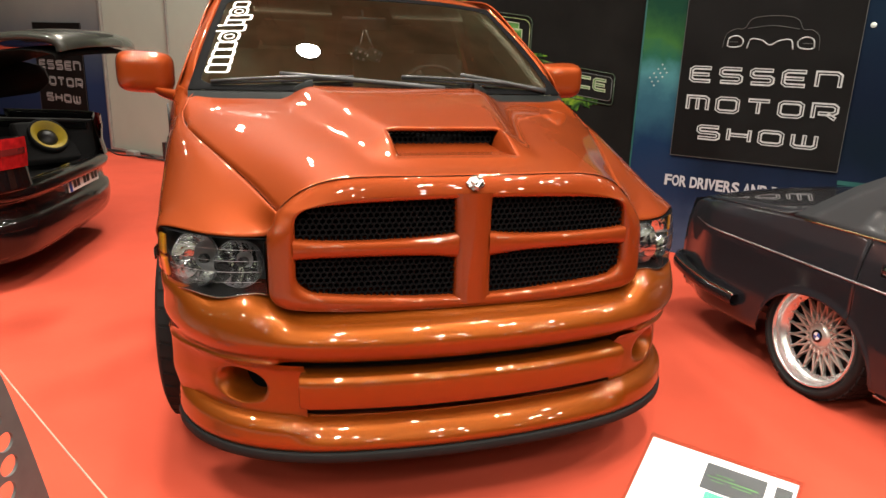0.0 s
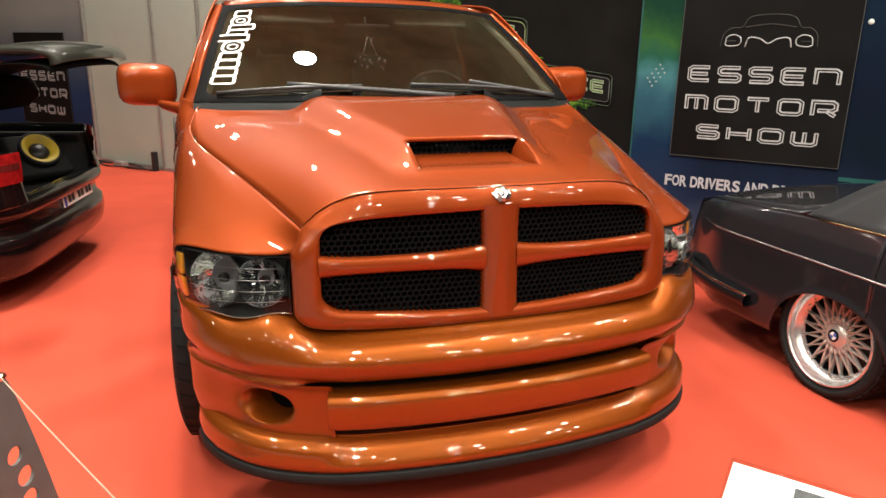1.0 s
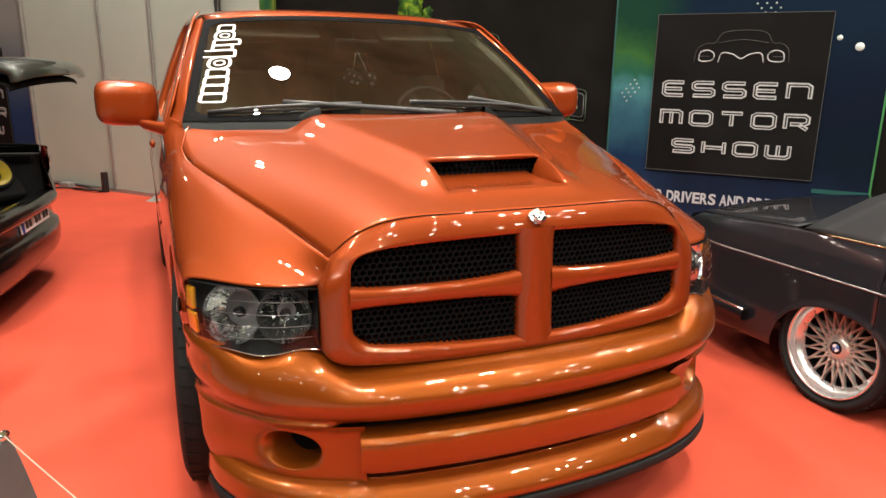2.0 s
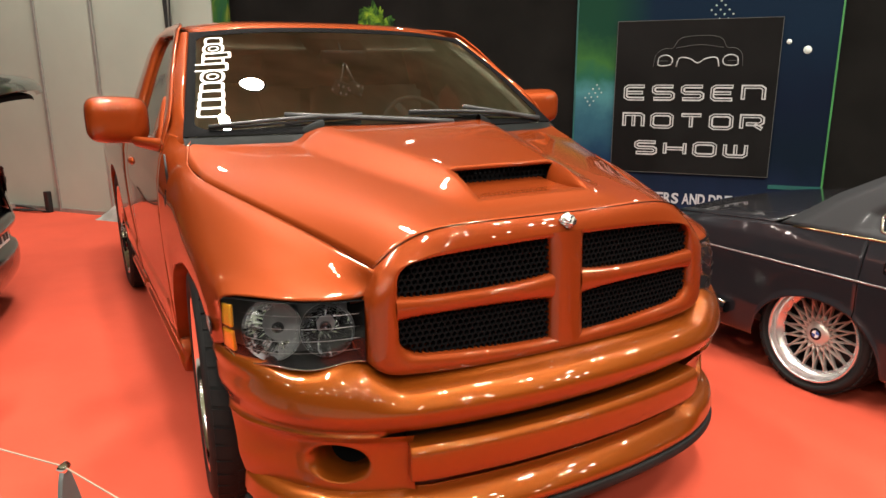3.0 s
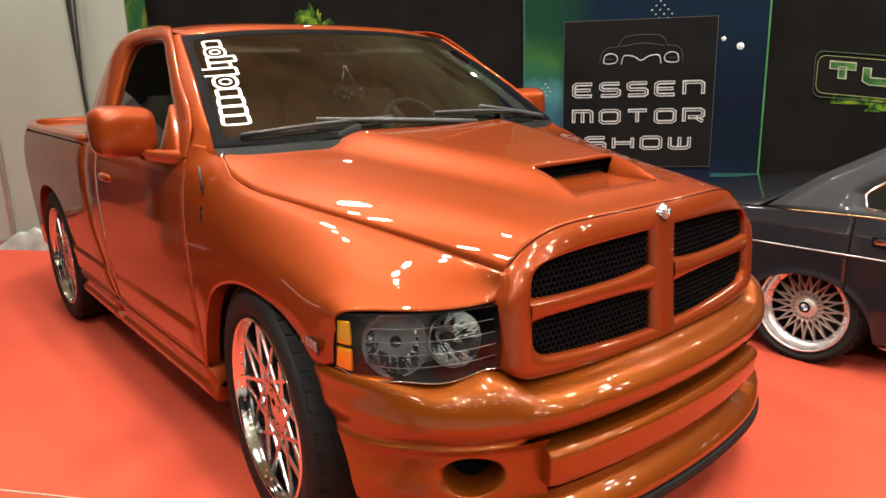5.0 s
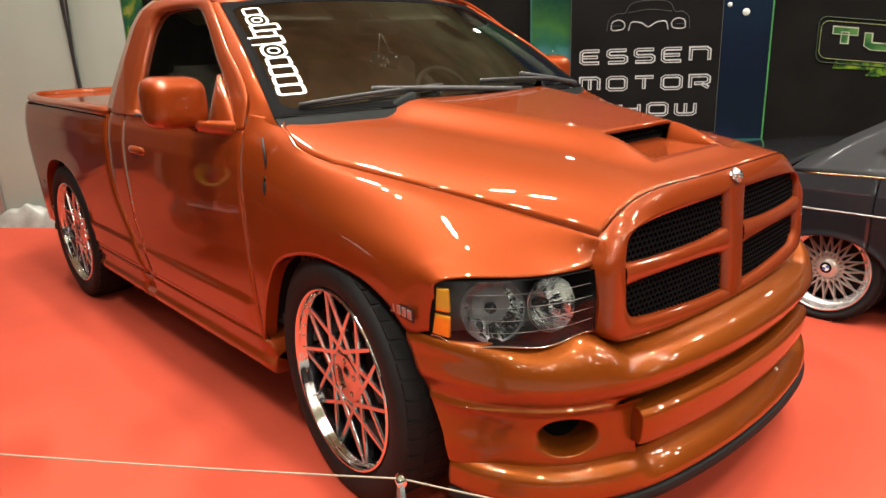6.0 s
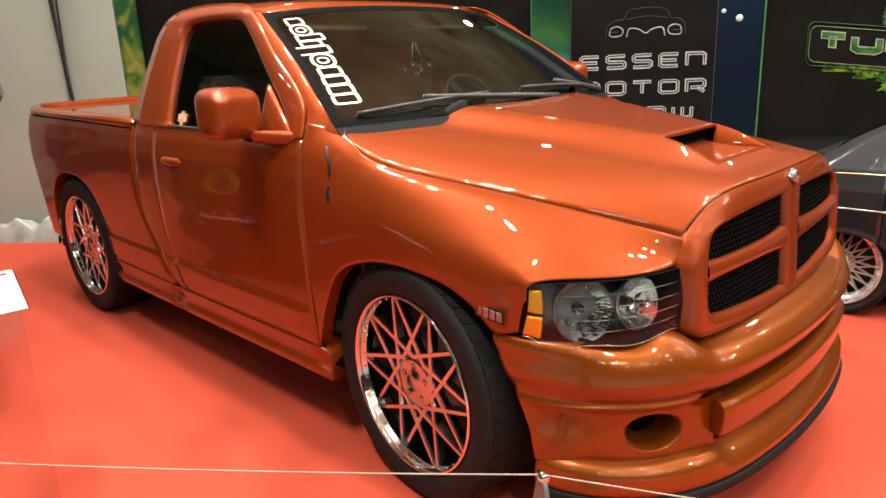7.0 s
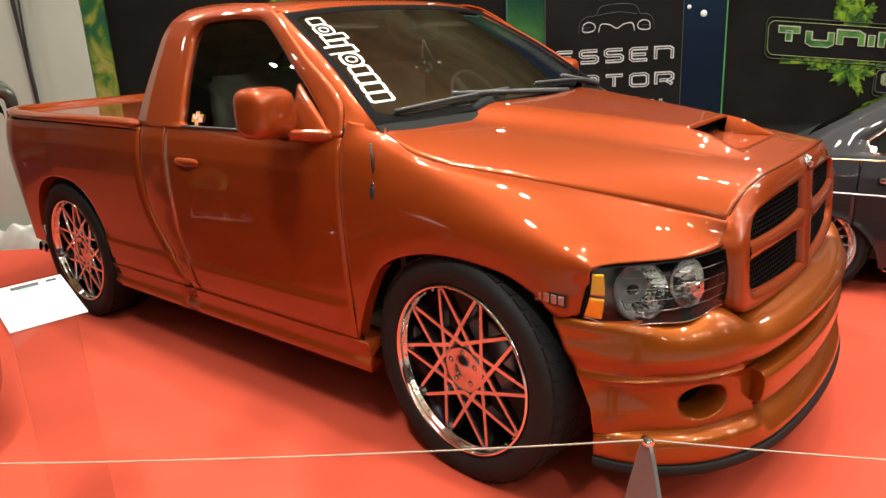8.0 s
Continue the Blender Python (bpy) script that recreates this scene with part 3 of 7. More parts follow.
def tuning_logo(s, z):
    """Lime-edged frames with bevelled green letters, drawn falling to the right, splashes behind."""
    logo = tagged(new("wall_logo"), "lime green framed lettering with green splashes", "sign", "wall logos")

    def framed(text, a0, a1, b0, b1, radius, weight, margin, line_mat, fill_mat, frame_mat):
        loop = ring_loop((a1 - a0) / 2, (b1 - b0) / 2, radius, 6)
        ca, cb = (a0 + a1) / 2, (b0 + b1) / 2
        for grow, r, m in ((0.0, 0.0035, frame_mat), (0.018, 0.004, FRAME_SHADE)):
            pts = [(ca + x + math.copysign(grow, x), 0, cb + y + math.copysign(grow * 1.6, y)) for x, y in loop]
            ob = tube("frame_line", pts + pts[:1], r, m, logo, 6)
            ob.matrix_basis = wall_pose(0, 0, 0.006)
        bm = bmesh.new()
        bm.faces.new([bm.verts.new((ca + x, -0.002, cb + y)) for x, y in loop])
        part("frame_field", bm, PRINT_DARK, logo, smooth=False, m=wall_pose(0, 0, 0.003))
        stroke_words(text, a0 + margin[0], a1 - margin[1], b0 + margin[2], b1 - margin[3], weight, 0.007, line_mat, fill_mat, logo, 0.011, 0.05)

    framed("TUNING", s, s + 1.45, z, z + 0.265, 0.055, 0.060, (0.042, 0.06, 0.082, 0.030), LETTER_EDGE, LETTER_GREEN, GREEN_PRINT)
    framed("EXPERIENCE", s + 0.92, s + 2.19, z - 0.245, z - 0.065, 0.03, 0.026, (0.035, 0.03, 0.06, 0.02), LETTER_EDGE, LETTER_GREEN, EDGE_GREY)
    # torn splashes of colour
    for c0, c1, w, h, seed in ((s + 0.48, z - 0.02, 0.36, 0.10, 1), (s + 0.72, z - 0.06, 0.22, 0.20, 5), (s + 0.70, z + 0.36, 0.17, 0.17, 2), (s + 1.30, z - 0.04, 0.40, 0.11, 3), (s + 1.9, z - 0.25, 0.24, 0.10, 4)):
        bm = bmesh.new()
        vs = []
        for k in range(120):
            a = math.tau * k / 120
            r = 0.75 + 0.60 * noise.noise(Vector((math.cos(a) * 2.4 + seed * 7, math.sin(a) * 2.4, seed))) + 0.42 * noise.noise(Vector((math.cos(a) * 8 + seed, math.sin(a) * 8, 3)))
            vs.append(bm.verts.new((c0 + w * r * math.cos(a), -0.001, c1 + h * r * math.sin(a))))
        bm.faces.new(vs)
        bmesh.ops.triangulate(bm, faces=bm.faces[:])
        part("splash", bm, SPLASH_GREEN, logo, "green and yellow ink splash", False, wall_pose(0, 0, 0.0015 + 0.0004 * seed))
    # the whole print falls towards its end
    for ob in logo.children:
        for v in ob.data.vertices:
            v.co.z -= 0.115 * (v.co.x - s)


LETTER_EDGE = plain("pale_silver_green_print", (0.26, 0.30, 0.20), 0.5, vary=0.35, scale=14)
FRAME_SHADE = plain("dark_green_print", (0.018, 0.035, 0.015), 0.5, vary=0.5, scale=6)
tuning_logo(1.814, 1.288)
tuning_logo(-2.71, 1.60)

# white light spots printed on the blue strips
dots = tagged(new("printed_dots"), "white light spots printed on the blue wall", "print")
for s, z, r in ((1.155, 1.688, 0.017), (1.274, 1.632, 0.026)):
    turned("dot", [(0.0, 0.0), (r, 0.0), (r * 1.02, 0.001)], SOFT_WHITE, dots, 20, wall_pose(s, z, 0.034) @ pose(0, 0, 0, 0, 0, 90))
for (s, z), n in (((-0.22, 1.30), 4), ((0.70, 1.97), 4)):
    for i in range(n):
        for j in range(3):
            turned("dot", [(0.0, 0.0), (0.0065, 0.0), (0.007, 0.001)], FAINT_WHITE, dots, 10, wall_pose(s + 0.028 * i + (0.018 * j if z < 1.5 else -0.03 * j), z + (0.032 * i - 0.028 * j if z < 1.5 else -0.03 * i - 0.03 * j), 0.034) @ pose(0, 0, 0, 0, 0, 90))
# lit edges printed along the blue strip
for s, z0, z1, m in ((1.462, 0.0, WALL_TOP, DIM_GREEN), (-0.302, 0.0, WALL_TOP, DIM_TEAL)):
    box_part("print_edge", (s - 0.006, s + 0.006, -0.001, 0.001, z0, z1), m, dots, "", 0, wall_pose(0, 0, 0.032))
box_part("print_edge", (1.12, 1.46, -0.001, 0.001, 0.672, 0.70), DIM_TEAL, dots, "", 0, wall_pose(0, 0, 0.033))

# cables hanging down the partition and lying at its foot
cable = tagged(new("hanging_cable"), "bundle of black cables hanging down the partition", "cable")
for k in range(3):
    ob = tube("strand", [(0.02 * k + 0.03 * math.sin(z * 2 + k), -0.02, z) for z in np.linspace(WALL_TOP, 0.1, 14)], 0.012 - 0.002 * k, BLACK, cable, 6)
    ob.matrix_basis = wall_pose(-4.20, 0, 0.06)
floor_cable = tagged(new("floor_cable"), "loose black cables along the foot of the partition", "cable")
for k in range(3):
    ob = tube("strand", [(x, -0.08 - 0.05 * k - 0.05 * math.sin(x * 5 + k * 2), 0.012 + 0.02 * abs(math.sin(x * 3 + k))) for x in np.linspace(-7.3, -6.1, 18)], 0.010, BLACK, floor_cable, 6)
    ob.matrix_basis = wall_pose(0, 0, 0.03)
adapter = box_part("cable_box", (-0.03, 0.03, -0.03, 0.03, 0, 0.24), BLACK, None, "", 0.008, wall_pose(-6.10, 0.0, 0.11))
socket = box_part("socket_box", (-0.09, 0.09, -0.05, 0.05, 0, 0.07), ALU, None, "", 0.012, wall_pose(-6.75, 0.0, 0.14))
tagged(socket, "pale grey socket box at the foot of the partition", "socket box")
tagged(adapter, "small black power box at the foot of the partition", "power box")
# crumpled clear plastic sheet
bm = bmesh.new()
bmesh.ops.create_grid(bm, x_segments=36, y_segments=20, size=1)
for v in bm.verts:
    x, y = v.co.x * 0.55, v.co.y * 0.11
    n = noise.noise(Vector((x * 3.1, y * 5.2, 1.3))) + 0.5 * noise.noise(Vector((x * 9, y * 11, 4)))
    edge = (1 - abs(v.co.x) ** 3) * (1 - abs(v.co.y) ** 2)
    v.co = Vector((x, y - 0.12, 0.004 + edge * (0.16 + 0.14 * n) if edge > 0 else 0.004))
    v.co.z = max(0.004, v.co.z)
PLASTIC = plain("grey_plastic_sheet", (0.34, 0.35, 0.33), 0.25, vary=0.2, scale=8)
tagged(part("plastic_sheet", bm, PLASTIC, None, "", True, wall_pose(-4.75, 0, 0.02)), "crumpled grey plastic sheet lying at the wall", "plastic sheet")
# ---- the pickup truck ----
truck = tagged(new("pickup_truck"), "lowered orange pickup truck with chrome wheels on the red carpet", "pickup truck")
HUB_Z, TYRE_R, REAR_Y = 0.420, 0.420, 2.85
FRONT_Y = -0.068


SEAM_Y = [-0.92, -0.835, -0.648, -0.483, -0.305, -0.129, 0.03, 0.12, 0.30]


def seam_half(y):
    """Half the bonnet's width at y."""
    return float(np.interp(y, np.linspace(-0.92, 0.30, 62), SEAM_X))


def seam_z(y):
    return float(np.interp(y, np.linspace(-0.92, 0.30, 62), SEAM_H))


def eased(values):
    """Values at SEAM_Y, drawn as a soft line."""
    line = np.interp(np.linspace(-0.92, 0.30, 62), SEAM_Y, values)
    for _ in range(10):
        line[1:-1] = 0.25 * line[:-2] + 0.5 * line[1:-1] + 0.25 * line[2:]
    return line


SEAM_X = eased([0.566, 0.588, 0.642, 0.699, 0.764, 0.824, 0.868, 0.881, 0.885])
SEAM_H = eased([0.962, 0.980, 1.017, 1.050, 1.084, 1.113, 1.138, 1.160, 1.242])


def crown_z(y):
    return np.interp(y, [-0.92, -0.75, -0.6, -0.3, 0.0, 0.2], [1.082, 1.112, 1.136, 1.178, 1.216, 1.238])


def bonnet_point(x, y):
    w = seam_half(max(y, -0.84))
    a = min(1.0, abs(x) / w)
    s, c = seam_z(y), crown_z(y)
    z = s + (c - s) * (1 - a ** (4.4 + 2.4 * (1 - smooth_step(-0.86, -0.30, y))))
    p = np.interp(y, [-0.80, -0.58, 0.1], [0.22, 0.245, 0.42])  # the raised middle
    h = 0.056 * smooth_step(-0.84, -0.60, y)
    z += h * (1 - smooth_step(p - 0.065, p + 0.085, abs(x)))
    return z


def hood_back(x):
    """The bonnet's rear edge at x, with its rounded corner."""
    return 0.112 + 0.168 * min(1, x / 0.83) ** 1.6 + 0.045 * smooth_step(0.34, 0.56, x) - 0.17 * smooth_step(0.815, 0.885, x) ** 2


MOUTH_X, MOUTH_Y, RAMP_Y = 0.205, -0.575, -0.755
row_v = np.r_[np.linspace(-0.90, RAMP_Y, 9)[:-1], np.linspace(RAMP_Y, MOUTH_Y, 11)[:-1], np.linspace(MOUTH_Y, 0.23, 44)]
grid = []
for v in row_v:
    row = []
    for i in range(-38, 39):
        y = v
        for _ in range(4):  # the rows bend with the front edge and the rear edge
            w = seam_half(max(y, -0.84))
            if abs(i) <= 12:
                x = MOUTH_X * i / 12
            else:
                x = math.copysign(MOUTH_X + (w - MOUTH_X) * (abs(i) - 12) / 26, i)
            front = -0.897 + 0.058 * (abs(x) / w) ** 3
            back = hood_back(abs(x))
            y = v + (1 - smooth_step(-0.90, RAMP_Y, v)) * (front + 0.90) + smooth_step(MOUTH_Y, 0.23, v) * (back - 0.23)
        row.append((x, y, bonnet_point(x, y) - (0.003 * (1 - smooth_step(front, front + 0.03, y)) if v < -0.89 else 0)))
    grid.append(row)
hood_g = np.array(grid)
ramp_rows = (8, 18)


def in_mouth(j, i):
    return ramp_rows[0] <= j < ramp_rows[1] and 26 <= i < 50


hood = place("hood", grid_mesh("hood", hood_g, PAINT, in_mouth), truck, None, "orange bonnet with a raised middle and an air scoop")
solid(hood, 0.012)

# the scoop: a sunk ramp, side cheeks and a black mesh in the mouth
floor_g = []
for j in range(13):
    f = j / 12
    y = RAMP_Y + f * (MOUTH_Y + 0.05 - RAMP_Y)
    wx = MOUTH_X - 0.004 - 0.03 * f
    row = []
    for i in range(17):
        x = wx * (i / 8 - 1)
        z = bonnet_point(x, RAMP_Y) - 0.004 + (0.018 * f) - 0.02 * math.sin(math.pi * f) * 0.4
        row.append((x, y, z))
    floor_g.append(row)
floor_g = np.array(floor_g)
place("scoop_floor", grid_mesh("scoop_floor", floor_g, PAINT), hood)
for side in (0, -1):
    edge = hood_g[ramp_rows[0] : ramp_rows[1] + 1, 26 if side == 0 else 50]
    low = np.array([floor_g[min(12, round(j * 12 / 10 * 0.78)), side] for j in range(11)])
    low[:, 1] = edge[:, 1]
    cheek = np.stack([edge, edge * 0.5 + low * 0.5 + np.array([0.004 if side == 0 else -0.004, 0, 0]), low], 1)
    place("scoop_cheek", grid_mesh("scoop_cheek", cheek, PAINT), hood)


def honeycomb(cells, pitch, wall, depth, point):
    """Six-sided mesh: a ring of walls for each cell; point maps (a, b, d) to the place."""
    verts, faces = [], []
    for a, b in cells:
        n0 = len(verts)
        for r, d in ((pitch * 0.577 + 0.0002, 0), (pitch * 0.577 - wall, 0), (pitch * 0.577 - wall * 0.7, depth)):
            for k in range(6):
                w = math.tau * (k + 0.5) / 6
                verts.append(point(a + r * math.cos(w), b + r * math.sin(w), d))
        for k in range(6):
            l = (k + 1) % 6
            for q in (0, 6):
                faces.append((n0 + q + k, n0 + q + l, n0 + q + 6 + l, n0 + q + 6 + k))
    return verts, faces


def hex_cells(x0, x1, z0, z1, pitch):
    out = []
    for r in range(int((z1 - z0) / (pitch * 0.866)) + 2):
        for c in range(int((x1 - x0) / pitch) + 2):
            out.append((x0 + pitch * (c + 0.5 * (r % 2)), z0 + pitch * 0.866 * r))
    return out


cells = [c for c in hex_cells(-0.205, 0.205, 1.085, 1.20, 0.019) if abs(c[0]) < 0.20]
scoop_mesh = place("scoop_mesh", mesh_of("scoop_mesh", *honeycomb(cells, 0.019, 0.0032, 0.012, lambda a, b, d: (a, MOUTH_Y + 0.02 + d + (b - 1.12) * 0.35, min(b, bonnet_point(a, MOUTH_Y) - 0.006))), SEAL, False), hood, None, "black honeycomb mesh in the scoop")
scoop_box = bmesh.new()
box(scoop_box, -0.2, 0.2, MOUTH_Y + 0.055, MOUTH_Y + 0.075, 1.06, 1.165)
part("scoop_backing", scoop_box, SEAL, hood)

# fenders over the front wheels
def arch_z(y, centre=0.0, r=0.456):
    d = y - centre
    if d < 0:
        return 0.385 + r * (1 - min(1, abs(d) / 0.52) ** 3.4) ** (1 / 3.4)
    return 0.385 + r * (1 - min(1, abs(d) / 0.372) ** 2.3) ** (1 / 2.3)


fender = [
    [(-0.590, -0.846, 0.968), (-0.614, -0.846, 0.912), (-0.775, -0.772, 0.902), (-0.935, -0.600, 0.893), (-0.938, -0.576, 0.820), (-0.930, -0.556, 0.738)],
    [(-0.622, -0.72, 1.000), (-0.700, -0.71, 0.960), (-0.830, -0.645, 0.935), (-0.935, -0.535, 0.910), (-0.952, -0.505, 0.825), (-0.956, -0.474, 0.722)],
    [(-0.660, -0.60, 1.026), (-0.745, -0.59, 0.996), (-0.855, -0.545, 0.962), (-0.934, -0.47, 0.922), (-0.957, -0.42, 0.855), (-0.957, -0.39, arch_z(-0.39))],
    [(-0.757, -0.33, 1.079), (-0.820, -0.335, 1.060), (-0.888, -0.32, 1.018), (-0.940, -0.29, 0.965), (-0.958, -0.26, 0.905), (-0.956, -0.25, arch_z(-0.25))],
    [(-0.858, -0.01, 1.131), (-0.895, -0.01, 1.116), (-0.926, -0.01, 1.078), (-0.950, 0.0, 1.015), (-0.960, 0.0, 0.935), (-0.954, 0.0, arch_z(0))],
    [(-0.886, 0.16, 1.168), (-0.911, 0.17, 1.148), (-0.935, 0.19, 1.102), (-0.956, 0.20, 1.02), (-0.962, 0.21, 0.90), (-0.954, 0.225, arch_z(0.225))],
    [(-0.840, 0.268, 1.235), (-0.902, 0.285, 1.200), (-0.938, 0.300, 1.138), (-0.959, 0.31, 1.03), (-0.963, 0.325, 0.85), (-0.952, 0.335, arch_z(0.335))],
    [(-0.908, 0.408, 1.268), (-0.929, 0.418, 1.212), (-0.948, 0.418, 1.150), (-0.964, 0.418, 1.03), (-0.962, 0.418, 0.80), (-0.940, 0.418, 0.42)],
]
fender_g = surface(fender, 36, 48)
for i in range(fender_g.shape[0]):
    x, y, z = fender_g[i, 0]
    if y < 0.27:
        yy = max(y, -0.842)
        edge = seam_half(yy)
        while edge > 0.80 and hood_back(edge) < yy:
            edge -= 0.002
        shift = np.array([-(edge + 0.003) - x, 0, bonnet_point(edge, yy) - 0.001 - z])
        for s in range(12):
            fender_g[i, s] += shift * (1 - s / 12) ** 2
fenders = both("fender", fender_g, PAINT, truck, "orange front wing over the wheel", inward=False)
# the turned-in edge of the wheel arch
lip = np.stack([fender_g[:, -1], fender_g[:, -1] + np.array([0.05, 0, -0.004])], 1)
both("arch_lip", lip, PAINT, truck, thick=0, inward=False)

# the nose: a rounded shell round the grille
def nose_y(x, z):
    """The nose's face: bowed across and leaning back."""
    return -0.946 + 0.108 * x * x + 0.055 * (z - 0.72)


def front_edge(x):
    """The bonnet's front edge at x."""
    y = -0.897 + 0.058 * min(1.0, abs(x) / 0.588) ** 3
    return y, bonnet_point(x, y)


def ring_place(x, t, top, low):
    return low(x) + (t + 1) / 2 * (top(x) - low(x))


outer_top = lambda x: front_edge(min(0.588, abs(x)))[1] - 0.004
outer_low = lambda x: 0.672 + 0.02 * (abs(x) / 0.6) ** 4
inner_top = lambda x: 1.018 - 0.020 * (abs(x) / 0.54) ** 2
inner_low = lambda x: 0.716 + 0.030 * (abs(x) / 0.54) ** 2
# corners are round in metres: the unit height stands for 0.2 m outside and 0.155 m inside
outer = [(x, t * 5) if t > 0 else (x2, t2 * 5) for (x, t), (x2, t2) in zip(ring_dense(0.622, 0.2, 0.015, 8, 28), ring_dense(0.622, 0.2, 0.06, 8, 28))]
inner = [(x, t / 0.155) for x, t in ring_dense(0.541, 0.155, 0.058, 8, 28)]
shell_rows = []
for f, dy, h, g in ((0.0, 0.15, 0, 0), (0.0, 0.05, 0.03, 0), (0.015, 0.020, 0.17, 0.05), (0.07, 0.006, 0.36, 0.14), (0.2, 0.000, 0.58, 0.29), (0.45, -0.004, 0.78, 0.50), (0.7, -0.003, 0.91, 0.72), (0.88, 0.002, 0.98, 0.89), (0.97, 0.010, 1, 0.97), (1.0, 0.024, 1, 1), (1.0, 0.09, 1, 1)):
    row = []
    for (ox, ot), (ix, it) in zip(outer, inner):
        oz, iz = ring_place(ox, ot, outer_top, outer_low), ring_place(ix, it, inner_top, inner_low)
        up = smooth_step(0.80, 0.97, ot)  # over the top the shell rolls back to the bonnet
        ox *= 1 - 0.052 * smooth_step(0.45, 0.97, ot)
        x, z = ox + (ix - ox) * f, oz + (iz - oz) * f
        y = nose_y(x, z) + dy
        if up > 0:
            ey, ez = front_edge(min(0.588, abs(ox)))
            zz = ez + (iz - ez) * g
            yy = ey + (nose_y(x, zz) + (dy if h == 1 else 0) - ey) * h
            if dy == 0.15:
                yy, zz = ey + 0.03, ez - 0.016
            y, z = y * (1 - up) + yy * up, z * (1 - up) + zz * up
        row.append((x, y, z))
    shell_rows.append(row)
shell_g = np.array(shell_rows)
for _ in range(3):
    shell_g[2:8] = 0.25 * np.roll(shell_g[2:8], 1, 1) + 0.5 * shell_g[2:8] + 0.25 * np.roll(shell_g[2:8], -1, 1)
shell = place("grille_shell", grid_mesh("grille_shell", shell_g, PAINT, close=True), truck, None, "orange grille surround with a crossbar")
bar_prof = [(-1.0, 0.06), (-0.99, 0.018), (-0.90, 0.004), (-0.6, -0.003), (0, -0.006), (0.6, -0.003), (0.90, 0.004), (0.99, 0.018), (1.0, 0.06)]
rows = []
for i in range(21):
    f = i / 20
    z = 0.690 + f * (1.036 - 0.690)
    half = 0.059 + 0.010 * abs(2 * f - 1) ** 9
    rows.append([(half * a, nose_y(0, z) + d, z) for a, d in bar_prof])
place("upright_bar", grid_mesh("upright_bar", np.array(rows), PAINT), shell)
for side in (-1, 1):
    rows = []
    for i in range(17):
        x = side * (0.05 + 0.50 * i / 16)
        half = 0.026 + 0.016 * (1 - i / 16) ** 6 + 0.008 * (i / 16) ** 10
        rows.append([(x, nose_y(x, 0.873) + d + 0.004, 0.873 + half * a) for a, d in bar_prof])
    place("cross_bar", grid_mesh("cross_bar", np.array(rows), PAINT), shell)
cells = [c for c in hex_cells(-0.545, 0.545, 0.712, 1.02, 0.0188) if abs(c[0]) < (0.540 if 0.765 < c[1] < 0.970 else 0.505) and c[1] < inner_top(c[0]) + 0.006]
place("grille_mesh", mesh_of("grille_mesh", *honeycomb(cells, 0.0188, 0.0027, 0.014, lambda a, b, d: (a, nose_y(a, b) + 0.020 + d, b)), SEAL, False), shell, None, "black honeycomb grille mesh")
rows = [[(0.55 * (i / 10 - 1), nose_y(0.55 * (i / 10 - 1), z) + 0.11, z) for i in range(21)] for z in (0.70, 0.86, 1.03)]
place("grille_backing", grid_mesh("grille_backing", np.array(rows), SEAL), shell)

tube("hood_gap", [(x, front_edge(x)[0] - 0.0015, front_edge(x)[1] + 0.0004) for x in np.linspace(-0.578, 0.578, 40)], 0.0014, SEAL, truck, 6)

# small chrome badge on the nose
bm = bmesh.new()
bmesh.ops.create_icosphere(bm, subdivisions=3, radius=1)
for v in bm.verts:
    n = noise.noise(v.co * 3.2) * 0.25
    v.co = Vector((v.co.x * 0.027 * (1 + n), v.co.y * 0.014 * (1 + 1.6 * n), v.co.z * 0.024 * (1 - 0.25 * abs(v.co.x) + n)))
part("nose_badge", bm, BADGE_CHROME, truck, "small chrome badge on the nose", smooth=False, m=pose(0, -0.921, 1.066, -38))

# front bumper
PLAN = curve_through([(-0.952, -0.475), (-0.930, -0.61), (-0.865, -0.755), (-0.74, -0.88), (-0.545, -0.968), (-0.28, -1.013), (0, -1.027), (0.28, -1.013), (0.545, -0.968), (0.74, -0.88), (0.865, -0.755), (0.930, -0.61), (0.952, -0.475)], 96)
d = np.gradient(PLAN, axis=0)
PLAN_N = np.stack([d[:, 1], -d[:, 0]], 1) / np.linalg.norm(d, axis=1)[:, None]


def band(profile, i0=0, i1=96, drop=None):
    """Points along the bumper's plan from station i0 to i1; profile is (outward, height) pairs, or a function of the plan's x."""
    g = []
    for i in range(i0, i1 + 1):
        prof = profile(PLAN[i]) if callable(profile) else profile
        g.append([(*(PLAN[i] + o * PLAN_N[i]), z) for o, z in prof])
    return np.array(g)


def tuck(g):
    """The bumper's ends draw in below, and their rear edge leans forward towards the ground."""
    out = np.array(g, float)
    for p in out.reshape(-1, 3):
        a, low = abs(p[0]), max(0.0, 0.72 - p[2])
        end = -0.458 - 0.40 * min(low, 0.30)
        p[1] += (end + 0.475) * max(0.0, (p[1] + 1.03) / 0.555) ** 2
        p[0] -= math.copysign((0.032 * smooth_step(0.04, 0.17, low) + 0.026 * smooth_step(0.30, 0.42, low)) * (a / 0.95) ** 2, p[0])
    return out


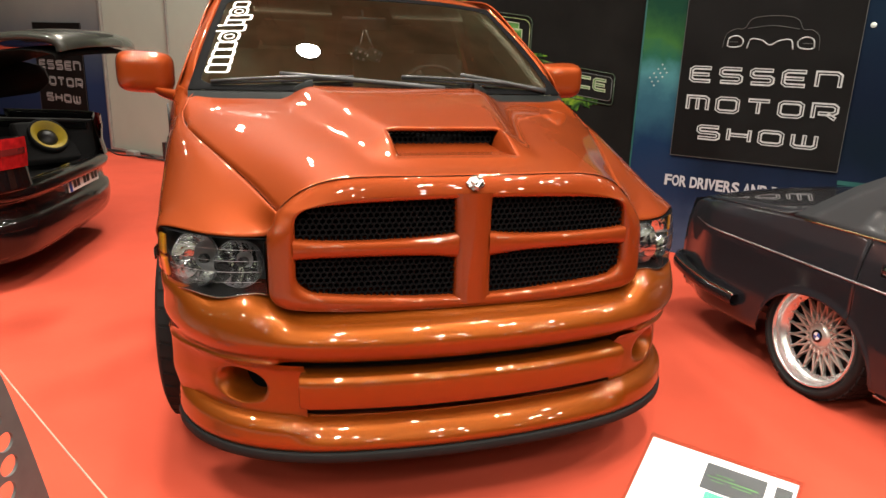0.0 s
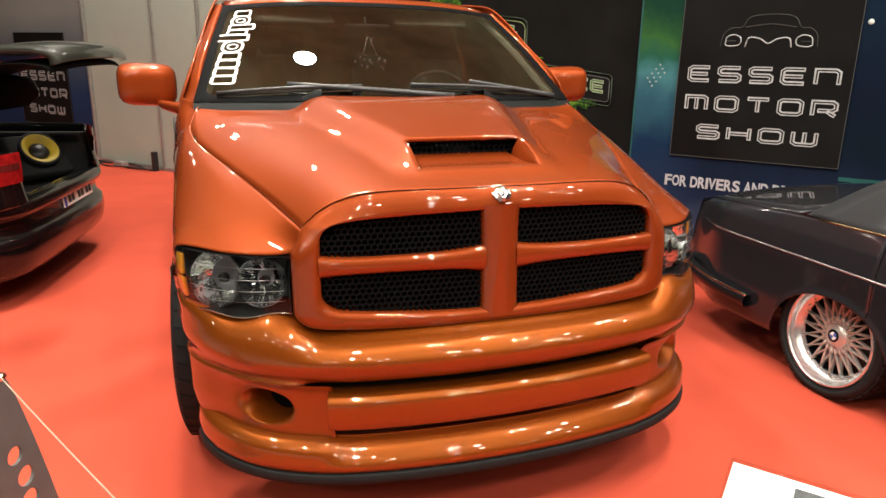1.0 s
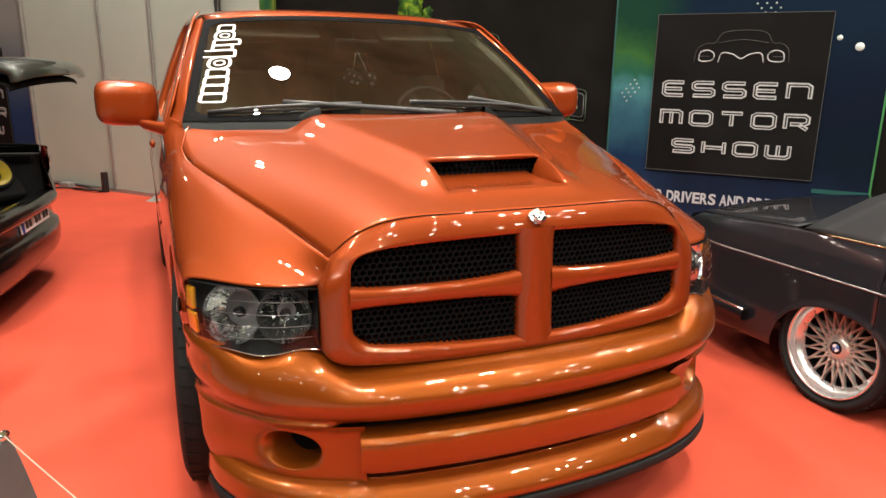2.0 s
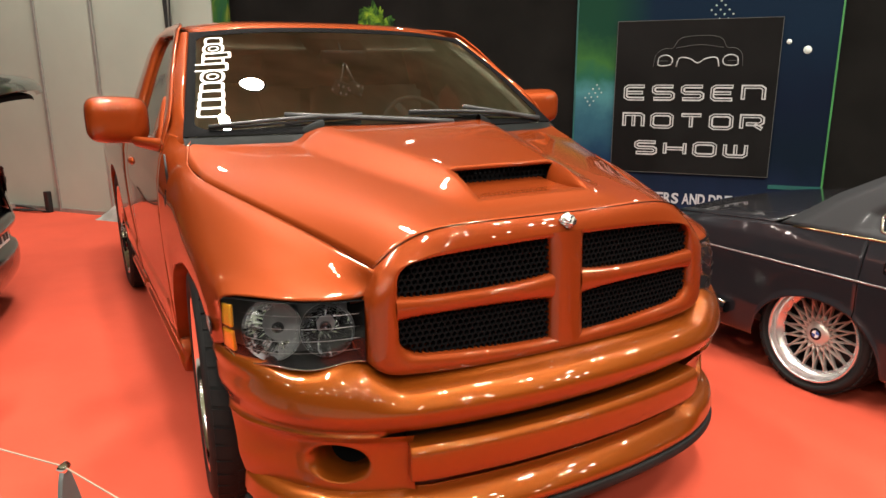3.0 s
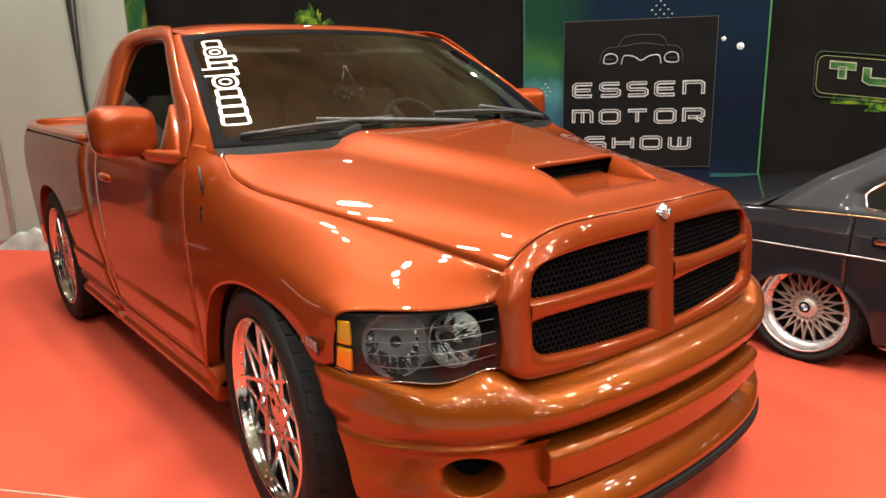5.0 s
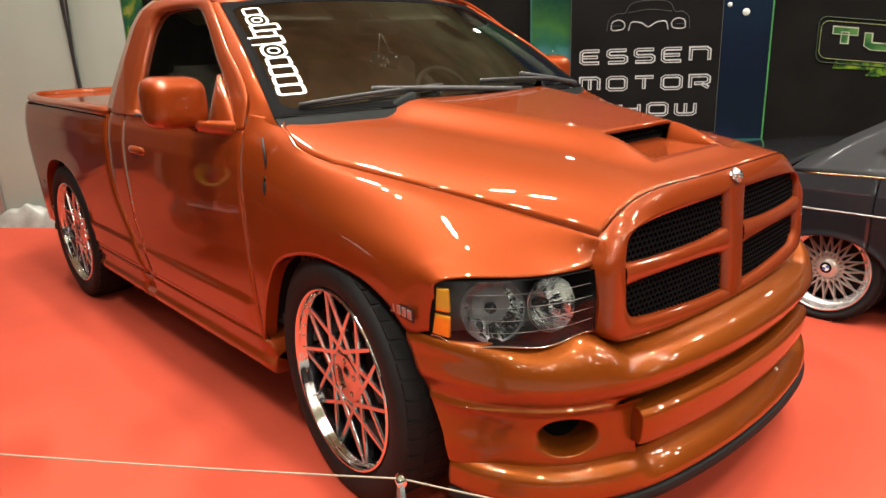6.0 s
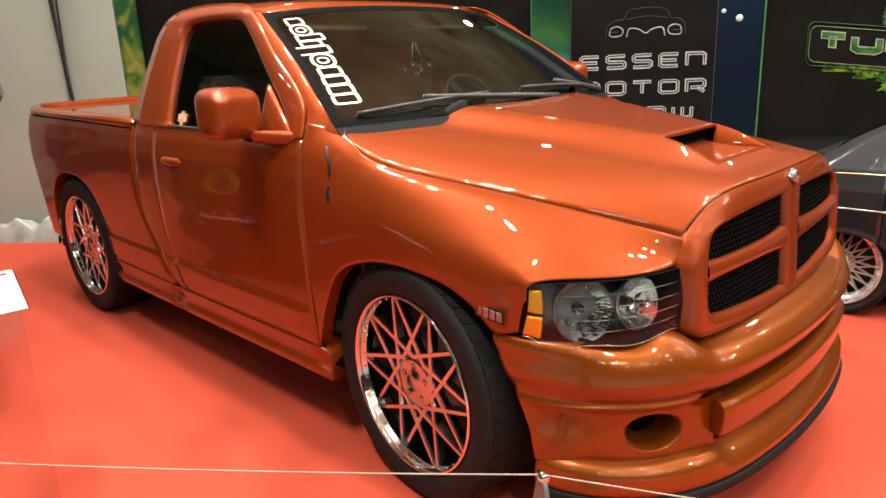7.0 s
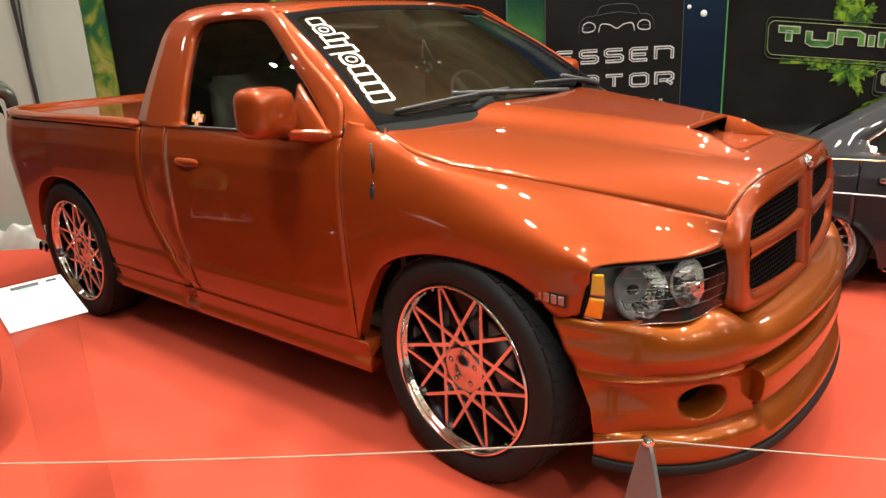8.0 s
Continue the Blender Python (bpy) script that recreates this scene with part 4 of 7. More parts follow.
def crest_profile(p):
    a = abs(p[0])
    k = smooth_step(0.56, 0.66, a)  # 0 under the grille, 1 under the lamps
    e = smooth_step(0.80, 0.95, a)
    top = 0.664 + 0.047 * k
    dip = 0.012 * math.sin((a - 0.66) * 30) * k * (1 - e)
    back = -0.10 * (1 - e) - 0.012 * e
    fade = smooth_step(0.86, 0.945, a)  # the crease over the corner panel dies out towards the wheel
    flat = 1 - k  # a level step pad under the grille
    return [(back, top + dip + 0.010 * flat), (back * 0.62, top + dip - 0.008 * flat), (back * (0.28 + 0.06 * flat), top - 0.018 + 0.004 * flat + dip * 0.4), (-0.006 - 0.006 * flat, top - 0.038 - 0.012 * k + 0.014 * flat), (0.010, 0.612), (0.009, 0.590), (-0.002 + 0.008 * fade, 0.566), (-0.014 + 0.020 * fade, 0.552), (-0.024 + 0.008 * k + 0.025 * fade, 0.545 - 0.006 * k), (-0.05 + 0.043 * k + 0.019 * fade, 0.543 - 0.013 * k)]


bumper = tagged(new("front_bumper"), "golden orange front bumper with slots and a lower lip")
bumper.parent = truck
g = band(crest_profile)
fine = tuck([curve_through(r, 30) for r in g])
solid(place("upper_bumper", grid_mesh("upper_bumper", fine, PAINT_B), bumper), 0.006, 1)
# moulded ridges along the step pad under the grille
for j in (3, 5, 7, 9):
    tube("step_ridge", [fine[i][j] + np.array([0, 0, 0.0006]) for i in range(33, 64)], 0.0020, PAINT_B, bumper, 6)
i0, i1 = 32, 64
g = band([(-0.09, 0.494), (-0.018, 0.496), (-0.002, 0.490), (0.007, 0.474), (0.004, 0.430), (-0.002, 0.404), (-0.014, 0.392), (-0.09, 0.388)], i0, i1)
g = np.array([curve_through(r, 22) for r in g])
ends = [[(*(PLAN[i] - 0.07 * PLAN_N[i]), q[2]) for q in row] for i, row in ((i0, g[0]), (i1, g[-1]))]
g = np.concatenate([[ends[0]], g[:1], g, g[-1:], [ends[1]]])
solid(creased(place("centre_bar", grid_mesh("centre_bar", g, PAINT_B), bumper)), 0.004, 1)
g = band([(-0.10, 0.56), (-0.10, 0.45), (-0.10, 0.33)], i0 - 2, i1 + 2)
place("intake_backing", grid_mesh("intake_backing", g, BLACK), bumper)


def corner_panel(sign):
    """The bumper's corner with a round lamp hole, as rings from the hole to the panel's edge."""
    c0, c1 = 0.0, 32.0
    hole_s, hole_z, hole_a, hole_b = 22.9, 0.438, 4.3, 0.057
    edge = [(c1, hole_z)]
    edge += [(c1, z) for z in np.linspace(hole_z, 0.532, 7)[1:]] + [(s, 0.532) for s in np.linspace(c1, c0, 22)[1:]]
    edge += [(c0, z) for z in np.linspace(0.532, 0.340, 12)[1:]] + [(s, 0.340) for s in np.linspace(c0, c1, 22)[1:]] + [(c1, z) for z in np.linspace(0.340, hole_z, 7)[1:-1]]
    rings = []
    for r in (0.0, 0.05, 0.14, 0.3, 0.5, 0.75, 1.0):
        row = []
        for bs, bz in edge:
            a = math.atan2((bz - hole_z) / hole_b, (bs - hole_s) / hole_a)
            es, ez = hole_s + hole_a * math.cos(a), hole_z + hole_b * math.sin(a)
            row.append((es + (bs - es) * r, ez + (bz - ez) * r, r))
        rings.append(row)
    g = []
    for row in [[(s, z, -1.0) for s, z, _ in rings[0]], [(s, z, -0.5) for s, z, _ in rings[0]]] + rings:
        line = []
        for s, z, r in row:
            i = min(95, int(s))
            f = s - i
            p, nn = PLAN[i] * (1 - f) + PLAN[i + 1] * f, PLAN_N[i] * (1 - f) + PLAN_N[i + 1] * f
            rear = 1 - smooth_step(0.0, 14.0, s)
            o = -0.032 - 0.006 * math.sin((z - 0.34) / 0.19 * math.pi) + 0.024 * smooth_step(0.502, 0.530, z) * (1 - rear) + 0.044 * rear
            if r < 0:
                o -= 0.125 * -r
            elif r == 0:
                o -= 0.006
            line.append((*(p + o * nn), z))
        g.append(line)
    g = tuck(g)
    return g if sign < 0 else flip(g)


for sign in (-1, 1):
    g = corner_panel(sign)
    ob = place("corner_panel", grid_mesh("corner_panel", g, PAINT_B, close=True), bumper)
    # dark lamp recess behind the hole
    c = g[0].mean(0)
    cap = np.stack([g[0], np.tile(c + np.array([0, 0.02, 0]), (g.shape[1], 1))])
    place("fog_lamp_recess", grid_mesh("fog_lamp_recess", cap, SEAL, close=True), bumper, None, "dark round fog lamp opening")


def lip_profile(p):
    a = abs(p[0])
    k = smooth_step(0.535, 0.56, a)
    return [(-0.05, 0.349 * k + 0.352 * (1 - k)), (-0.018 * k - 0.05 * (1 - k), 0.346 * k + 0.345 * (1 - k)), (0.004 * k - 0.034 * (1 - k), 0.333), (0.014 * k - 0.012 * (1 - k), 0.318), (0.018 * k + 0.008 * (1 - k), 0.296), (0.018, 0.276), (0.008, 0.257), (-0.02, 0.250)]


g = band(lip_profile)
solid(place("lower_lip", grid_mesh("lower_lip", tuck([curve_through(r, 24) for r in g]), PAINT_B), bumper), 0.006, 1)
g = band([(-0.04, 0.254), (0.018, 0.255), (0.028, 0.250), (0.031, 0.236), (0.026, 0.223), (0.0, 0.218), (-0.04, 0.218)])
place("splitter", grid_mesh("splitter", tuck([curve_through(r, 12) for r in g]), TRIM), bumper, None, "black rubber splitter under the bumper")

# headlamps
def headlamp(sign):
    lamp = tagged(new("headlight"), "clear headlight with twin chrome reflectors and an amber corner")
    lamp.parent = truck
    top = [(-0.622, -0.853, 0.900), (-0.735, -0.806, 0.896), (-0.845, -0.722, 0.893), (-0.915, -0.635, 0.890), (-0.940, -0.586, 0.887)]
    low = [(-0.624, -0.860, 0.730), (-0.735, -0.826, 0.722), (-0.845, -0.745, 0.714), (-0.910, -0.632, 0.714), (-0.936, -0.555, 0.724)]
    mid = [tuple((np.array(a) + np.array(b)) / 2 + np.array([-0.005, -0.010, 0])) for a, b in zip(top, low)]
    g = surface([top, mid, low], 32, 16)
    g[-1, :, 2] += 0.006 * np.sin(np.linspace(0, 1, 33) * 15)
    back = g.copy()
    cen = g.reshape(-1, 3).mean(0)
    inw = np.array([0.012, 0.135, 0])
    back = g * 0.96 + cen * 0.04 + inw
    if sign > 0:
        g, back = flip(g), flip(back)
    place("lens", grid_mesh("lens", g, LENS), lamp, None, "clear lens with fine lines").visible_shadow = False
    place("housing", grid_mesh("housing", back, HOUSING), lamp)
    n = g.shape[1]
    rim = np.stack([np.vstack([q[0], q[1:, -1], q[-1, -2::-1], q[-2:0:-1, 0]]) for q in (g, g * 0.985 + back * 0.015, back)])
    place("bezel", grid_mesh("bezel", rim, SEAL, close=True), lamp)
    for y in (3, 6, 9, 12):
        tube("lens_line", [p + (g[y, i] - back[y, i]) * 0.01 for i, p in enumerate(g[y])][1:-10], 0.0005, STEEL, lamp, 4)
    tube("lens_edge", [p for p in g[-1]], 0.0022, CHROME, lamp, 5)
    x = sign
    rng = random.Random(11)
    for k, (px, py, pz, r, ax) in enumerate(((0.703, -0.782, 0.808, 0.074, 14), (0.834, -0.690, 0.802, 0.086, 36))):
        m = pose(sign * px, py, pz) @ pose(0, 0, 0, 0, 0, 90 + sign * ax) @ pose(0, 0, 0, 0, 12)
        verts, faces = lathe([(r * q, 0.085 * (1 - q**2) ** 0.75) for q in (1.0, 0.96, 0.90, 0.82, 0.72, 0.62, 0.52, 0.42, 0.30, 0.16, 0.04)], 48)
        # pressed flutes run down the bowl
        verts = [(x + 0.0028 * abs(math.sin(y / r * 8 + k)) + rng.uniform(-0.0009, 0.0009), y, z) for x, y, z in verts]
        place("reflector", mesh_of("reflector", verts, faces, REFLECTOR, False), lamp, m)
        turned("lamp_ring", [(r * 1.004, 0.008), (r * 1.010, 0.006), (r * 1.016, 0.008), (r * 1.014, 0.014)], STEEL, lamp, 44, m)
        turned("bulb_shade", [(0.0, 0.030), (0.010, 0.032), (0.015, 0.040), (0.016, 0.052), (0.016, 0.085)], GLOSS_BLACK, lamp, 16, m)
    for r0, r1 in ((2, 8), (9, 15)):
        c0, c1 = (25, 31) if sign < 0 else (1, 7)
        sheet = (g * 0.86 + back * 0.14)[r0 : r1 + 1, c0 : c1 + 1]
        ob = place("turn_signal", grid_mesh("turn_signal", sheet, AMBER), lamp, None, "amber turn signal reflector")
        solid(ob, 0.012, 0)
        bevelled(ob, 0.004)
    return lamp


HOUSING = plain("dark_chrome_housing", (0.24, 0.24, 0.25), 0.34, 0.85, bump=0.6, bump_scale=45)


def fluted():
    """Bright reflector with pressed facets."""
    m, t, nodes, links, b = material("faceted_reflector")
    b.inputs["Base Color"].default_value = (0.72, 0.73, 0.75, 1)
    b.inputs["Metallic"].default_value, b.inputs["Roughness"].default_value = 1.0, 0.13
    return m


REFLECTOR = fluted()
headlamp(-1)
headlamp(1)


# sides behind the front wing
def side_x(z, y=1.0):
    """Half width of the body side at height z."""
    x = np.interp(z, [0.28, 0.42, 0.55, 0.75, 0.95, 1.08, 1.16, 1.215, 1.24], [0.905, 0.938, 0.950, 0.960, 0.966, 0.960, 0.945, 0.926, 0.912])
    x += 0.010 * (smooth_step(0.44, 0.46, z) - smooth_step(0.560, 0.575, z)) * smooth_step(0.44, 0.52, y) * (1 - smooth_step(2.55, 2.62, y))
    return x


def side_panel(ys, low, high, nz):
    """Columns along y; low and high give the panel's edges. Runs so that the left side looks outwards."""
    g = []
    for y in ys:
        a, b = low(y), high(y)
        col = []
        for j in range(nz + 1):
            z = a + (b - a) * j / nz
            col.append((-side_x(z, y), y, z))
        g.append(col)
    return np.array(g)


def rear_seam(z):
    """The door's rear edge bends forward low down."""
    return 1.622 - 0.10 * (1 - smooth_step(0.42, 0.75, z))


def bed_seam(z):
    return 1.862 - 0.25 * (1 - smooth_step(0.40, 0.95, z)) ** 1.5


g = side_panel(np.linspace(0.424, 1.60, 40), lambda y: 0.42, lambda y: 1.212, 60)
for i in range(g.shape[0]):
    f = i / (g.shape[0] - 1)
    for j in range(g.shape[1]):
        g[i, j, 1] = 0.424 + f * (rear_seam(g[i, j, 2]) - 0.004 - 0.424)
door_l, door_r = both("door", g, PAINT, truck, "orange door")
# black strips added behind the door gaps stand in for their shade
for sx in (-1, 1):
    for name, line in (("door_gap_backing", lambda z: rear_seam(z)), ("hinge_gap_backing", lambda z: 0.421)):
        rows = [[(sx * (side_x(z) - 0.012), line(z) + dy, z) for dy in (-0.025, 0.025)] for z in np.linspace(0.42, 1.21, 24)]
        place(name, grid_mesh(name, np.array(rows), SEAL), truck)
g = side_panel(np.linspace(0, 1, 16), lambda y: 0.42, lambda y: 1.212, 60)
for i in range(g.shape[0]):
    f = i / (g.shape[0] - 1)
    for j in range(g.shape[1]):
        a, b = rear_seam(g[i, j, 2]) + 0.004, bed_seam(g[i, j, 2]) - 0.006
        g[i, j, 1] = a + f * (b - a)
        g[i, j, 0] = -side_x(g[i, j, 2], g[i, j, 1]) + 0.008 * f**6
both("cab_corner", g, PAINT, truck)

# load bed sides with the rear wheel arch
BED_END = 3.70


def bed_low(y):
    d = abs(y - REAR_Y + 0.03)
    if d < 0.445:
        return HUB_Z + 0.012 + 0.45 * (1 - (d / 0.45) ** 2.4) ** (1 / 2.4)
    return 0.42 + 0.16 * smooth_step(3.5, 3.76, y)


cols = np.r_[np.linspace(1.95, 2.36, 14), REAR_Y - 0.03 + 0.4449 * np.sin(np.linspace(-math.pi / 2, math.pi / 2, 31)), np.linspace(3.27, BED_END, 12)]
g = side_panel(cols, bed_low, lambda y: 1.200, 60)
for i in range(g.shape[0]):
    for j in range(g.shape[1]):
        z, y = g[i, j, 2], g[i, j, 1]
        g[i, j, 1] = y + (bed_seam(z) + 0.004 - 1.95) * (1 - smooth_step(1.95, 2.3, y))
        g[i, j, 0] += 0.10 * smooth_step(3.40, 3.74, y) ** 2 + 0.008 * (1 - smooth_step(1.95, 2.0, y)) ** 2
        y = g[i, j, 1]
        g[i, j, 1] -= 0.12 * smooth_step(1.0, 0.5, z) * smooth_step(3.3, 3.76, y) if z < 1.0 else 0
both("bed_side", g, PAINT, truck, "orange load bed side")
lip = np.stack([g[14:45, 0], g[14:45, 0] + np.array([0.06, 0, -0.004])], 1)
both("rear_arch_lip", lip, PAINT, truck, thick=0)
# inner dark wheel houses
for cy in (FRONT_Y, REAR_Y):
    for sx in (-1, 1):
        v, f = lathe([(0.0, 0.0), (0.50, 0.0), (0.50, 0.40)], 32, math.pi)
        f = f[:-2]
        me = mesh_of("wheel_house", v, f, BLACK)
        place("wheel_house", me, truck, pose(sx * 0.50, cy, HUB_Z + 0.01, 0, 0, 0 if sx > 0 else 180))

# tailgate, tonneau cover and cab back
rows = []
for z in np.linspace(0.58, 1.20, 8):
    e = side_x(z) - 0.085
    rows.append([(e * (i / 8 - 1), BED_END + 0.015 - 0.03 * abs(i / 8 - 1) ** 4 - (0.12 * smooth_step(1.0, 0.5, z) if z < 1 else 0), z) for i in range(17)])
solid(place("tailgate", grid_mesh("tailgate", np.array(rows), PAINT), truck, None, "orange tailgate"), 0.03)
# flat glossy cover sunk between raised rails
bm = bmesh.new()
box(bm, -0.885, 0.885, 1.885, 3.62, 1.200, 1.233)
part("tonneau_cover", bm, PAINT, truck, "glossy orange hard cover over the load bed", False)
path = curve_through([(-0.912, 1.866), (-0.914, 2.2), (-0.914, 2.8), (-0.910, 3.25), (-0.892, 3.47), (-0.835, 3.585), (-0.70, 3.63), (-0.35, 3.65), (0, 3.655),
                      (0.35, 3.65), (0.70, 3.63), (0.835, 3.585), (0.892, 3.47), (0.910, 3.25), (0.914, 2.8), (0.914, 2.2), (0.912, 1.866)], 96)
d = np.gradient(path, axis=0)
pn = np.stack([-d[:, 1], d[:, 0]], 1) / np.linalg.norm(d, axis=1)[:, None]
rows = []
for i, (p, n) in enumerate(zip(path, pn)):
    top = np.interp(p[1], [1.87, 2.2, 3.0, 3.4, 3.6], [1.236, 1.242, 1.244, 1.250, 1.262])
    low = np.interp(p[1], [1.87, 2.6, 3.5], [1.188, 1.198, 1.205])
    k = 0.45 if i in (0, 96) else 0.9 if i in (1, 95) else 1.0
    mid = (top + low) / 2
    row = []
    for o, z in ((-0.034, low - 0.012), (-0.034, mid), (-0.032, top - 0.010), (-0.022, top - 0.001), (0.0, top), (0.016, top - 0.006), (0.027, top - 0.018), (0.031, mid), (0.027, low + 0.004), (0.018, low)):
        q = p + n * o * k
        row.append((q[0], q[1], mid + (z - mid) * k))
    rows.append(row)
place("bed_rail", grid_mesh("bed_rail", np.array(rows), PAINT), truck, None, "rounded orange rail round the load bed")
for sx in (-1, 1):
    tube("rail_gap", [(sx * 0.934, y, z) for y, z in ((1.885, 1.185), (2.2, 1.191), (2.6, 1.195), (3.1, 1.199), (3.42, 1.202))], 0.0045, SEAL, truck, 6)

# unseen underbody pan, added to stop lamp light leaking through onto the carpet
bm = bmesh.new()
box(bm, -0.58, 0.58, -0.85, 3.60, 0.29, 0.33)
box(bm, -0.86, 0.86, 0.52, 2.30, 0.292, 0.332)
part("underbody_light_block", bm, BLACK, truck, smooth=False)

# sills
for sx in (-1, 1):
    for y0, y1 in ((0.375, 1.66), (1.67, 2.40)):
        prof = [(0.80, 0.425), (0.93, 0.420), (0.938, 0.405), (0.930, 0.375), (0.925, 0.345), (0.938, 0.325), (0.935, 0.30), (0.915, 0.285), (0.80, 0.280)]
        g = np.array([[(sx * x, y, z) for x, z in curve_through(prof, 24)] for y in np.linspace(y0, y1, 12)])
        ends = [q * 0.002 + q.mean(0) * 0.998 for q in (g[0], g[-1])]
        g = np.concatenate([[ends[0]], g, [ends[1]]])
        place("side_sill", grid_mesh("side_sill", g, PAINT), truck, None, "orange side skirt below the door")

# cab: side frames round the door windows
def pillar_x(z, y=1.2):
    return np.interp(z, [1.20, 1.30, 1.45, 1.60, 1.68, 1.72, 1.75], [0.928, 0.893, 0.838, 0.778, 0.738, 0.700, 0.640])


WIN = [(0.50, 1.212), (1.475, 1.212), (1.508, 1.235), (1.528, 1.56), (1.506, 1.635), (1.43, 1.664), (1.12, 1.662), (0.99, 1.630), (0.762, 1.458), (0.565, 1.297)]
FRAME = [(0.424, 1.212), (1.83, 1.212), (1.87, 1.235), (1.808, 1.50), (1.755, 1.655), (1.62, 1.728), (1.10, 1.715), (0.965, 1.680), (0.70, 1.50), (0.458, 1.335)]


def cab_frame():
    k = len(WIN)
    a, b = [], []
    for i in range(k):
        for s in range(40):
            f = s / 40
            for loop, pts in ((a, WIN), (b, FRAME)):
                p1, p2 = np.array(pts[i]), np.array(pts[(i + 1) % k])
                if i == 0:
                    loop.append(p1 * (1 - f) + p2 * f)
                    continue
                p0 = np.array(pts[i - 1]) if i > 1 else p1
                p3 = np.array(pts[(i + 2) % k]) if i < k - 1 else p2
                chord = np.linalg.norm(p2 - p1)
                t1 = (p2 - p0) / max(1e-6, np.linalg.norm(p2 - p0)) * chord
                t2 = (p3 - p1) / max(1e-6, np.linalg.norm(p3 - p1)) * chord
                loop.append((2 * f**3 - 3 * f**2 + 1) * p1 + (f**3 - 2 * f**2 + f) * t1 + (3 * f**2 - 2 * f**3) * p2 + (f**3 - f**2) * t2)
    a, b = np.array(a), np.array(b)
    for loop, rounds in ((a, 12), (b, 4)):
        for _ in range(rounds):
            loop[:] = 0.25 * np.roll(loop, 1, 0) + 0.5 * loop + 0.25 * np.roll(loop, -1, 0)
    g = []
    for f, inset in ((0.0, 0.03), (0.0, 0.008), (0.06, 0.0), (0.25, -0.003), (0.5, -0.004), (0.75, -0.003), (1.0, 0.0)):
        row = []
        for p, q in zip(a, b):
            y, z = p * (1 - f) + q * f
            row.append((-pillar_x(z, y) + inset, y, z))
        g.append(row)
    return np.array(g)[:, ::-1]


frame_g = cab_frame()
for grid in (frame_g, flip(frame_g)):
    solid(place("cab_side", grid_mesh("cab_side", grid, PAINT, close=True), truck, None, "orange cab side with door pillars"), 0.006, -1)

# window panes in the doors
def pane(points, inset, name, parent, label):
    loop = resampled([(y, z) for y, z in points], 40)
    c = loop.mean(0)
    g = []
    for f in (1.02, 0.7, 0.35, 0.001):
        g.append([(-pillar_x(z, y) + inset, y, z) for y, z in c + (loop - c) * f])
    g = np.array(g)
    for grid in (g, flip(g)):
        ob = place(name, grid_mesh(name, grid, SIDE_GLASS, close=True), parent, None, label)
        ob.visible_shadow = False


pane(WIN, 0.02, "door_window", truck, "dark tinted door window")
# black sill seal below the panes
for sx in (-1, 1):
    tube("window_seal", [(sx * (pillar_x(1.212) + 0.001), y, 1.214) for y in np.linspace(0.52, 1.485, 12)], 0.009, BLACK, truck, 6)

# raised edge of the door shut line up the rear pillar
for sx in (-1, 1):
    line = curve_through([(1.622, 1.205), (1.622, 1.29), (1.625, 1.42), (1.617, 1.55), (1.59, 1.655), (1.545, 1.71)], 24)
    tube("door_edge", [(sx * (pillar_x(z, y) + 0.0062), y, z) for y, z in line], 0.0034, PAINT, truck, 6)
    tube("door_gap", [(sx * (pillar_x(z, y) + 0.0035), y + 0.006, z) for y, z in line], 0.0030, SEAL, truck, 6)

# roof
rows = []
for f, dz in ((0.0, 0.0), (0.04, 0.016), (0.12, 0.030), (0.35, 0.046), (0.65, 0.048), (0.88, 0.036), (0.96, 0.02), (1.0, -0.01)):
    row = []
    for i in range(31):
        u = i / 15 - 1
        front = 0.905 + 0.07 * u * u
        y = front + f * (1.745 - front)
        half = 0.693
        z = 1.690 + dz + 0.012 * (1 - u * u) - 0.030 * abs(u) ** 6
        row.append((half * u, y, z))
    rows.append(row)
roof_g = surface(rows, 30, 40)
solid(place("roof", grid_mesh("roof", roof_g, PAINT), truck, None, "orange cab roof"), 0.01, -1)
# rear wall of the cab with its window
rows = []
for f, z in ((0, 1.70), (0.3, 1.60), (0.7, 1.40), (1, 1.22)):
    rows.append([((pillar_x(z) - 0.02) * (i / 8 - 1), 1.735 + 0.13 * f - 0.02 * abs(i / 8 - 1) ** 3, z) for i in range(17)])
back_g = np.array(rows)
place("cab_back", grid_mesh("cab_back", back_g, PAINT, lambda j, i: j == 1 and 3 <= i < 13), truck)
place("rear_window", grid_mesh("rear_window", back_g[1:3, 3:14], SIDE_GLASS), truck).visible_shadow = False

# windscreen
top = [(-0.700, 0.962, 1.668), (-0.37, 0.922, 1.694), (0.0, 0.905, 1.700), (0.37, 0.922, 1.694), (0.700, 0.962, 1.668)]
low = [(-0.866, 0.312, 1.252), (-0.45, 0.182, 1.260), (0.0, 0.132, 1.264), (0.45, 0.182, 1.260), (0.866, 0.312, 1.252)]
mid = [tuple((np.array(a) + np.array(b)) / 2 + np.array([0, -0.012, 0.014])) for a, b in zip(top, low)]
screen_g = surface([top, mid, low], 40, 24)
screen = place("windscreen", grid_mesh("windscreen", screen_g[:, ::-1], DARK_GLASS), truck, None, "large raked windscreen reflecting the hall lamps")
screen.visible_shadow = False


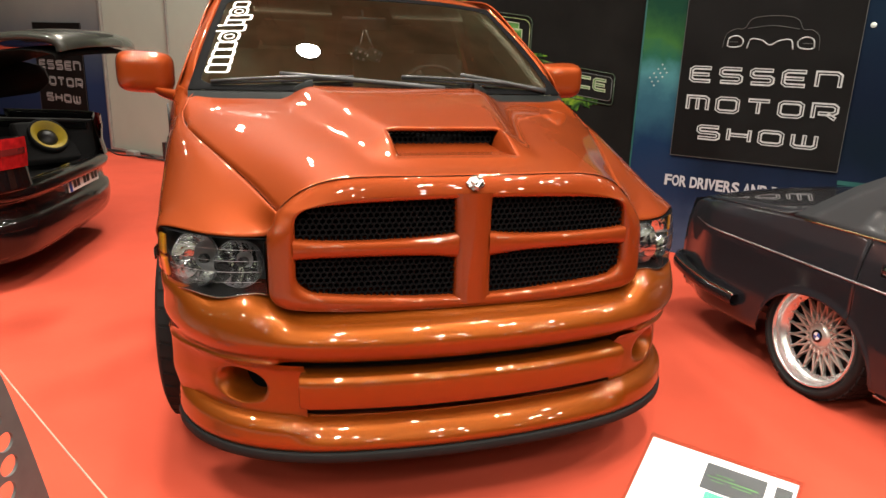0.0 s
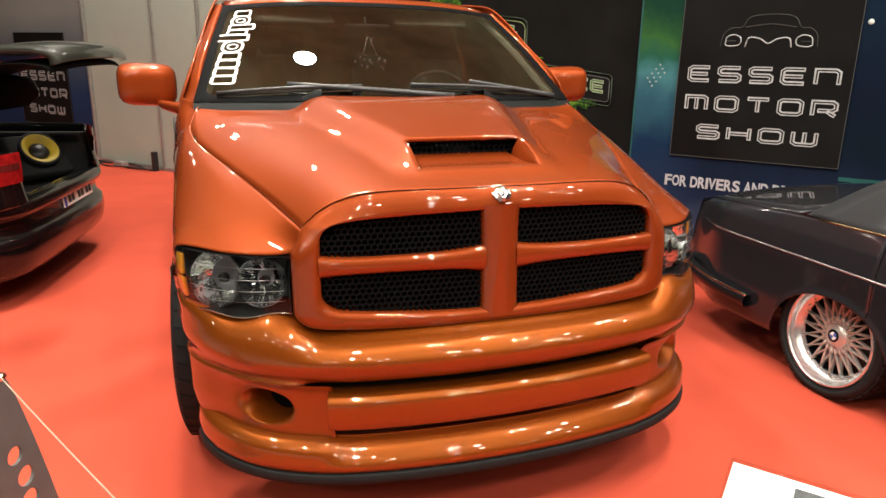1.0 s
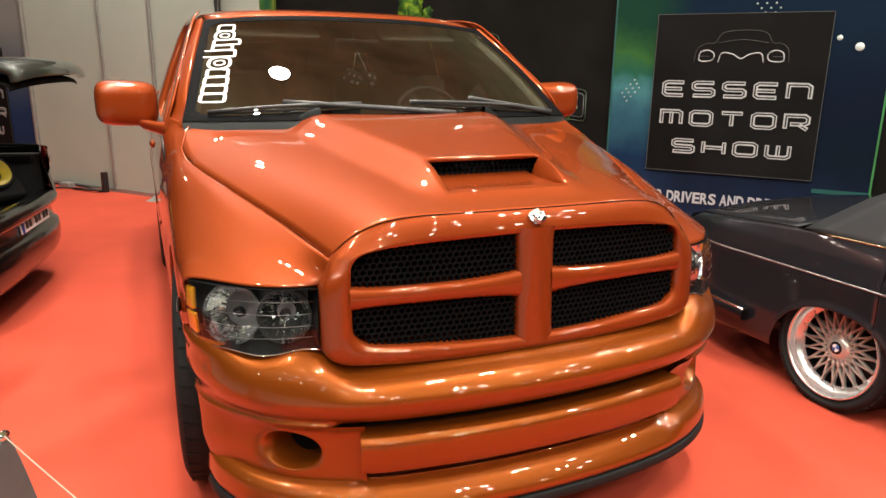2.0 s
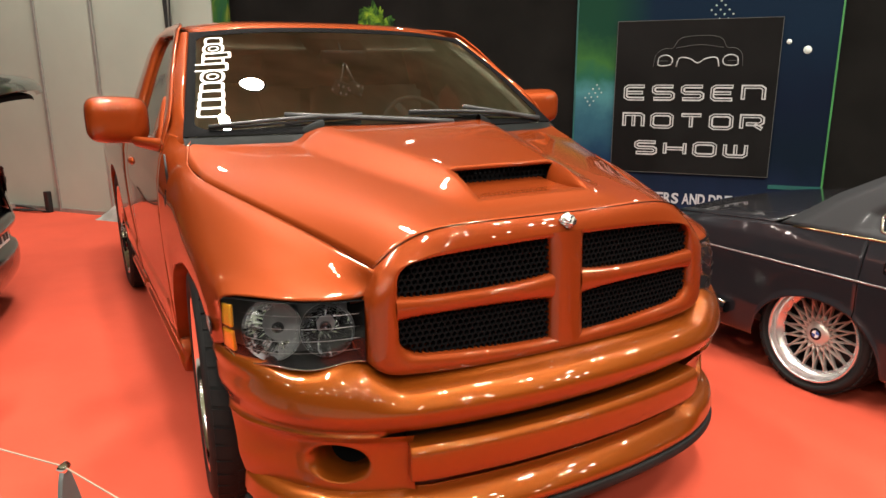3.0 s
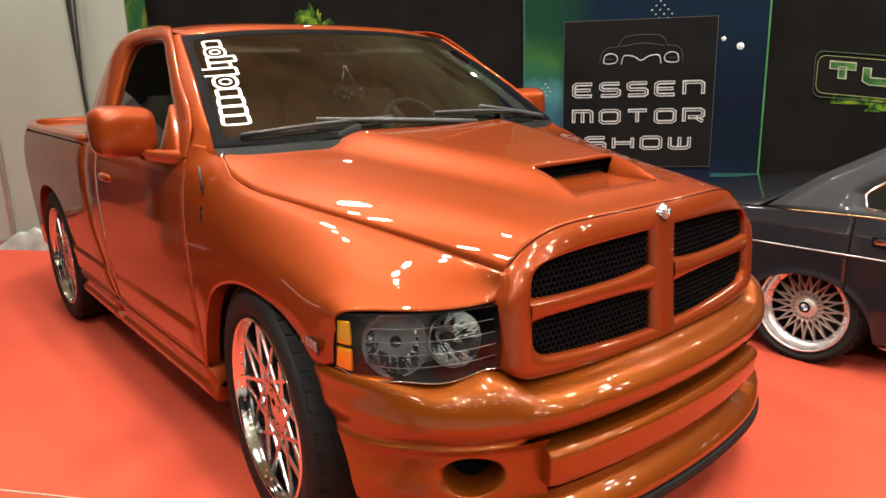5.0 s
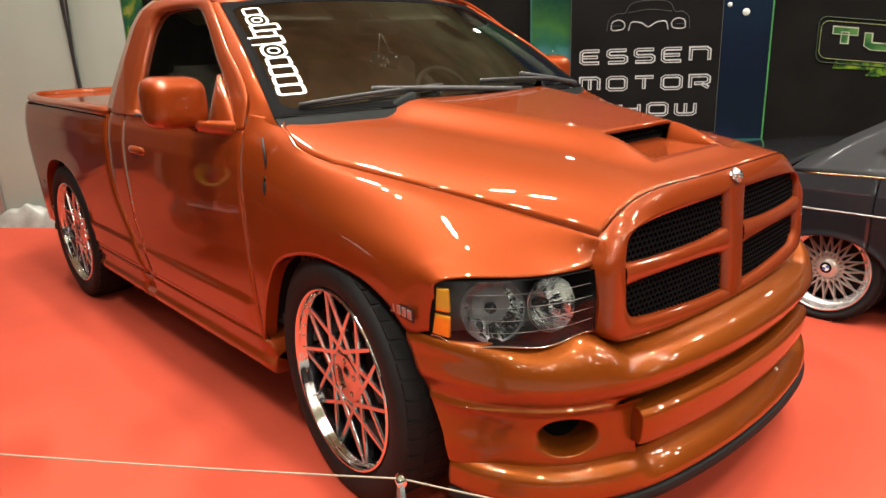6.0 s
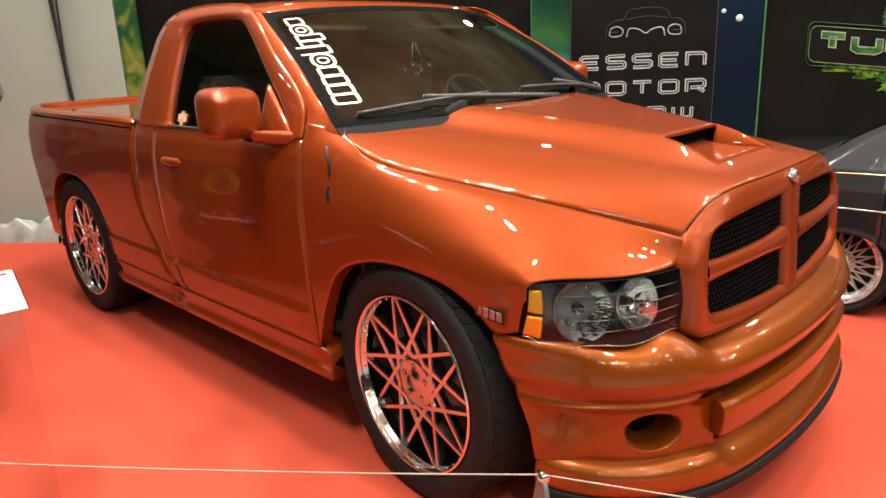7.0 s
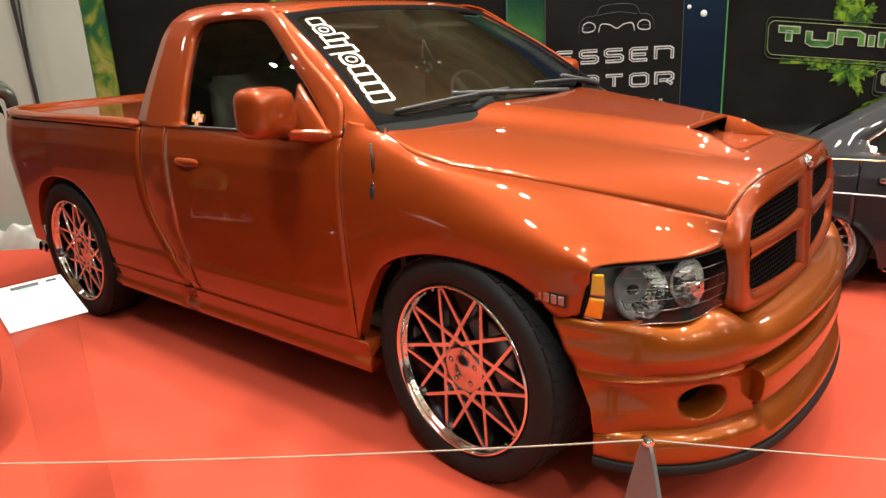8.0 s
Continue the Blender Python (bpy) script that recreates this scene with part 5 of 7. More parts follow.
def screen_point(u, v, out=0.0):
    """u across from 0 to 1, v down from 0 to 1."""
    i, j = u * 40, v * 24
    a, b = min(39, int(i)), min(23, int(j))
    f, h = i - a, j - b
    p = (screen_g[b, a] * (1 - f) + screen_g[b, a + 1] * f) * (1 - h) + (screen_g[b + 1, a] * (1 - f) + screen_g[b + 1, a + 1] * f) * h
    e1, e2 = screen_g[b, a + 1] - screen_g[b, a], screen_g[b + 1, a] - screen_g[b, a]
    n = np.cross(e2, e1)
    n /= np.linalg.norm(n)
    if n[1] > 0:
        n = -n
    return p + out * n


# black seal round the screen
g = []
for w, o, r in ((0.0, 0.004, 0.002), (0.004, 0.007, 0.012), (0.018, 0.005, 0.05), (0.024, 0.001, 0.06)):
    row = []
    for a, b in ring_dense(0.5 - w, 0.5 - w * 2.0, r, 8, 40):
        row.append(screen_point(min(max(a + 0.5, 0.0), 1.0), min(max(0.5 - b, 0.0), 1.0), o))
    g.append(row)
place("screen_seal", grid_mesh("screen_seal", np.array(g), SEAL, close=True), truck)

# pillars between the screen and the door frames
for sx in (-1, 1):
    edge = screen_g[:, 0] if sx < 0 else screen_g[:, -1]
    rows = []
    for p in edge:
        z = p[2]
        out = np.array([sx * (pillar_x(z) - 0.002), p[1] + 0.045 + 0.075 * (1 - smooth_step(1.262, 1.37, z)), z + 0.002])
        bulge = smooth_step(1.262, 1.40, z)
        m1 = p * 0.55 + out * 0.45 + np.array([sx * 0.009, -0.009, 0.004]) * bulge
        rows.append([p + np.array([0, 0, 0.001]), p + np.array([sx * 0.012, -0.008, 0.006]) * bulge * bulge + (out - p) * 0.1 * (1 - bulge), m1, out])
    rows.append([q + np.array([0, -0.020 - 0.01 * k, -0.03]) for k, q in enumerate(rows[-1])])
    rows.append([q + np.array([0, 0.0, -0.05]) for q in rows[-1]])
    g = np.array([curve_through(r, 10) for r in rows])
    place("windscreen_pillar", grid_mesh("windscreen_pillar", g, PAINT), truck)

# the door's rear seam up the pillar
for sx in (-1, 1):
    tube("door_seam", [(sx * (pillar_x(z) + 0.0035), y, z) for y, z in curve_through([(1.630, 1.215), (1.618, 1.36), (1.598, 1.52), (1.575, 1.64), (1.545, 1.70)], 20)], 0.0022, BLACK, truck, 5)

# ribs of the step pad on the bumper's ledge
for k in range(4):
    pts = [(*(PLAN[i] + (-0.074 + 0.014 * k) * PLAN_N[i]), 0.6575 - 0.0022 * k) for i in range(35, 62)]
    tube("pad_rib", pts, 0.0025, PAINT, bumper, 5)


# wheels of the truck
def spoke(bm, p, q, w0, w1, x0, depth, flat=0.40):
    """A bar in the wheel's plane from p to q (y, z), with a bevelled face."""
    p, q = Vector(p), Vector(q)
    d = (q - p).normalized()
    n = Vector((-d.y, d.x))
    vs = []
    for c, w in ((p, w0), (q, w1)):
        for k, xx in ((1.0, x0 + depth), (1.0, x0 + 0.007), (flat, x0), (-flat, x0), (-1.0, x0 + 0.007), (-1.0, x0 + depth)):
            e = c + n * (w / 2 * k)
            vs.append(bm.verts.new((xx, e.x, e.y)))
    for k in range(6):
        l = (k + 1) % 6
        bm.faces.new((vs[k], vs[l], vs[6 + l], vs[6 + k]))
    bm.faces.new(vs[:6])
    bm.faces.new(vs[6:][::-1])


def tyre(parent, r, rim_r, width, blocks=44):
    prof = [(rim_r + 0.002, 0.03), (rim_r + 0.004, 0.006), (rim_r + 0.02, -0.006), (r - 0.035, -0.010), (r - 0.012, 0.0), (r - 0.003, 0.018), (r, 0.04), (r, width - 0.04), (r - 0.003, width - 0.018), (r - 0.02, width), (rim_r + 0.004, width - 0.006)]
    ob = turned("tyre", prof, RUBBER, parent, 72, None, "black low-profile tyre")
    bm = bmesh.new()
    for k in range(blocks):
        a = math.tau * k / blocks
        for x0, x1, skew in ((0.008, width * 0.22, 0.03), (width * 0.26, width * 0.48, -0.03), (width * 0.52, width * 0.74, 0.03), (width * 0.78, width - 0.008, -0.03)):
            da = math.tau / blocks * 0.40
            vs = []
            for rr in (r - 0.006, r + 0.002):
                for xx, s in ((x0, 0), (x1, skew)):
                    for e in (-da, da):
                        w = a + e + s
                        vs.append(bm.verts.new((xx, rr * math.cos(w), rr * math.sin(w))))
            for f in ((4, 5, 7, 6), (0, 4, 6, 2), (1, 3, 7, 5), (0, 1, 5, 4), (2, 6, 7, 3)):
                bm.faces.new([vs[i] for i in f])
    part("tread", bm, RUBBER, ob, smooth=False)
    return ob


def truck_wheel():
    """Outer face looks along -x, hub at the origin."""
    wheel = new("wheel")
    wheel.parent = truck
    tagged(wheel, "large chrome mesh wheel with a low-profile tyre")
    R = 0.313
    tyre(wheel, TYRE_R - 0.002, R, 0.27)
    turned("rim", [(R + 0.002, 0.02), (R + 0.002, 0.002), (R - 0.003, -0.004), (R - 0.007, -0.003), (R - 0.010, 0.003), (R - 0.013, 0.010), (R - 0.0135, 0.020), (R - 0.017, 0.023), (R - 0.020, 0.033)], POLISHED, wheel, 72, None, "polished chrome rim")
    turned("rim_barrel", [(R - 0.020, 0.033), (R - 0.025, 0.060), (R - 0.034, 0.12), (R - 0.05, 0.24)], SHADED_CHROME, wheel, 72, None, "shaded chrome inner barrel")
    bm = bmesh.new()
    n = 10
    rim_r, node_r = R - 0.018, 0.158
    at = lambda ang, rad: Vector((rad * math.cos(ang), rad * math.sin(ang)))
    for k in range(n):
        a = math.tau * (k + 0.49) / n
        node = at(a, node_r)
        # each bar runs straight from the rim across a neighbour at the node to the hub
        for s in (-1, 1):
            end = at(a + s * (math.pi / n - 0.030), rim_r)
            d = (node - end).normalized()
            spoke(bm, end, node + d * 0.105, 0.0145, 0.019, 0.0310 + 0.0004 * s, 0.03, 0.78)
        b = a + math.pi / n
        spoke(bm, at(b - 0.034, rim_r - 0.003), at(b + 0.034, rim_r - 0.003), 0.014, 0.014, 0.0302, 0.03, 0.78)
    part("spokes", bm, WHEEL_FACE, wheel, "thin chrome mesh spokes", smooth=False)
    turned("hub", [(0.0, 0.029), (0.028, 0.029), (0.031, 0.032), (0.070, 0.0312), (0.089, 0.0314), (0.092, 0.036), (0.092, 0.07)], WHEEL_FACE, wheel, 40, None, "flat chrome hub")
    for k in range(5):
        a = math.tau * (k + 0.25) / 5
        m = pose(0, 0.060 * math.cos(a), 0.060 * math.sin(a))
        turned("lug_hole", [(0.0, 0.0315), (0.0075, 0.0315), (0.0095, 0.0300), (0.0112, 0.0316)], GLOSS_BLACK, wheel, 16, m)
        turned("lug_nut", [(0.0, 0.027), (0.006, 0.028), (0.007, 0.0315)], CHROME, wheel, 6, m)
    for k in range(n):
        a = math.tau * (k + 0.99) / n
        bm = bmesh.new()
        box(bm, 0.042, 0.085, -0.020, 0.020, R - 0.042, R - 0.020)
        bmesh.ops.bevel(bm, geom=bm.edges[:], offset=0.006, segments=2, affect="EDGES")
        part("spoke_foot", bm, CHROME, wheel, smooth=False, m=pose(0, 0, 0, math.degrees(a) - 90))
    for k in range(4 * n):
        a = math.tau * (k + 0.3) / (4 * n)
        turned("rim_bolt", [(0.0, 0.018), (0.003, 0.0185), (0.0042, 0.021), (0.0045, 0.026)], CHROME, wheel, 6, pose(0, (R - 0.0175) * math.cos(a), (R - 0.0175) * math.sin(a)))
    turned("brake_disc", [(0.06, 0.13), (0.15, 0.13), (0.15, 0.15)], HOUSING, wheel, 40)
    turned("wheel_barrel", [(0.0, 0.20), (0.27, 0.20)], BLACK, wheel, 32)
    return wheel


w0 = truck_wheel()
w0.matrix_basis = pose(-0.940, FRONT_Y, HUB_Z, 0, 0, -6)
copy_thing(w0, pose(-0.940, REAR_Y, HUB_Z, 20))
copy_thing(w0, pose(0.940, FRONT_Y, HUB_Z, 40, 0, 174))
copy_thing(w0, pose(0.940, REAR_Y, HUB_Z, 60, 0, 180))


# scuttle panel below the windscreen
rows = []
for f, dz in ((0.0, -0.035), (0.35, -0.022), (0.7, -0.010), (1.0, 0.0)):
    row = []
    for i in range(41):
        e = screen_g[-1, i]
        x = e[0]
        back = 0.112 + 0.168 * min(1, abs(x) / 0.83) ** 1.6 - 0.05
        start = np.array([x, back, min(bonnet_point(x, back), 1.246)])
        row.append(start * (1 - f) + e * f + np.array([0, 0, dz * (1 - f)]))
    rows.append(row)
place("scuttle", grid_mesh("scuttle", np.array(rows), SCUTTLE_GREY), truck, None, "grey plastic scuttle below the windscreen")

for sx in (-1, 1):
    rows = []
    for f in np.linspace(0, 1, 9):
        x = 0.36 + 0.20 * f
        y0 = hood_back(x) - 0.012
        top = 0.022 * (1 - f) ** 0.7
        z0 = bonnet_point(x, y0)
        rows.append([(sx * x, y0, z0 - 0.012), (sx * x, y0 + 0.004, z0 + top), (sx * x, y0 + 0.030, z0 + top * 1.1 + 0.002), (sx * x, y0 + 0.05, z0 - 0.012)])
    place("cowl_end", grid_mesh("cowl_end", np.array(rows), SCUTTLE_GREY), truck, None, "grey plastic cowl end beside the bonnet bulge")


def wiper(u0, v0, u1, v1, ua, va, ub, vb):
    arm = tagged(new("wiper"), "black windscreen wiper")
    arm.parent = truck
    blade = [screen_point(u0 + (u1 - u0) * f, v0 + (v1 - v0) * f, 0.010) for f in np.linspace(0, 1, 9)]
    tube("rubber", blade, 0.006, BLACK, arm, 6)
    tube("blade_frame", [p + np.array([0, -0.006, 0.010 + 0.006 * math.sin(math.pi * k / 8)]) for k, p in enumerate(blade)], 0.0075, WIPER_GREY, arm, 6)
    pts = [screen_point(ua + (ub - ua) * f, va + (vb - va) * f, 0.028 - 0.01 * f) for f in np.linspace(0, 1, 8)]
    tube("arm", pts, 0.010, WIPER_GREY, arm, 6, taper=1.4)


wiper(0.055, 0.955, 0.40, 0.905, 0.225, 0.895, 0.62, 0.985)
wiper(0.52, 0.895, 0.87, 0.945, 0.68, 0.875, 0.94, 0.985)

# white outlined sticker down the screen's edge: plain rings and bars
sticker = tagged(new("screen_sticker"), "white outlined plain sticker on the windscreen edge")
sticker.parent = truck


def sticker_ring(c0, c1, hw, hh, r, wall):
    """One outlined plain shape; along and across the glass edge."""
    lo, li = ring_loop(hw, hh, r, 5), ring_loop(hw - wall, hh - wall, max(0.0015, r - wall), 5)
    n = len(lo)
    verts = [screen_point(0.080 - 0.032 * (c0 + a) + (c1 + b) * 0.82, 0.085 + (c0 + a) * 1.20, 0.002) for lp in (lo, li) for a, b in lp]
    faces = [(k, (k + 1) % n, n + (k + 1) % n, n + k) for k in range(n)]
    solid(place("sticker_shape", mesh_of("sticker_shape", verts, faces, WHITE, False), sticker), 0.0006, 0)


for c0, c1, hw, hh, r in ((0.03, 0.0, 0.028, 0.036, 0.014), (0.105, 0.0, 0.046, 0.040, 0.04), (0.172, 0.012, 0.022, 0.052, 0.010), (0.222, 0.0, 0.020, 0.040, 0.010), (0.275, -0.010, 0.026, 0.062, 0.010), (0.352, 0.0, 0.046, 0.040, 0.04), (0.43, 0.0, 0.026, 0.038, 0.014), (0.49, 0.0, 0.026, 0.040, 0.016), (0.55, 0.0, 0.026, 0.040, 0.016), (0.608, 0.0, 0.026, 0.040, 0.016)):
    sticker_ring(c0, c1, hw + 0.006, hh, r, 0.010)
    if r > 0.03:
        sticker_ring(c0, c1, hw * 0.5, hh * 0.5, r * 0.5, 0.006)

# door mirrors
def mirror(sx):
    root = tagged(new("door_mirror"), "orange door mirror with a rounded shell")
    root.parent = truck
    bm = bmesh.new()
    bmesh.ops.create_cube(bm, size=2)
    bmesh.ops.subdivide_edges(bm, edges=bm.edges[:], cuts=11, use_grid_fill=True)
    for v in bm.verts:
        c = v.co
        p = 4.2
        k = (abs(c.x) ** p + abs(c.y) ** p + abs(c.z) ** p) ** (1 / p)
        c = c / k
        back = smooth_step(0.2, 1.0, c.y)
        taper = 1 - 0.10 * smooth_step(0.0, -1.0, c.y) - 0.05 * back
        x = c.x * (0.122 if sx < 0 else 0.112) * taper
        z = c.z * 0.094 * taper
        y = c.y * 0.094 + 0.05 * (c.x * -sx + 0.2) * 0.6
        v.co = Vector((x, y, z + 0.006 * c.x * sx))
    part("mirror_shell", bm, PAINT, root, m=pose(sx * (1.058 if sx < 0 else 1.022), 0.668, 1.308))
    bm = bmesh.new()
    box(bm, -0.088, 0.088, -0.003, 0.003, -0.064, 0.064)
    part("mirror_glass", bm, CHROME, root, "silvered mirror glass", False, pose(sx * (1.049 if sx < 0 else 1.016), 0.762, 1.306, 0, 0, -sx * 17))
    rows = []
    for f in np.linspace(0, 1, 8):
        c = np.array([sx * (1.02 - 0.115 * f), 0.66 - 0.16 * f + 0.02 * f * f, 1.222 - 0.018 * f])
        w, h = 0.05 + 0.02 * f, 0.024 + 0.012 * f
        rows.append([c + np.array([sx * 0.02 * math.sin(a), w * math.cos(a), h * math.sin(a)]) for a in np.linspace(0, math.tau, 20, endpoint=False)])
    place("mirror_arm", grid_mesh("mirror_arm", np.array(rows), PAINT, close=True), root)
    # the triangular foot in the window corner
    tri_pts = [(0.46, 1.205), (0.71, 1.205), (0.715, 1.40)]
    rows = []
    for f, o in ((1.0, -0.006), (0.97, 0.010), (0.8, 0.014), (0.4, 0.015), (0.01, 0.015)):
        loop = resampled(tri_pts, 36)
        c = loop.mean(0)
        rows.append([(sx * (pillar_x(z) + o), y, z) for y, z in c + (loop - c) * f])
    place("mirror_foot", grid_mesh("mirror_foot", np.array(rows), PAINT, close=True), root)


mirror(-1)
mirror(1)

# door handles, aerial, badges
for sx, door in ((-1, door_l), (1, door_r)):
    rows = []
    for f in np.linspace(0, 1, 14):
        y = 1.335 + 0.20 * f
        lift = 0.018 * math.sin(math.pi * f) ** 0.5 + 0.004
        h = 0.019 * (1 - abs(2 * f - 1) ** 4) ** 0.5 + 0.002
        x = side_x(1.06)
        rows.append([(sx * (x + lift * max(0.0, math.cos(a)) - 0.002), y, 1.06 + h * math.sin(a)) for a in np.linspace(-math.pi, math.pi, 16, endpoint=False)])
    place("door_handle", grid_mesh("door_handle", np.array(rows), PAINT, close=True), door)
    bm = bmesh.new()
    bmesh.ops.create_icosphere(bm, subdivisions=3, radius=1)
    for v in bm.verts:
        v.co = Vector((v.co.x * 0.004, v.co.y * 0.062, v.co.z * 0.026))
    part("handle_recess", bm, BLACK, door, m=pose(sx * (side_x(1.055) - 0.001), 1.425, 1.052))
aerial = tagged(new("aerial"), "short black aerial with a chrome foot")
aerial.parent = truck
tube("rod", [(-0.940, 0.262, 1.06), (-0.945, 0.262, 1.20)], 0.0065, BLACK, aerial, 8, taper=0.6)
turned("foot", [(0.0, 0.03), (0.006, 0.028), (0.011, 0.012), (0.013, 0.0)], CHROME, aerial, 12, pose(-0.944, 0.262, 1.052, 0, -85))
bm = bmesh.new()
bmesh.ops.create_icosphere(bm, subdivisions=3, radius=1)
for v in bm.verts:
    v.co = Vector((v.co.x * 0.010, v.co.y * 0.016, v.co.z * 0.034))
part("grommet", bm, BLACK, aerial, m=pose(-0.951, 0.262, 1.022))
for sx in (-1, 1):
    badge = new("wing_badge")
    badge.parent = truck
    tagged(badge, "small chrome badge of plain bars on the front wing")
    bm = bmesh.new()
    for k in range(4):
        box(bm, -0.004, 0.004, -0.052 + 0.027 * k, -0.032 + 0.027 * k, -0.014, 0.014)
    bmesh.ops.bevel(bm, geom=bm.edges[:], offset=0.002, segments=1, affect="EDGES")
    part("badge_bars", bm, STEEL, badge, smooth=False, m=pose(sx * 0.9575, -0.455, 0.776, 0, 0, sx * 6))
    box_part("badge_plate", (-0.002, 0.002, -0.060, 0.058, -0.020, 0.020), GLOSS_BLACK, badge, bevel=0.001, m=pose(sx * 0.9565, -0.455, 0.776, 0, 0, sx * 6))
# filler flap, side marker, exhaust tips
for k in range(2):
    turned("exhaust_tip", [(0.030, 0.0), (0.034, 0.0), (0.034, 0.16), (0.030, 0.16), (0.028, 0.02)], CHROME, truck, 24, pose(-0.88, 3.47 + 0.085 * k, 0.335, 0, 10, 0) @ pose(0, 0, 0, 0, 0, 0), "chrome exhaust tip")

# cab interior
dash = []
for f, (y, z) in enumerate(((0.30, 1.20), (0.45, 1.235), (0.62, 1.225), (0.72, 1.18), (0.75, 1.05), (0.72, 0.85))):
    dash.append([(0.80 * (i / 12 - 1), y + 0.02 * abs(i / 12 - 1), z - 0.015 * abs(i / 12 - 1) ** 3) for i in range(25)])
place("dashboard", grid_mesh("dashboard", surface(dash, 24, 20), INTERIOR), truck, None, "dark slate dashboard")
bm = bmesh.new()
seg = 40
for i in range(seg):
    for k in range(8):
        a, b = math.tau * i / seg, math.tau * k / 8
        bm.verts.new(((0.185 + 0.014 * math.cos(b)) * math.cos(a), 0.014 * math.sin(b), (0.185 + 0.014 * math.cos(b)) * math.sin(a)))
bm.verts.ensure_lookup_table()
for i in range(seg):
    for k in range(8):
        bm.faces.new([bm.verts[q] for q in (i * 8 + k, i * 8 + (k + 1) % 8, ((i + 1) % seg) * 8 + (k + 1) % 8, ((i + 1) % seg) * 8 + k)])
wheel_ob = part("steering_wheel", bm, INTERIOR, truck, "dark steering wheel", m=pose(0.36, 0.76, 1.20, -28))
bm = bmesh.new()
for ang in (90, 210, 330):
    vs = box(bm, -0.02, 0.02, -0.008, 0.012, 0.0, 0.18)
    bmesh.ops.rotate(bm, verts=vs, cent=(0, 0, 0), matrix=Matrix.Rotation(radians(ang), 3, "Y"))
part("wheel_spokes", bm, INTERIOR, wheel_ob)
for x0, x1 in ((-0.72, -0.05), (0.05, 0.72)):
    bm = bmesh.new()
    box(bm, x0, x1, 1.40, 1.58, 0.75, 1.42)
    box(bm, x0 + 0.2, x1 - 0.2, 1.43, 1.54, 1.44, 1.58)
    box(bm, x0, x1, 0.95, 1.5, 0.65, 0.82)
    bmesh.ops.bevel(bm, geom=bm.edges[:], offset=0.03, segments=3, affect="EDGES")
    part("seat", bm, TAN, truck, "tan cloth seat")
box_part("cab_floor", (-0.85, 0.85, 0.2, 1.75, 0.45, 0.50), INTERIOR, truck)
box_part("bulkhead", (-0.85, 0.85, 0.22, 0.25, 0.5, 1.18), INTERIOR, truck)
rows = [[(0.66 * (i / 8 - 1), 0.98 + 0.72 * f, 1.678 + 0.014 * (1 - (i / 8 - 1) ** 2)) for i in range(17)] for f in (0, 0.5, 1)]
place("headliner", grid_mesh("headliner", np.array(rows), CREAM), truck, None, "cream headliner")
for sx in (-1, 1):
    rows = []
    for k in range(0, 25, 3):
        p = screen_g[k, 0] if sx < 0 else screen_g[k, -1]
        rows.append([p + np.array([-sx * 0.030, 0.018, -0.012]), p + np.array([-sx * 0.062, 0.055, -0.016]), p + np.array([-sx * 0.02, 0.12, -0.01])])
    place("pillar_trim", grid_mesh("pillar_trim", np.array(rows), CREAM), truck, None, "cream pillar trim")
    g = np.array([[(sx * (pillar_x(z) - 0.05), y, z) for y in np.linspace(0.45, 1.62, 6)] for z in (0.6, 0.9, 1.2)])
    place("door_card", grid_mesh("door_card", g, CREAM), truck)
    box_part("sun_visor", (sx * 0.36 - 0.2, sx * 0.36 + 0.2, -0.008, 0.008, -0.07, 0.07), CREAM, truck, bevel=0.006, m=pose(0, 1.0, 1.635, -62))
g = back_g * np.array([0.97, 1, 1]) + np.array([0, -0.03, 0])
place("rear_lining", grid_mesh("rear_lining", g, TAN, lambda j, i: j == 1 and 3 <= i < 13), truck, None, "tan rear cab lining")
box_part("rear_view_mirror", (-0.115, 0.115, -0.018, 0.018, -0.032, 0.032), BLACK, truck, "black rear-view mirror", 0.012, pose(-0.02, 0.80, 1.565, 10))
tube("mirror_stem", [(-0.02, 0.815, 1.57), (-0.02, 0.86, 1.63)], 0.008, BLACK, truck, 6)

# fuzzy dice on strings
dice = tagged(new("fuzzy_dice"), "pair of black fuzzy dice with white spots on strings", "dice")
FUZZ = plain("black_fuzz", (0.01, 0.01, 0.012), 0.95, bump=0.8, bump_scale=250)
for x, y, z, rz in ((-0.05, 0.772, 1.418, 20), (0.025, 0.768, 1.412, 55)):
    die = box_part("die", (-0.032, 0.032, -0.032, 0.032, -0.032, 0.032), FUZZ, dice, "", 0.010, pose(x, y, z, 18, 12, rz))
    for face, spots in ((pose(0, 0, 0), ((-1, -1), (1, 1), (1, -1), (-1, 1))), (pose(0, 0, 0, 0, 0, 90), ((0, 0), (-1, 1), (1, -1))), (pose(0, 0, 0, 0, 0, -90), ((-1, -1), (1, 1))), (pose(0, 0, 0, 90), ((0, 0),))):
        for a, b in spots:
            turned("spot", [(0.0, -0.0015), (0.006, -0.001), (0.0065, 0.002)], WHITE, die, 12, face @ pose(a * 0.016, -0.0325, b * 0.016, 0, 0, 90))
    tube("string", [(x, y, z + 0.03), (-0.02, 0.79, 1.545)], 0.0018, WHITE, dice, 5)
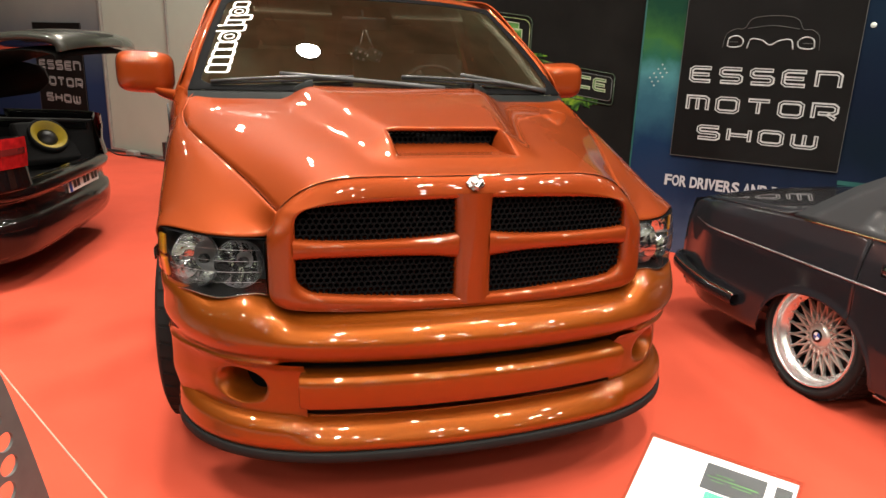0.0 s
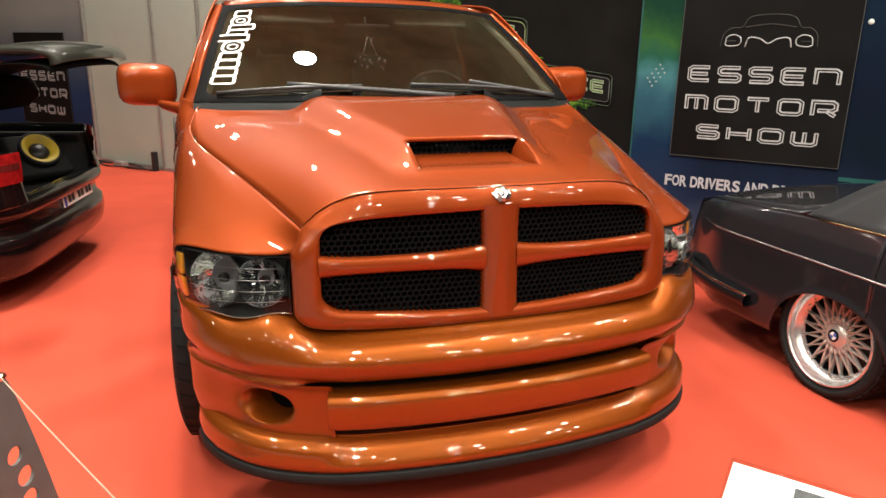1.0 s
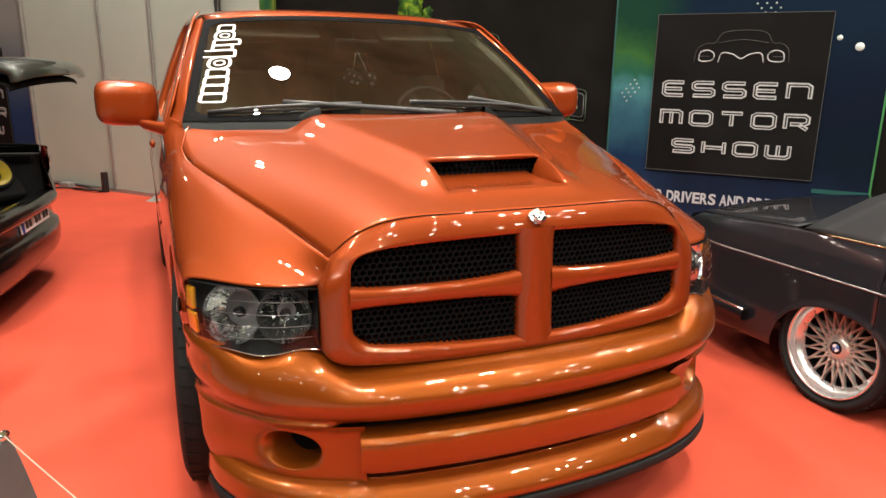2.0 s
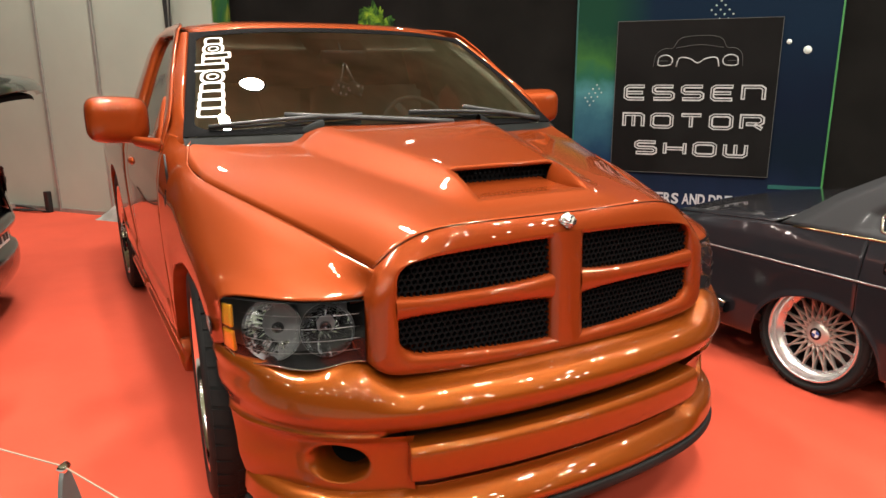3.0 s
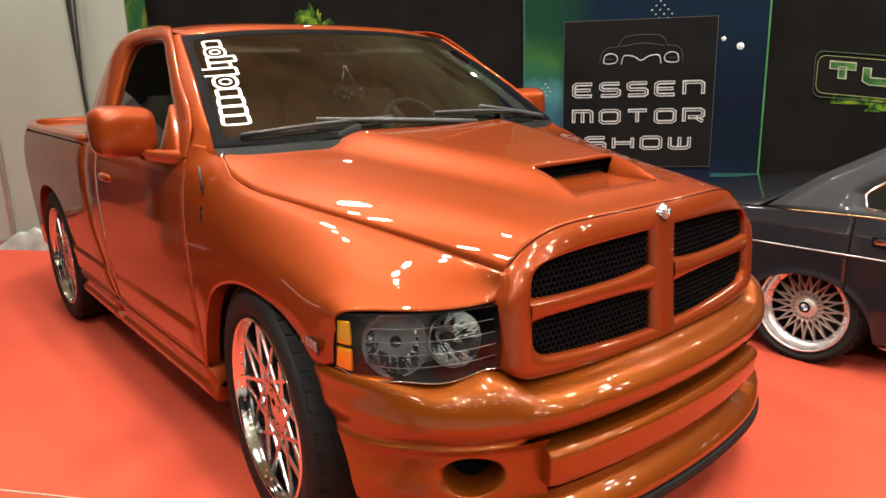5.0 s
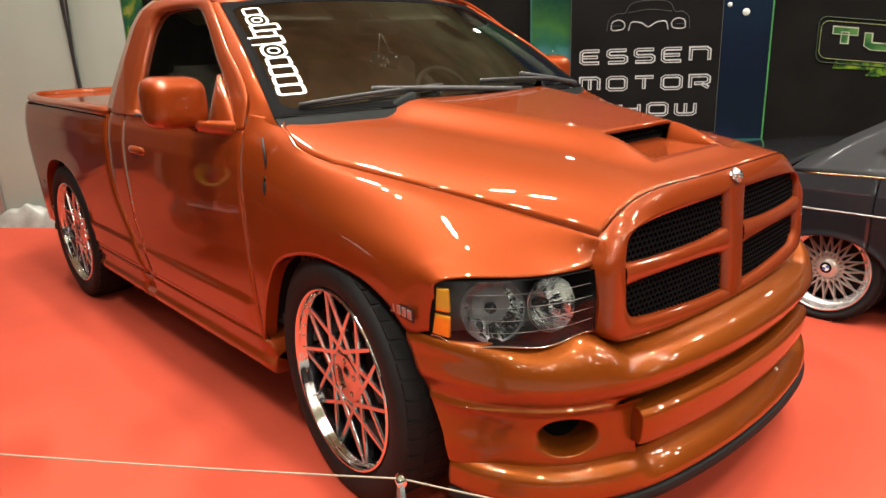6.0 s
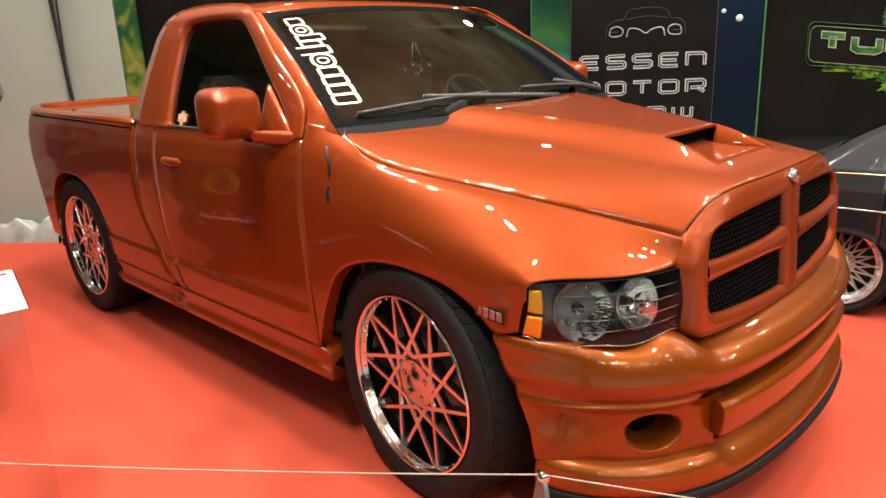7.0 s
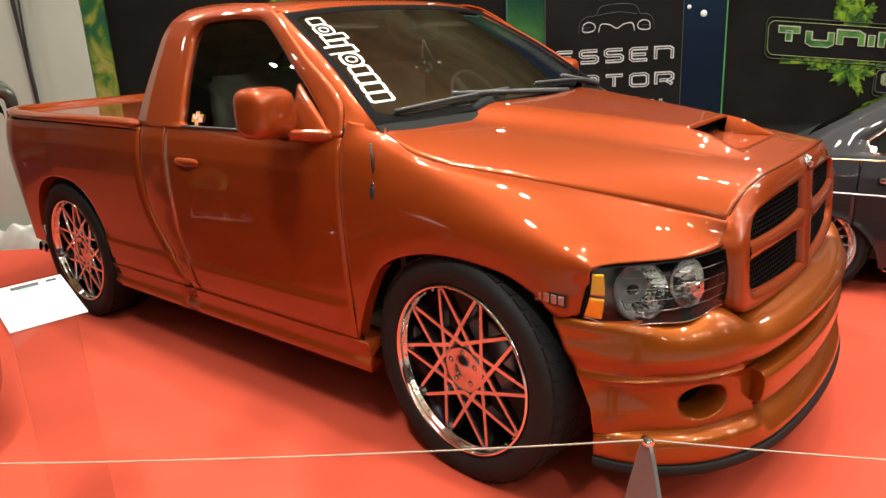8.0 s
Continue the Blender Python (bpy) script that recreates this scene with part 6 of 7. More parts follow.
# small bright sticker in the door window corner
bm = bmesh.new()
for k, (dy, dz) in enumerate(((0, 0), (0.03, 0.012), (0.055, 0), (0.028, -0.018))):
    box(bm, -0.001, 0.001, dy - 0.014, dy + 0.014, dz - 0.016, dz + 0.020)
STICKER = splash("bright_sticker_print", None, [(0.35, (0.7, 0.7, 0.68)), (0.5, (0.6, 0.1, 0.05)), (0.6, (0.6, 0.5, 0.05)), (0.7, (0.05, 0.1, 0.4))], 40, 2.0)
part("window_sticker", bm, STICKER, truck, "small colourful sticker", False, pose(-pillar_x(1.25) + 0.014, 1.365, 1.250, 0, 20, 0))


# ---- the slate saloon beside the truck; its tail looks along +y ----
saloon = tagged(new("saloon_car"), "lowered slate grey classic saloon with polished mesh wheels", "car")
SX, SW = 1.68, 1.72
S_MID = SX + SW / 2
S_HUB = (-0.653, 0.31)


def s_arch(y, c=-0.653):
    d = abs(y - c) / 0.325
    return 0.19 + (0.282 * math.sqrt(max(0.0, 1 - d**2.2)) if d < 1 else 0.0)


def s_belt(y):
    return np.interp(y, [-4.2, -2.6, -0.8, -0.3, 0.1, 0.32, 0.37], [0.74, 0.80, 0.788, 0.775, 0.745, 0.715, 0.69])


def s_inset(y):
    """How far the side draws in towards the tail and the nose."""
    return 0.11 * smooth_step(-0.05, 0.37, y) ** 2 + 0.12 * smooth_step(-3.4, -4.2, y) ** 2


def s_side(y, z):
    b = s_belt(y)
    x = np.interp(z, [0.15, 0.22, 0.36, 0.50, 0.585, 0.600, 0.615, 0.70, b], [0.035, 0.012, 0.0, 0.002, 0.0, 0.003, 0.004, 0.020, 0.050])
    flare = 0.010 * max(0.0, 1 - abs(z - s_arch(y)) / 0.03) if abs(y + 0.653) < 0.33 else 0
    return SX + x - flare + s_inset(y)


def s_tail(z):
    """How far the tail bulges back at height z."""
    return 0.055 * math.sin(math.pi * min(1.0, max(0.0, (z - 0.15) / 0.56))) ** 0.8


def s_panel(name, ys, nz, mat_, parent, low=None, label=""):
    g = np.array([[(s_side(y, z), y + s_tail(z) * smooth_step(0.12, 0.37, y), z) for z in [((low or s_arch)(y)) + (s_belt(y) - (low or s_arch)(y)) * j / nz for j in range(nz + 1)]] for y in ys])
    mirrored = g[:, ::-1].copy()
    mirrored[..., 0] = 2 * S_MID - mirrored[..., 0]
    for q in (g, mirrored):
        solid(place(name, grid_mesh(name, q, mat_), parent, None, label), 0.005, 1)


wheel_cols = -0.653 + 0.3249 * np.sin(np.linspace(-math.pi / 2, math.pi / 2, 27))
s_panel("rear_wing", np.r_[np.linspace(0.37, 0.20, 8), np.linspace(0.18, -0.32, 12), wheel_cols[::-1][1:-1][wheel_cols[::-1][1:-1] > -0.822], -0.826], 36, BODY_GREY, saloon, label="slate grey rear wing")
s_panel("rear_door", np.r_[-0.831, wheel_cols[::-1][wheel_cols[::-1] < -0.836], np.linspace(-0.99, -1.70, 12)], 36, BODY_GREY, saloon, label="slate grey rear door")
s_panel("front_door", np.linspace(-1.708, -2.60, 12), 36, BODY_GREY, saloon)
s_panel("front_wing", np.linspace(-2.608, -4.2, 18), 36, BODY_GREY, saloon, low=lambda y: 0.19 + (0.305 * math.sqrt(max(0.0, 1 - (abs(y + 3.25) / 0.33) ** 2.2)) if abs(y + 3.25) < 0.33 else 0))
# boot lid, tail panel, bonnet
rows = []
for y in np.linspace(0.37, -0.36, 16):
    e = s_side(y, s_belt(y)) + 0.002
    rows.append([(S_MID + (e - S_MID) * (1 - i / 10), y + 0.02 * (1 - abs(i / 10 - 1) ** 2) * smooth_step(0.2, 0.37, y), s_belt(y) + 0.030 * (1 - abs(1 - i / 10) ** 2.4)) for i in range(21)])
solid(place("boot_lid", grid_mesh("boot_lid", np.array(rows), BODY_GREY), saloon, None, "slate grey boot lid reflecting the poster"), 0.006, -1)
rows = []
for f in (0.0, 0.06, 0.15, 0.3, 0.5, 0.7, 0.85, 1.0):
    z = 0.70 - f * 0.48
    rows.append([(S_MID + (s_side(0.37, 0.6) - S_MID) * (1 - i / 10), 0.368 + s_tail(z) + 0.03 * (1 - abs(i / 10 - 1) ** 4), z) for i in range(21)])
place("tail_panel", grid_mesh("tail_panel", np.array(rows), BODY_GREY), saloon)
rows = []
for y in np.linspace(-2.65, -4.2, 10):
    e = s_side(y, s_belt(y)) + 0.002
    rows.append([(S_MID + (e - S_MID) * (1 - i / 10), y, s_belt(y) + 0.04 * (1 - abs(1 - i / 10) ** 2.4)) for i in range(21)])
place("bonnet", grid_mesh("bonnet", np.array(rows), BODY_GREY), saloon)
rows = [[(S_MID + (s_side(-4.2, 0.5) - S_MID) * (1 - i / 10), -4.2, z) for i in range(21)] for z in (0.76, 0.5, 0.2)]
place("nose_panel", grid_mesh("nose_panel", np.array(rows), GLOSS_BLACK), saloon)
# chrome strips
for side in (1, -1):
    def at_side(y, z, o):
        x = s_side(y, z) - o
        return (x if side > 0 else 2 * S_MID - x, y, z)
    tube("chrome_strip", [at_side(y, 0.604, 0.002) for y in np.linspace(0.34, -4.1, 40)], 0.005, STEEL, saloon, 6, "thin silver side strip")
    tube("belt_strip", [at_side(y, s_belt(y) - 0.002, 0.0) for y in np.linspace(-0.47, -2.6, 24)], 0.0055, BRASS, saloon, 6)
    tube("sill_strip", [at_side(y, 0.185, 0.004) for y in np.linspace(-1.0, -2.9, 10)], 0.007, CHROME, saloon, 6)
# rear bumper: dark bar with a chrome edge, wrapped round the tail
pts = [(SX - 0.022, -0.19, 0.300), (SX - 0.026, 0.05, 0.312), (SX + 0.012, 0.28, 0.326), (SX + 0.075, 0.42, 0.332), (SX + 0.22, 0.475, 0.334), (S_MID, 0.485, 0.354), (2 * S_MID - SX - 0.20, 0.47, 0.354), (2 * S_MID - SX - 0.04, 0.41, 0.352), (2 * S_MID - SX + 0.02, 0.28, 0.345), (2 * S_MID - SX + 0.035, 0.02, 0.31)]
line = curve_through(pts, 60)
rows = []
for i, p in enumerate(line):
    d = line[min(i + 1, 60)] - line[max(i - 1, 0)]
    n = np.array([-d[1], d[0], 0])
    n /= np.linalg.norm(n)
    if (p[:2] - np.array([S_MID, -0.4])) @ n[:2] < 0:
        n = -n
    rows.append([p + n * a + np.array([0, 0, b]) for a, b in ((-0.045, 0.026), (0.008, 0.030), (0.018, 0.022), (0.022, 0.0), (0.018, -0.020), (0.006, -0.030), (-0.045, -0.028))])
bump = place("rear_bumper", grid_mesh("rear_bumper", np.array(rows), GLOSS_BLACK), saloon, None, "dark rear bumper with a bright edge")
tube("bumper_edge", [r[1] + np.array([0, 0, 0.001]) for r in rows], 0.0075, CHROME, bump, 6)
# greenhouse
def s_top(z, y):
    return SX + 0.055 + (z - 0.79) * 0.46 + s_inset(y) * 0.3


win = [(-0.865, 0.815), (-2.40, 0.815), (-1.95, 1.145), (-1.20, 1.160), (-0.84, 0.885)]
out = [(-0.40, 0.782), (-2.66, 0.790), (-2.02, 1.205), (-1.10, 1.225), (-0.62, 0.95)]
a, b = [], []
for i in range(5):
    for q in range(12):
        f = q / 12
        a.append(np.array(win[i]) * (1 - f) + np.array(win[(i + 1) % 5]) * f)
        b.append(np.array(out[i]) * (1 - f) + np.array(out[(i + 1) % 5]) * f)
a, b = np.array(a), np.array(b)
for _ in range(2):
    a[:] = 0.25 * np.roll(a, 1, 0) + 0.5 * a + 0.25 * np.roll(a, -1, 0)
ring = []
for f, o in ((0.0, 0.02), (0.0, 0.0), (0.3, -0.004), (0.7, -0.004), (1.0, 0.0)):
    ring.append([(s_top(z, y) + o, y, z) for y, z in a * (1 - f) + b * f])
ring = np.array(ring)
pane_g = np.array([[(s_top(z, y) + 0.012, y, z) for y, z in a.mean(0) + (a - a.mean(0)) * f] for f in (1.0, 0.5, 0.01)])
for side in (1, -1):
    q, w, e = ring.copy(), pane_g.copy(), ring[1].copy()
    if side < 0:
        for arr in (q, w, e):
            arr[..., 0] = 2 * S_MID - arr[..., 0]
    solid(place("cabin_side", grid_mesh("cabin_side", q, PILLAR_GREY, close=True), saloon, None, "slate grey rear pillar and window frame"), 0.006, 0)
    place("side_window", grid_mesh("side_window", w, SALOON_GLASS, close=True), saloon, None, "green tinted side window").visible_shadow = False
    tube("window_chrome", [p for p in e] + [e[0]], 0.008, CHROME, saloon, 6, "chrome window surround")
rows = []
for f in np.linspace(0, 1, 8):
    y0, z0 = -2.02 + 0.92 * f, 1.205 + 0.02 * f + 0.02 * math.sin(math.pi * f)
    e = s_top(1.205 + 0.02 * f, y0)
    rows.append([(S_MID + (e - S_MID) * (1 - i / 10), y0, z0 + 0.03 * (1 - abs(1 - i / 10) ** 2)) for i in range(21)])
place("saloon_roof", grid_mesh("saloon_roof", np.array(rows), BODY_GREY), saloon)
rear_rows, front_rows = [], []
for f in np.linspace(0, 1, 7):
    y0, z0 = -1.10 + 0.70 * f, 1.225 - 0.443 * f
    e = s_top(z0, y0)
    rear_rows.append([(S_MID + (e - S_MID) * (1 - i / 10), y0 + 0.06 * (1 - abs(1 - i / 10) ** 2) * f, z0 + 0.03 * (1 - abs(1 - i / 10) ** 2)) for i in range(21)])
    y1 = -2.02 - 0.64 * f
    e = s_top(z0, y1)
    front_rows.append([(S_MID + (e - S_MID) * (1 - i / 10), y1, z0 + 0.03 * (1 - abs(1 - i / 10) ** 2)) for i in range(21)])
rear_rows, front_rows = np.array(rear_rows), np.array(front_rows)
place("rear_pillar", grid_mesh("rear_pillar", rear_rows, PILLAR_GREY, lambda j, i: 3 <= i < 17 and 0 < j < 5), saloon)
place("rear_screen", grid_mesh("rear_screen", rear_rows[1:6, 3:18], SALOON_GLASS), saloon, None, "tinted rear screen").visible_shadow = False
place("front_screen", grid_mesh("front_screen", front_rows, SALOON_GLASS), saloon).visible_shadow = False
# door handle, cabin inside, wheels
hy = -1.02
bm = bmesh.new()
box(bm, -0.012, 0.012, -0.085, 0.085, -0.014, 0.014)
bmesh.ops.bevel(bm, geom=bm.edges[:], offset=0.006, segments=2, affect="EDGES")
part("saloon_handle", bm, CHROME, saloon, "chrome door handle", True, pose(s_side(hy, 0.685) - 0.012, hy, 0.688))
box_part("handle_well", (-0.004, 0.004, -0.10, 0.10, -0.026, 0.026), GLOSS_BLACK, saloon, bevel=0.003, m=pose(s_side(hy, 0.685) - 0.001, hy, 0.682))
for x in (S_MID - 0.36, S_MID + 0.36):
    bm = bmesh.new()
    box(bm, x - 0.27, x + 0.27, -1.30, -1.12, 0.45, 0.95)
    box(bm, x - 0.25, x + 0.25, -2.25, -2.10, 0.45, 0.98)
    bmesh.ops.bevel(bm, geom=bm.edges[:], offset=0.04, segments=3, affect="EDGES")
    part("saloon_seat", bm, CREAM, saloon, "cream leather seat")
box_part("saloon_floor", (SX + 0.30, SX + SW - 0.30, -4.1, 0.3, 0.16, 0.2), BLACK, saloon, bevel=0)
box_part("saloon_shelf", (SX + 0.12, SX + SW - 0.12, -1.05, -0.45, 0.70, 0.74), BLACK, saloon, bevel=0)
box_part("arch_filler", (SX + 0.24, SX + SW - 0.24, -1.0, -0.3, 0.2, 0.62), BLACK, saloon, bevel=0)


def mesh_wheel(parent):
    """Polished deep lip, cross-spoke centre, bolts; the face looks along -x."""
    wheel = tagged(new("saloon_wheel"), "polished deep-dish wheel with cross-spokes and a low tyre")
    wheel.parent = parent
    R = 0.226
    tyre(wheel, 0.282, R, 0.22, 40)
    turned("wheel_lip", [(R + 0.002, 0.02), (R + 0.002, 0.0), (R - 0.004, -0.006), (R - 0.010, -0.003), (R - 0.014, 0.012), (R - 0.022, 0.052), (R - 0.048, 0.060)], MACHINED, wheel, 64, None, "polished wheel lip")
    turned("inner_barrel", [(R - 0.046, 0.061), (R - 0.05, 0.20)], GLOSS_BLACK, wheel, 40)
    turned("wheel_back", [(0.0, 0.15), (R - 0.045, 0.15)], BLACK, wheel, 32)
    bm = bmesh.new()
    n, r0, r1 = 20, 0.050, R - 0.050
    at = lambda ang, rad: (rad * math.cos(ang), rad * math.sin(ang))
    for k in range(n):
        ang = math.tau * k / n
        for s in (-1, 1):
            spoke(bm, at(ang, r0), at(ang + s * math.tau / n * 1.55, r1 + 0.004), 0.0115, 0.0075, 0.050, 0.02)
    part("cross_spokes", bm, WARM_SILVER, wheel, "satin cross-spokes", smooth=False)
    turned("centre_disc", [(0.0, 0.034), (0.030, 0.034), (0.040, 0.040), (0.044, 0.041), (0.048, 0.046), (0.056, 0.050), (0.058, 0.065)], WARM_SILVER, wheel, 40)
    turned("cap_ring", [(0.018, 0.0325), (0.028, 0.0325), (0.030, 0.035)], GLOSS_BLACK, wheel, 28)
    turned("cap_disc", [(0.0, 0.0322), (0.018, 0.0322), (0.0185, 0.034)], CAP_BLUE, wheel, 28, None, "small blue and white centre cap")
    bm = bmesh.new()
    for q in (0, 2):
        c = bm.verts.new((0.0318, 0, 0))
        arc = [bm.verts.new((0.0318, 0.0175 * math.cos(radians(90 * q + 9 * j)), 0.0175 * math.sin(radians(90 * q + 9 * j)))) for j in range(11)]
        for j in range(10):
            bm.faces.new((c, arc[j], arc[j + 1]))
    part("cap_quarters", bm, WHITE, wheel, smooth=False)
    for k in range(30):
        ang = math.tau * (k + 0.5) / 30
        turned("lip_bolt", [(0.0, 0.050), (0.0035, 0.051), (0.0045, 0.056), (0.0045, 0.062)], CHROME, wheel, 6, pose(0, (R - 0.034) * math.cos(ang), (R - 0.034) * math.sin(ang)))
    return wheel


mw = mesh_wheel(saloon)
mw.matrix_basis = pose(SX + 0.040, S_HUB[0] + 0.024, 0.283, 8, 3)
copy_thing(mw, pose(SX + 0.040, -3.25, 0.283, 30, 3))
copy_thing(mw, pose(2 * S_MID - SX - 0.040, S_HUB[0], 0.283, 8, 0, 180))
copy_thing(mw, pose(2 * S_MID - SX - 0.040, -3.25, 0.283, 30, 0, 180))

# ---- the black car with its boot open; built with its tail along -y, then turned ----
coupe = tagged(new("black_car"), "black car with its boot lid raised and speakers in the boot", "car")
coupe.matrix_basis = pose(-1.765, 2.25, 0, 0, 0, 79.6)
rear = [
    [(-0.90, 0.75, 0.905), (-0.895, 0.35, 0.905), (-0.84, 0.10, 0.905), (-0.70, 0.03, 0.90), (-0.585, 0.0, 0.89)],
    [(-0.93, 0.75, 0.72), (-0.92, 0.34, 0.72), (-0.865, 0.07, 0.71), (-0.72, -0.01, 0.70), (-0.590, -0.035, 0.70)],
    [(-0.94, 0.75, 0.60), (-0.93, 0.32, 0.60), (-0.875, 0.05, 0.60), (-0.73, -0.03, 0.60), (-0.595, -0.055, 0.60)],
]
corner = surface(rear, 24, 12)
for grid in (corner, flip(corner)):
    solid(place("rear_corner", grid_mesh("rear_corner", grid, BODY_BLACK), coupe), 0.006, -1)
prof = [(-0.02, 0.625), (0.03, 0.615), (0.052, 0.585), (0.045, 0.545), (0.010, 0.535), (0.015, 0.44), (0.045, 0.41), (0.050, 0.33), (0.035, 0.25), (-0.01, 0.19), (-0.06, 0.175)]
plan = curve_through([(-0.91, 0.74), (-0.89, 0.37), (-0.82, 0.13), (-0.67, 0.005), (-0.40, -0.035), (0, -0.042), (0.40, -0.035), (0.67, 0.005), (0.82, 0.13), (0.89, 0.37), (0.91, 0.74)], 60)
d = np.gradient(plan, axis=0)
pn = np.stack([d[:, 1], -d[:, 0]], 1) / np.linalg.norm(d, axis=1)[:, None]
g = np.array([[(*(plan[i] + o * pn[i]), z) for o, z in curve_through(prof, 24)] for i in range(61)])
solid(place("bumper_cover", grid_mesh("bumper_cover", g, BODY_BLACK), coupe, None, "glossy black rear bumper"), 0.006, 1)
# tail lamps
for sx in (-1, 1):
    lamp = tagged(new("tail_lamp"), "red tail lamp with a dark band")
    lamp.parent = coupe
    lamp.matrix_basis = Matrix.Identity(4)
    rows = []
    for z in (0.895, 0.86, 0.82, 0.77, 0.725):
        rows.append([(sx * x, y - 0.012 - 0.004 * math.sin((z - 0.725) * 18), z) for x, y in ((0.60, -0.036), (0.65, -0.028), (0.72, -0.006), (0.80, 0.025), (0.865, 0.085), (0.90, 0.17))])
    g = surface(rows, 20, 10)
    if sx > 0:
        g = g[:, ::-1]
    place("lamp_glass", grid_mesh("lamp_glass", g, TAIL_RED), lamp)
    place("lamp_band", grid_mesh("lamp_band", g[4:7, 2:-1] + np.array([0, -0.003, 0]), TAIL_DARK), lamp)
# number plate: plain bars in place of its signs
plate = box_part("number_plate", (-0.26, 0.26, -0.006, 0.006, -0.055, 0.055), WHITE, coupe, "white number plate with plain bars", 0.003, pose(0.14, -0.063, 0.52, -6))
box_part("plate_band", (-0.258, -0.222, -0.0085, -0.006, -0.052, 0.052), PLATE_BLUE, plate, bevel=0)
for x0, x1 in ((-0.19, -0.145), (-0.13, -0.085), (-0.02, 0.025), (0.04, 0.085), (0.13, 0.175), (0.19, 0.235)):
    box_part("plate_bar", (x0, x1, -0.0085, -0.006, -0.036, 0.036), BLACK, plate, bevel=0)
# boot: sill, walls, floor and lining
LINING = plain("black_boot_carpet", (0.014, 0.014, 0.015), 0.9, bump=0.5, bump_scale=250)
box_part("boot_floor", (-0.66, 0.66, 0.0, 0.95, 0.46, 0.50), LINING, coupe)
box_part("boot_sill", (-0.60, 0.60, -0.045, 0.02, 0.56, 0.625), BODY_BLACK, coupe, "", 0.012)
for sx in (-1, 1):
    box_part("boot_side", (sx * 0.68 - 0.03, sx * 0.68 + 0.03, 0.02, 0.95, 0.48, 0.86), LINING, coupe)
    box_part("boot_gutter", (sx * 0.655 - 0.02, sx * 0.655 + 0.02, 0.06, 0.80, 0.795, 0.845), GLOSS_BLACK, coupe, "", 0.008)
box_part("boot_front", (-0.70, 0.70, 0.93, 0.96, 0.48, 0.95), LINING, coupe)
box_part("parcel_panel", (-0.58, 0.20, 0.55, 0.60, 0.86, 0.91), TRIM, coupe, "grey panel under the lid", 0.012)
# loudspeaker: yellow cone with a dark centre, in a black enclosure
speaker = tagged(new("subwoofer"), "black speaker enclosure with a yellow cone in the boot", "speaker")
ahead = Vector((0.75, -1.0, 1.15)).normalized()
across = ahead.cross(Vector((0, 0, 1))).normalized()
above = across.cross(ahead)
sp = Matrix(((-ahead.x, across.x, above.x, -1.949), (-ahead.y, across.y, above.y, 2.808), (-ahead.z, across.z, above.z, 0.760), (0, 0, 0, 1)))
speaker.matrix_basis = sp
turned("surround", [(0.140, 0.02), (0.142, -0.004), (0.133, -0.012), (0.121, -0.008)], TRIM, speaker, 40, None, "grey rubber surround")
turned("cone", [(0.122, -0.008), (0.108, -0.010), (0.072, 0.032), (0.068, 0.033)], YELLOW, speaker, 40, None, "yellow speaker cone")
turned("dust_cap", [(0.069, 0.031), (0.06, 0.018), (0.035, 0.006), (0.0, 0.002)], BLACK, speaker, 32)
box_part("enclosure", (0.052, 0.13, -0.19, 0.19, -0.17, 0.17), LINING, speaker, "", 0.02)
# raised lid: outer skin, inner frame, rear lip
lid_rows = []
for f, y, z in ((0, 0.78, 1.12), (0.3, 0.50, 1.30), (0.6, 0.20, 1.400), (0.85, -0.13, 1.452), (0.97, -0.315, 1.438), (1.0, -0.340, 1.392)):
    lid_rows.append([(0.64 * (i / 10 - 1), y + 0.05 * abs(i / 10 - 1) ** 2.5, z - 0.03 * abs(i / 10 - 1) ** 3) for i in range(21)])
lid_g = surface(lid_rows, 20, 24)
lid = place("boot_lid_raised", grid_mesh("boot_lid_raised", lid_g, LID_PAINT), coupe, None, "raised black boot lid")
solid(lid, 0.042, -1)
inner = lid_g[:24] * np.array([0.985, 1, 1]) + np.array([0, 0.012, -0.052])
place("lid_frame", grid_mesh("lid_frame", inner, LID_INNER), lid, None, "dull metal inside of the lid")
for sx in (-1, 1):
    tube("lid_arm", [(sx * 0.52, 0.80, 0.84), (sx * 0.52, 0.74, 0.98), (sx * 0.50, 0.62, 1.12)], 0.014, BLACK, coupe, 8)
tube("lid_handle", [(-0.15, -0.15, 1.365), (0.15, -0.15, 1.365)], 0.010, CHROME, lid, 6)
# hinge plates between the boot and the lid
for sx in (-1, 1):
    bm = bmesh.new()
    ring = [bm.verts.new((sx * 0.58, y, z)) for y, z in ((0.98, 0.88), (0.72, 0.99), (0.36, 1.05), (0.27, 1.13), (0.30, 1.24), (0.46, 1.27), (0.82, 1.08))]
    solid_face = bm.faces.new(ring)
    out = bmesh.ops.extrude_face_region(bm, geom=[solid_face])["geom"]
    for v in out:
        if isinstance(v, bmesh.types.BMVert):
            v.co.x += sx * 0.05
    bmesh.ops.recalc_face_normals(bm, faces=bm.faces[:])
    bmesh.ops.bevel(bm, geom=bm.edges[:], offset=0.012, segments=2, affect="EDGES")
    part("lid_hinge", bm, LINING, coupe, "black hinge cover")
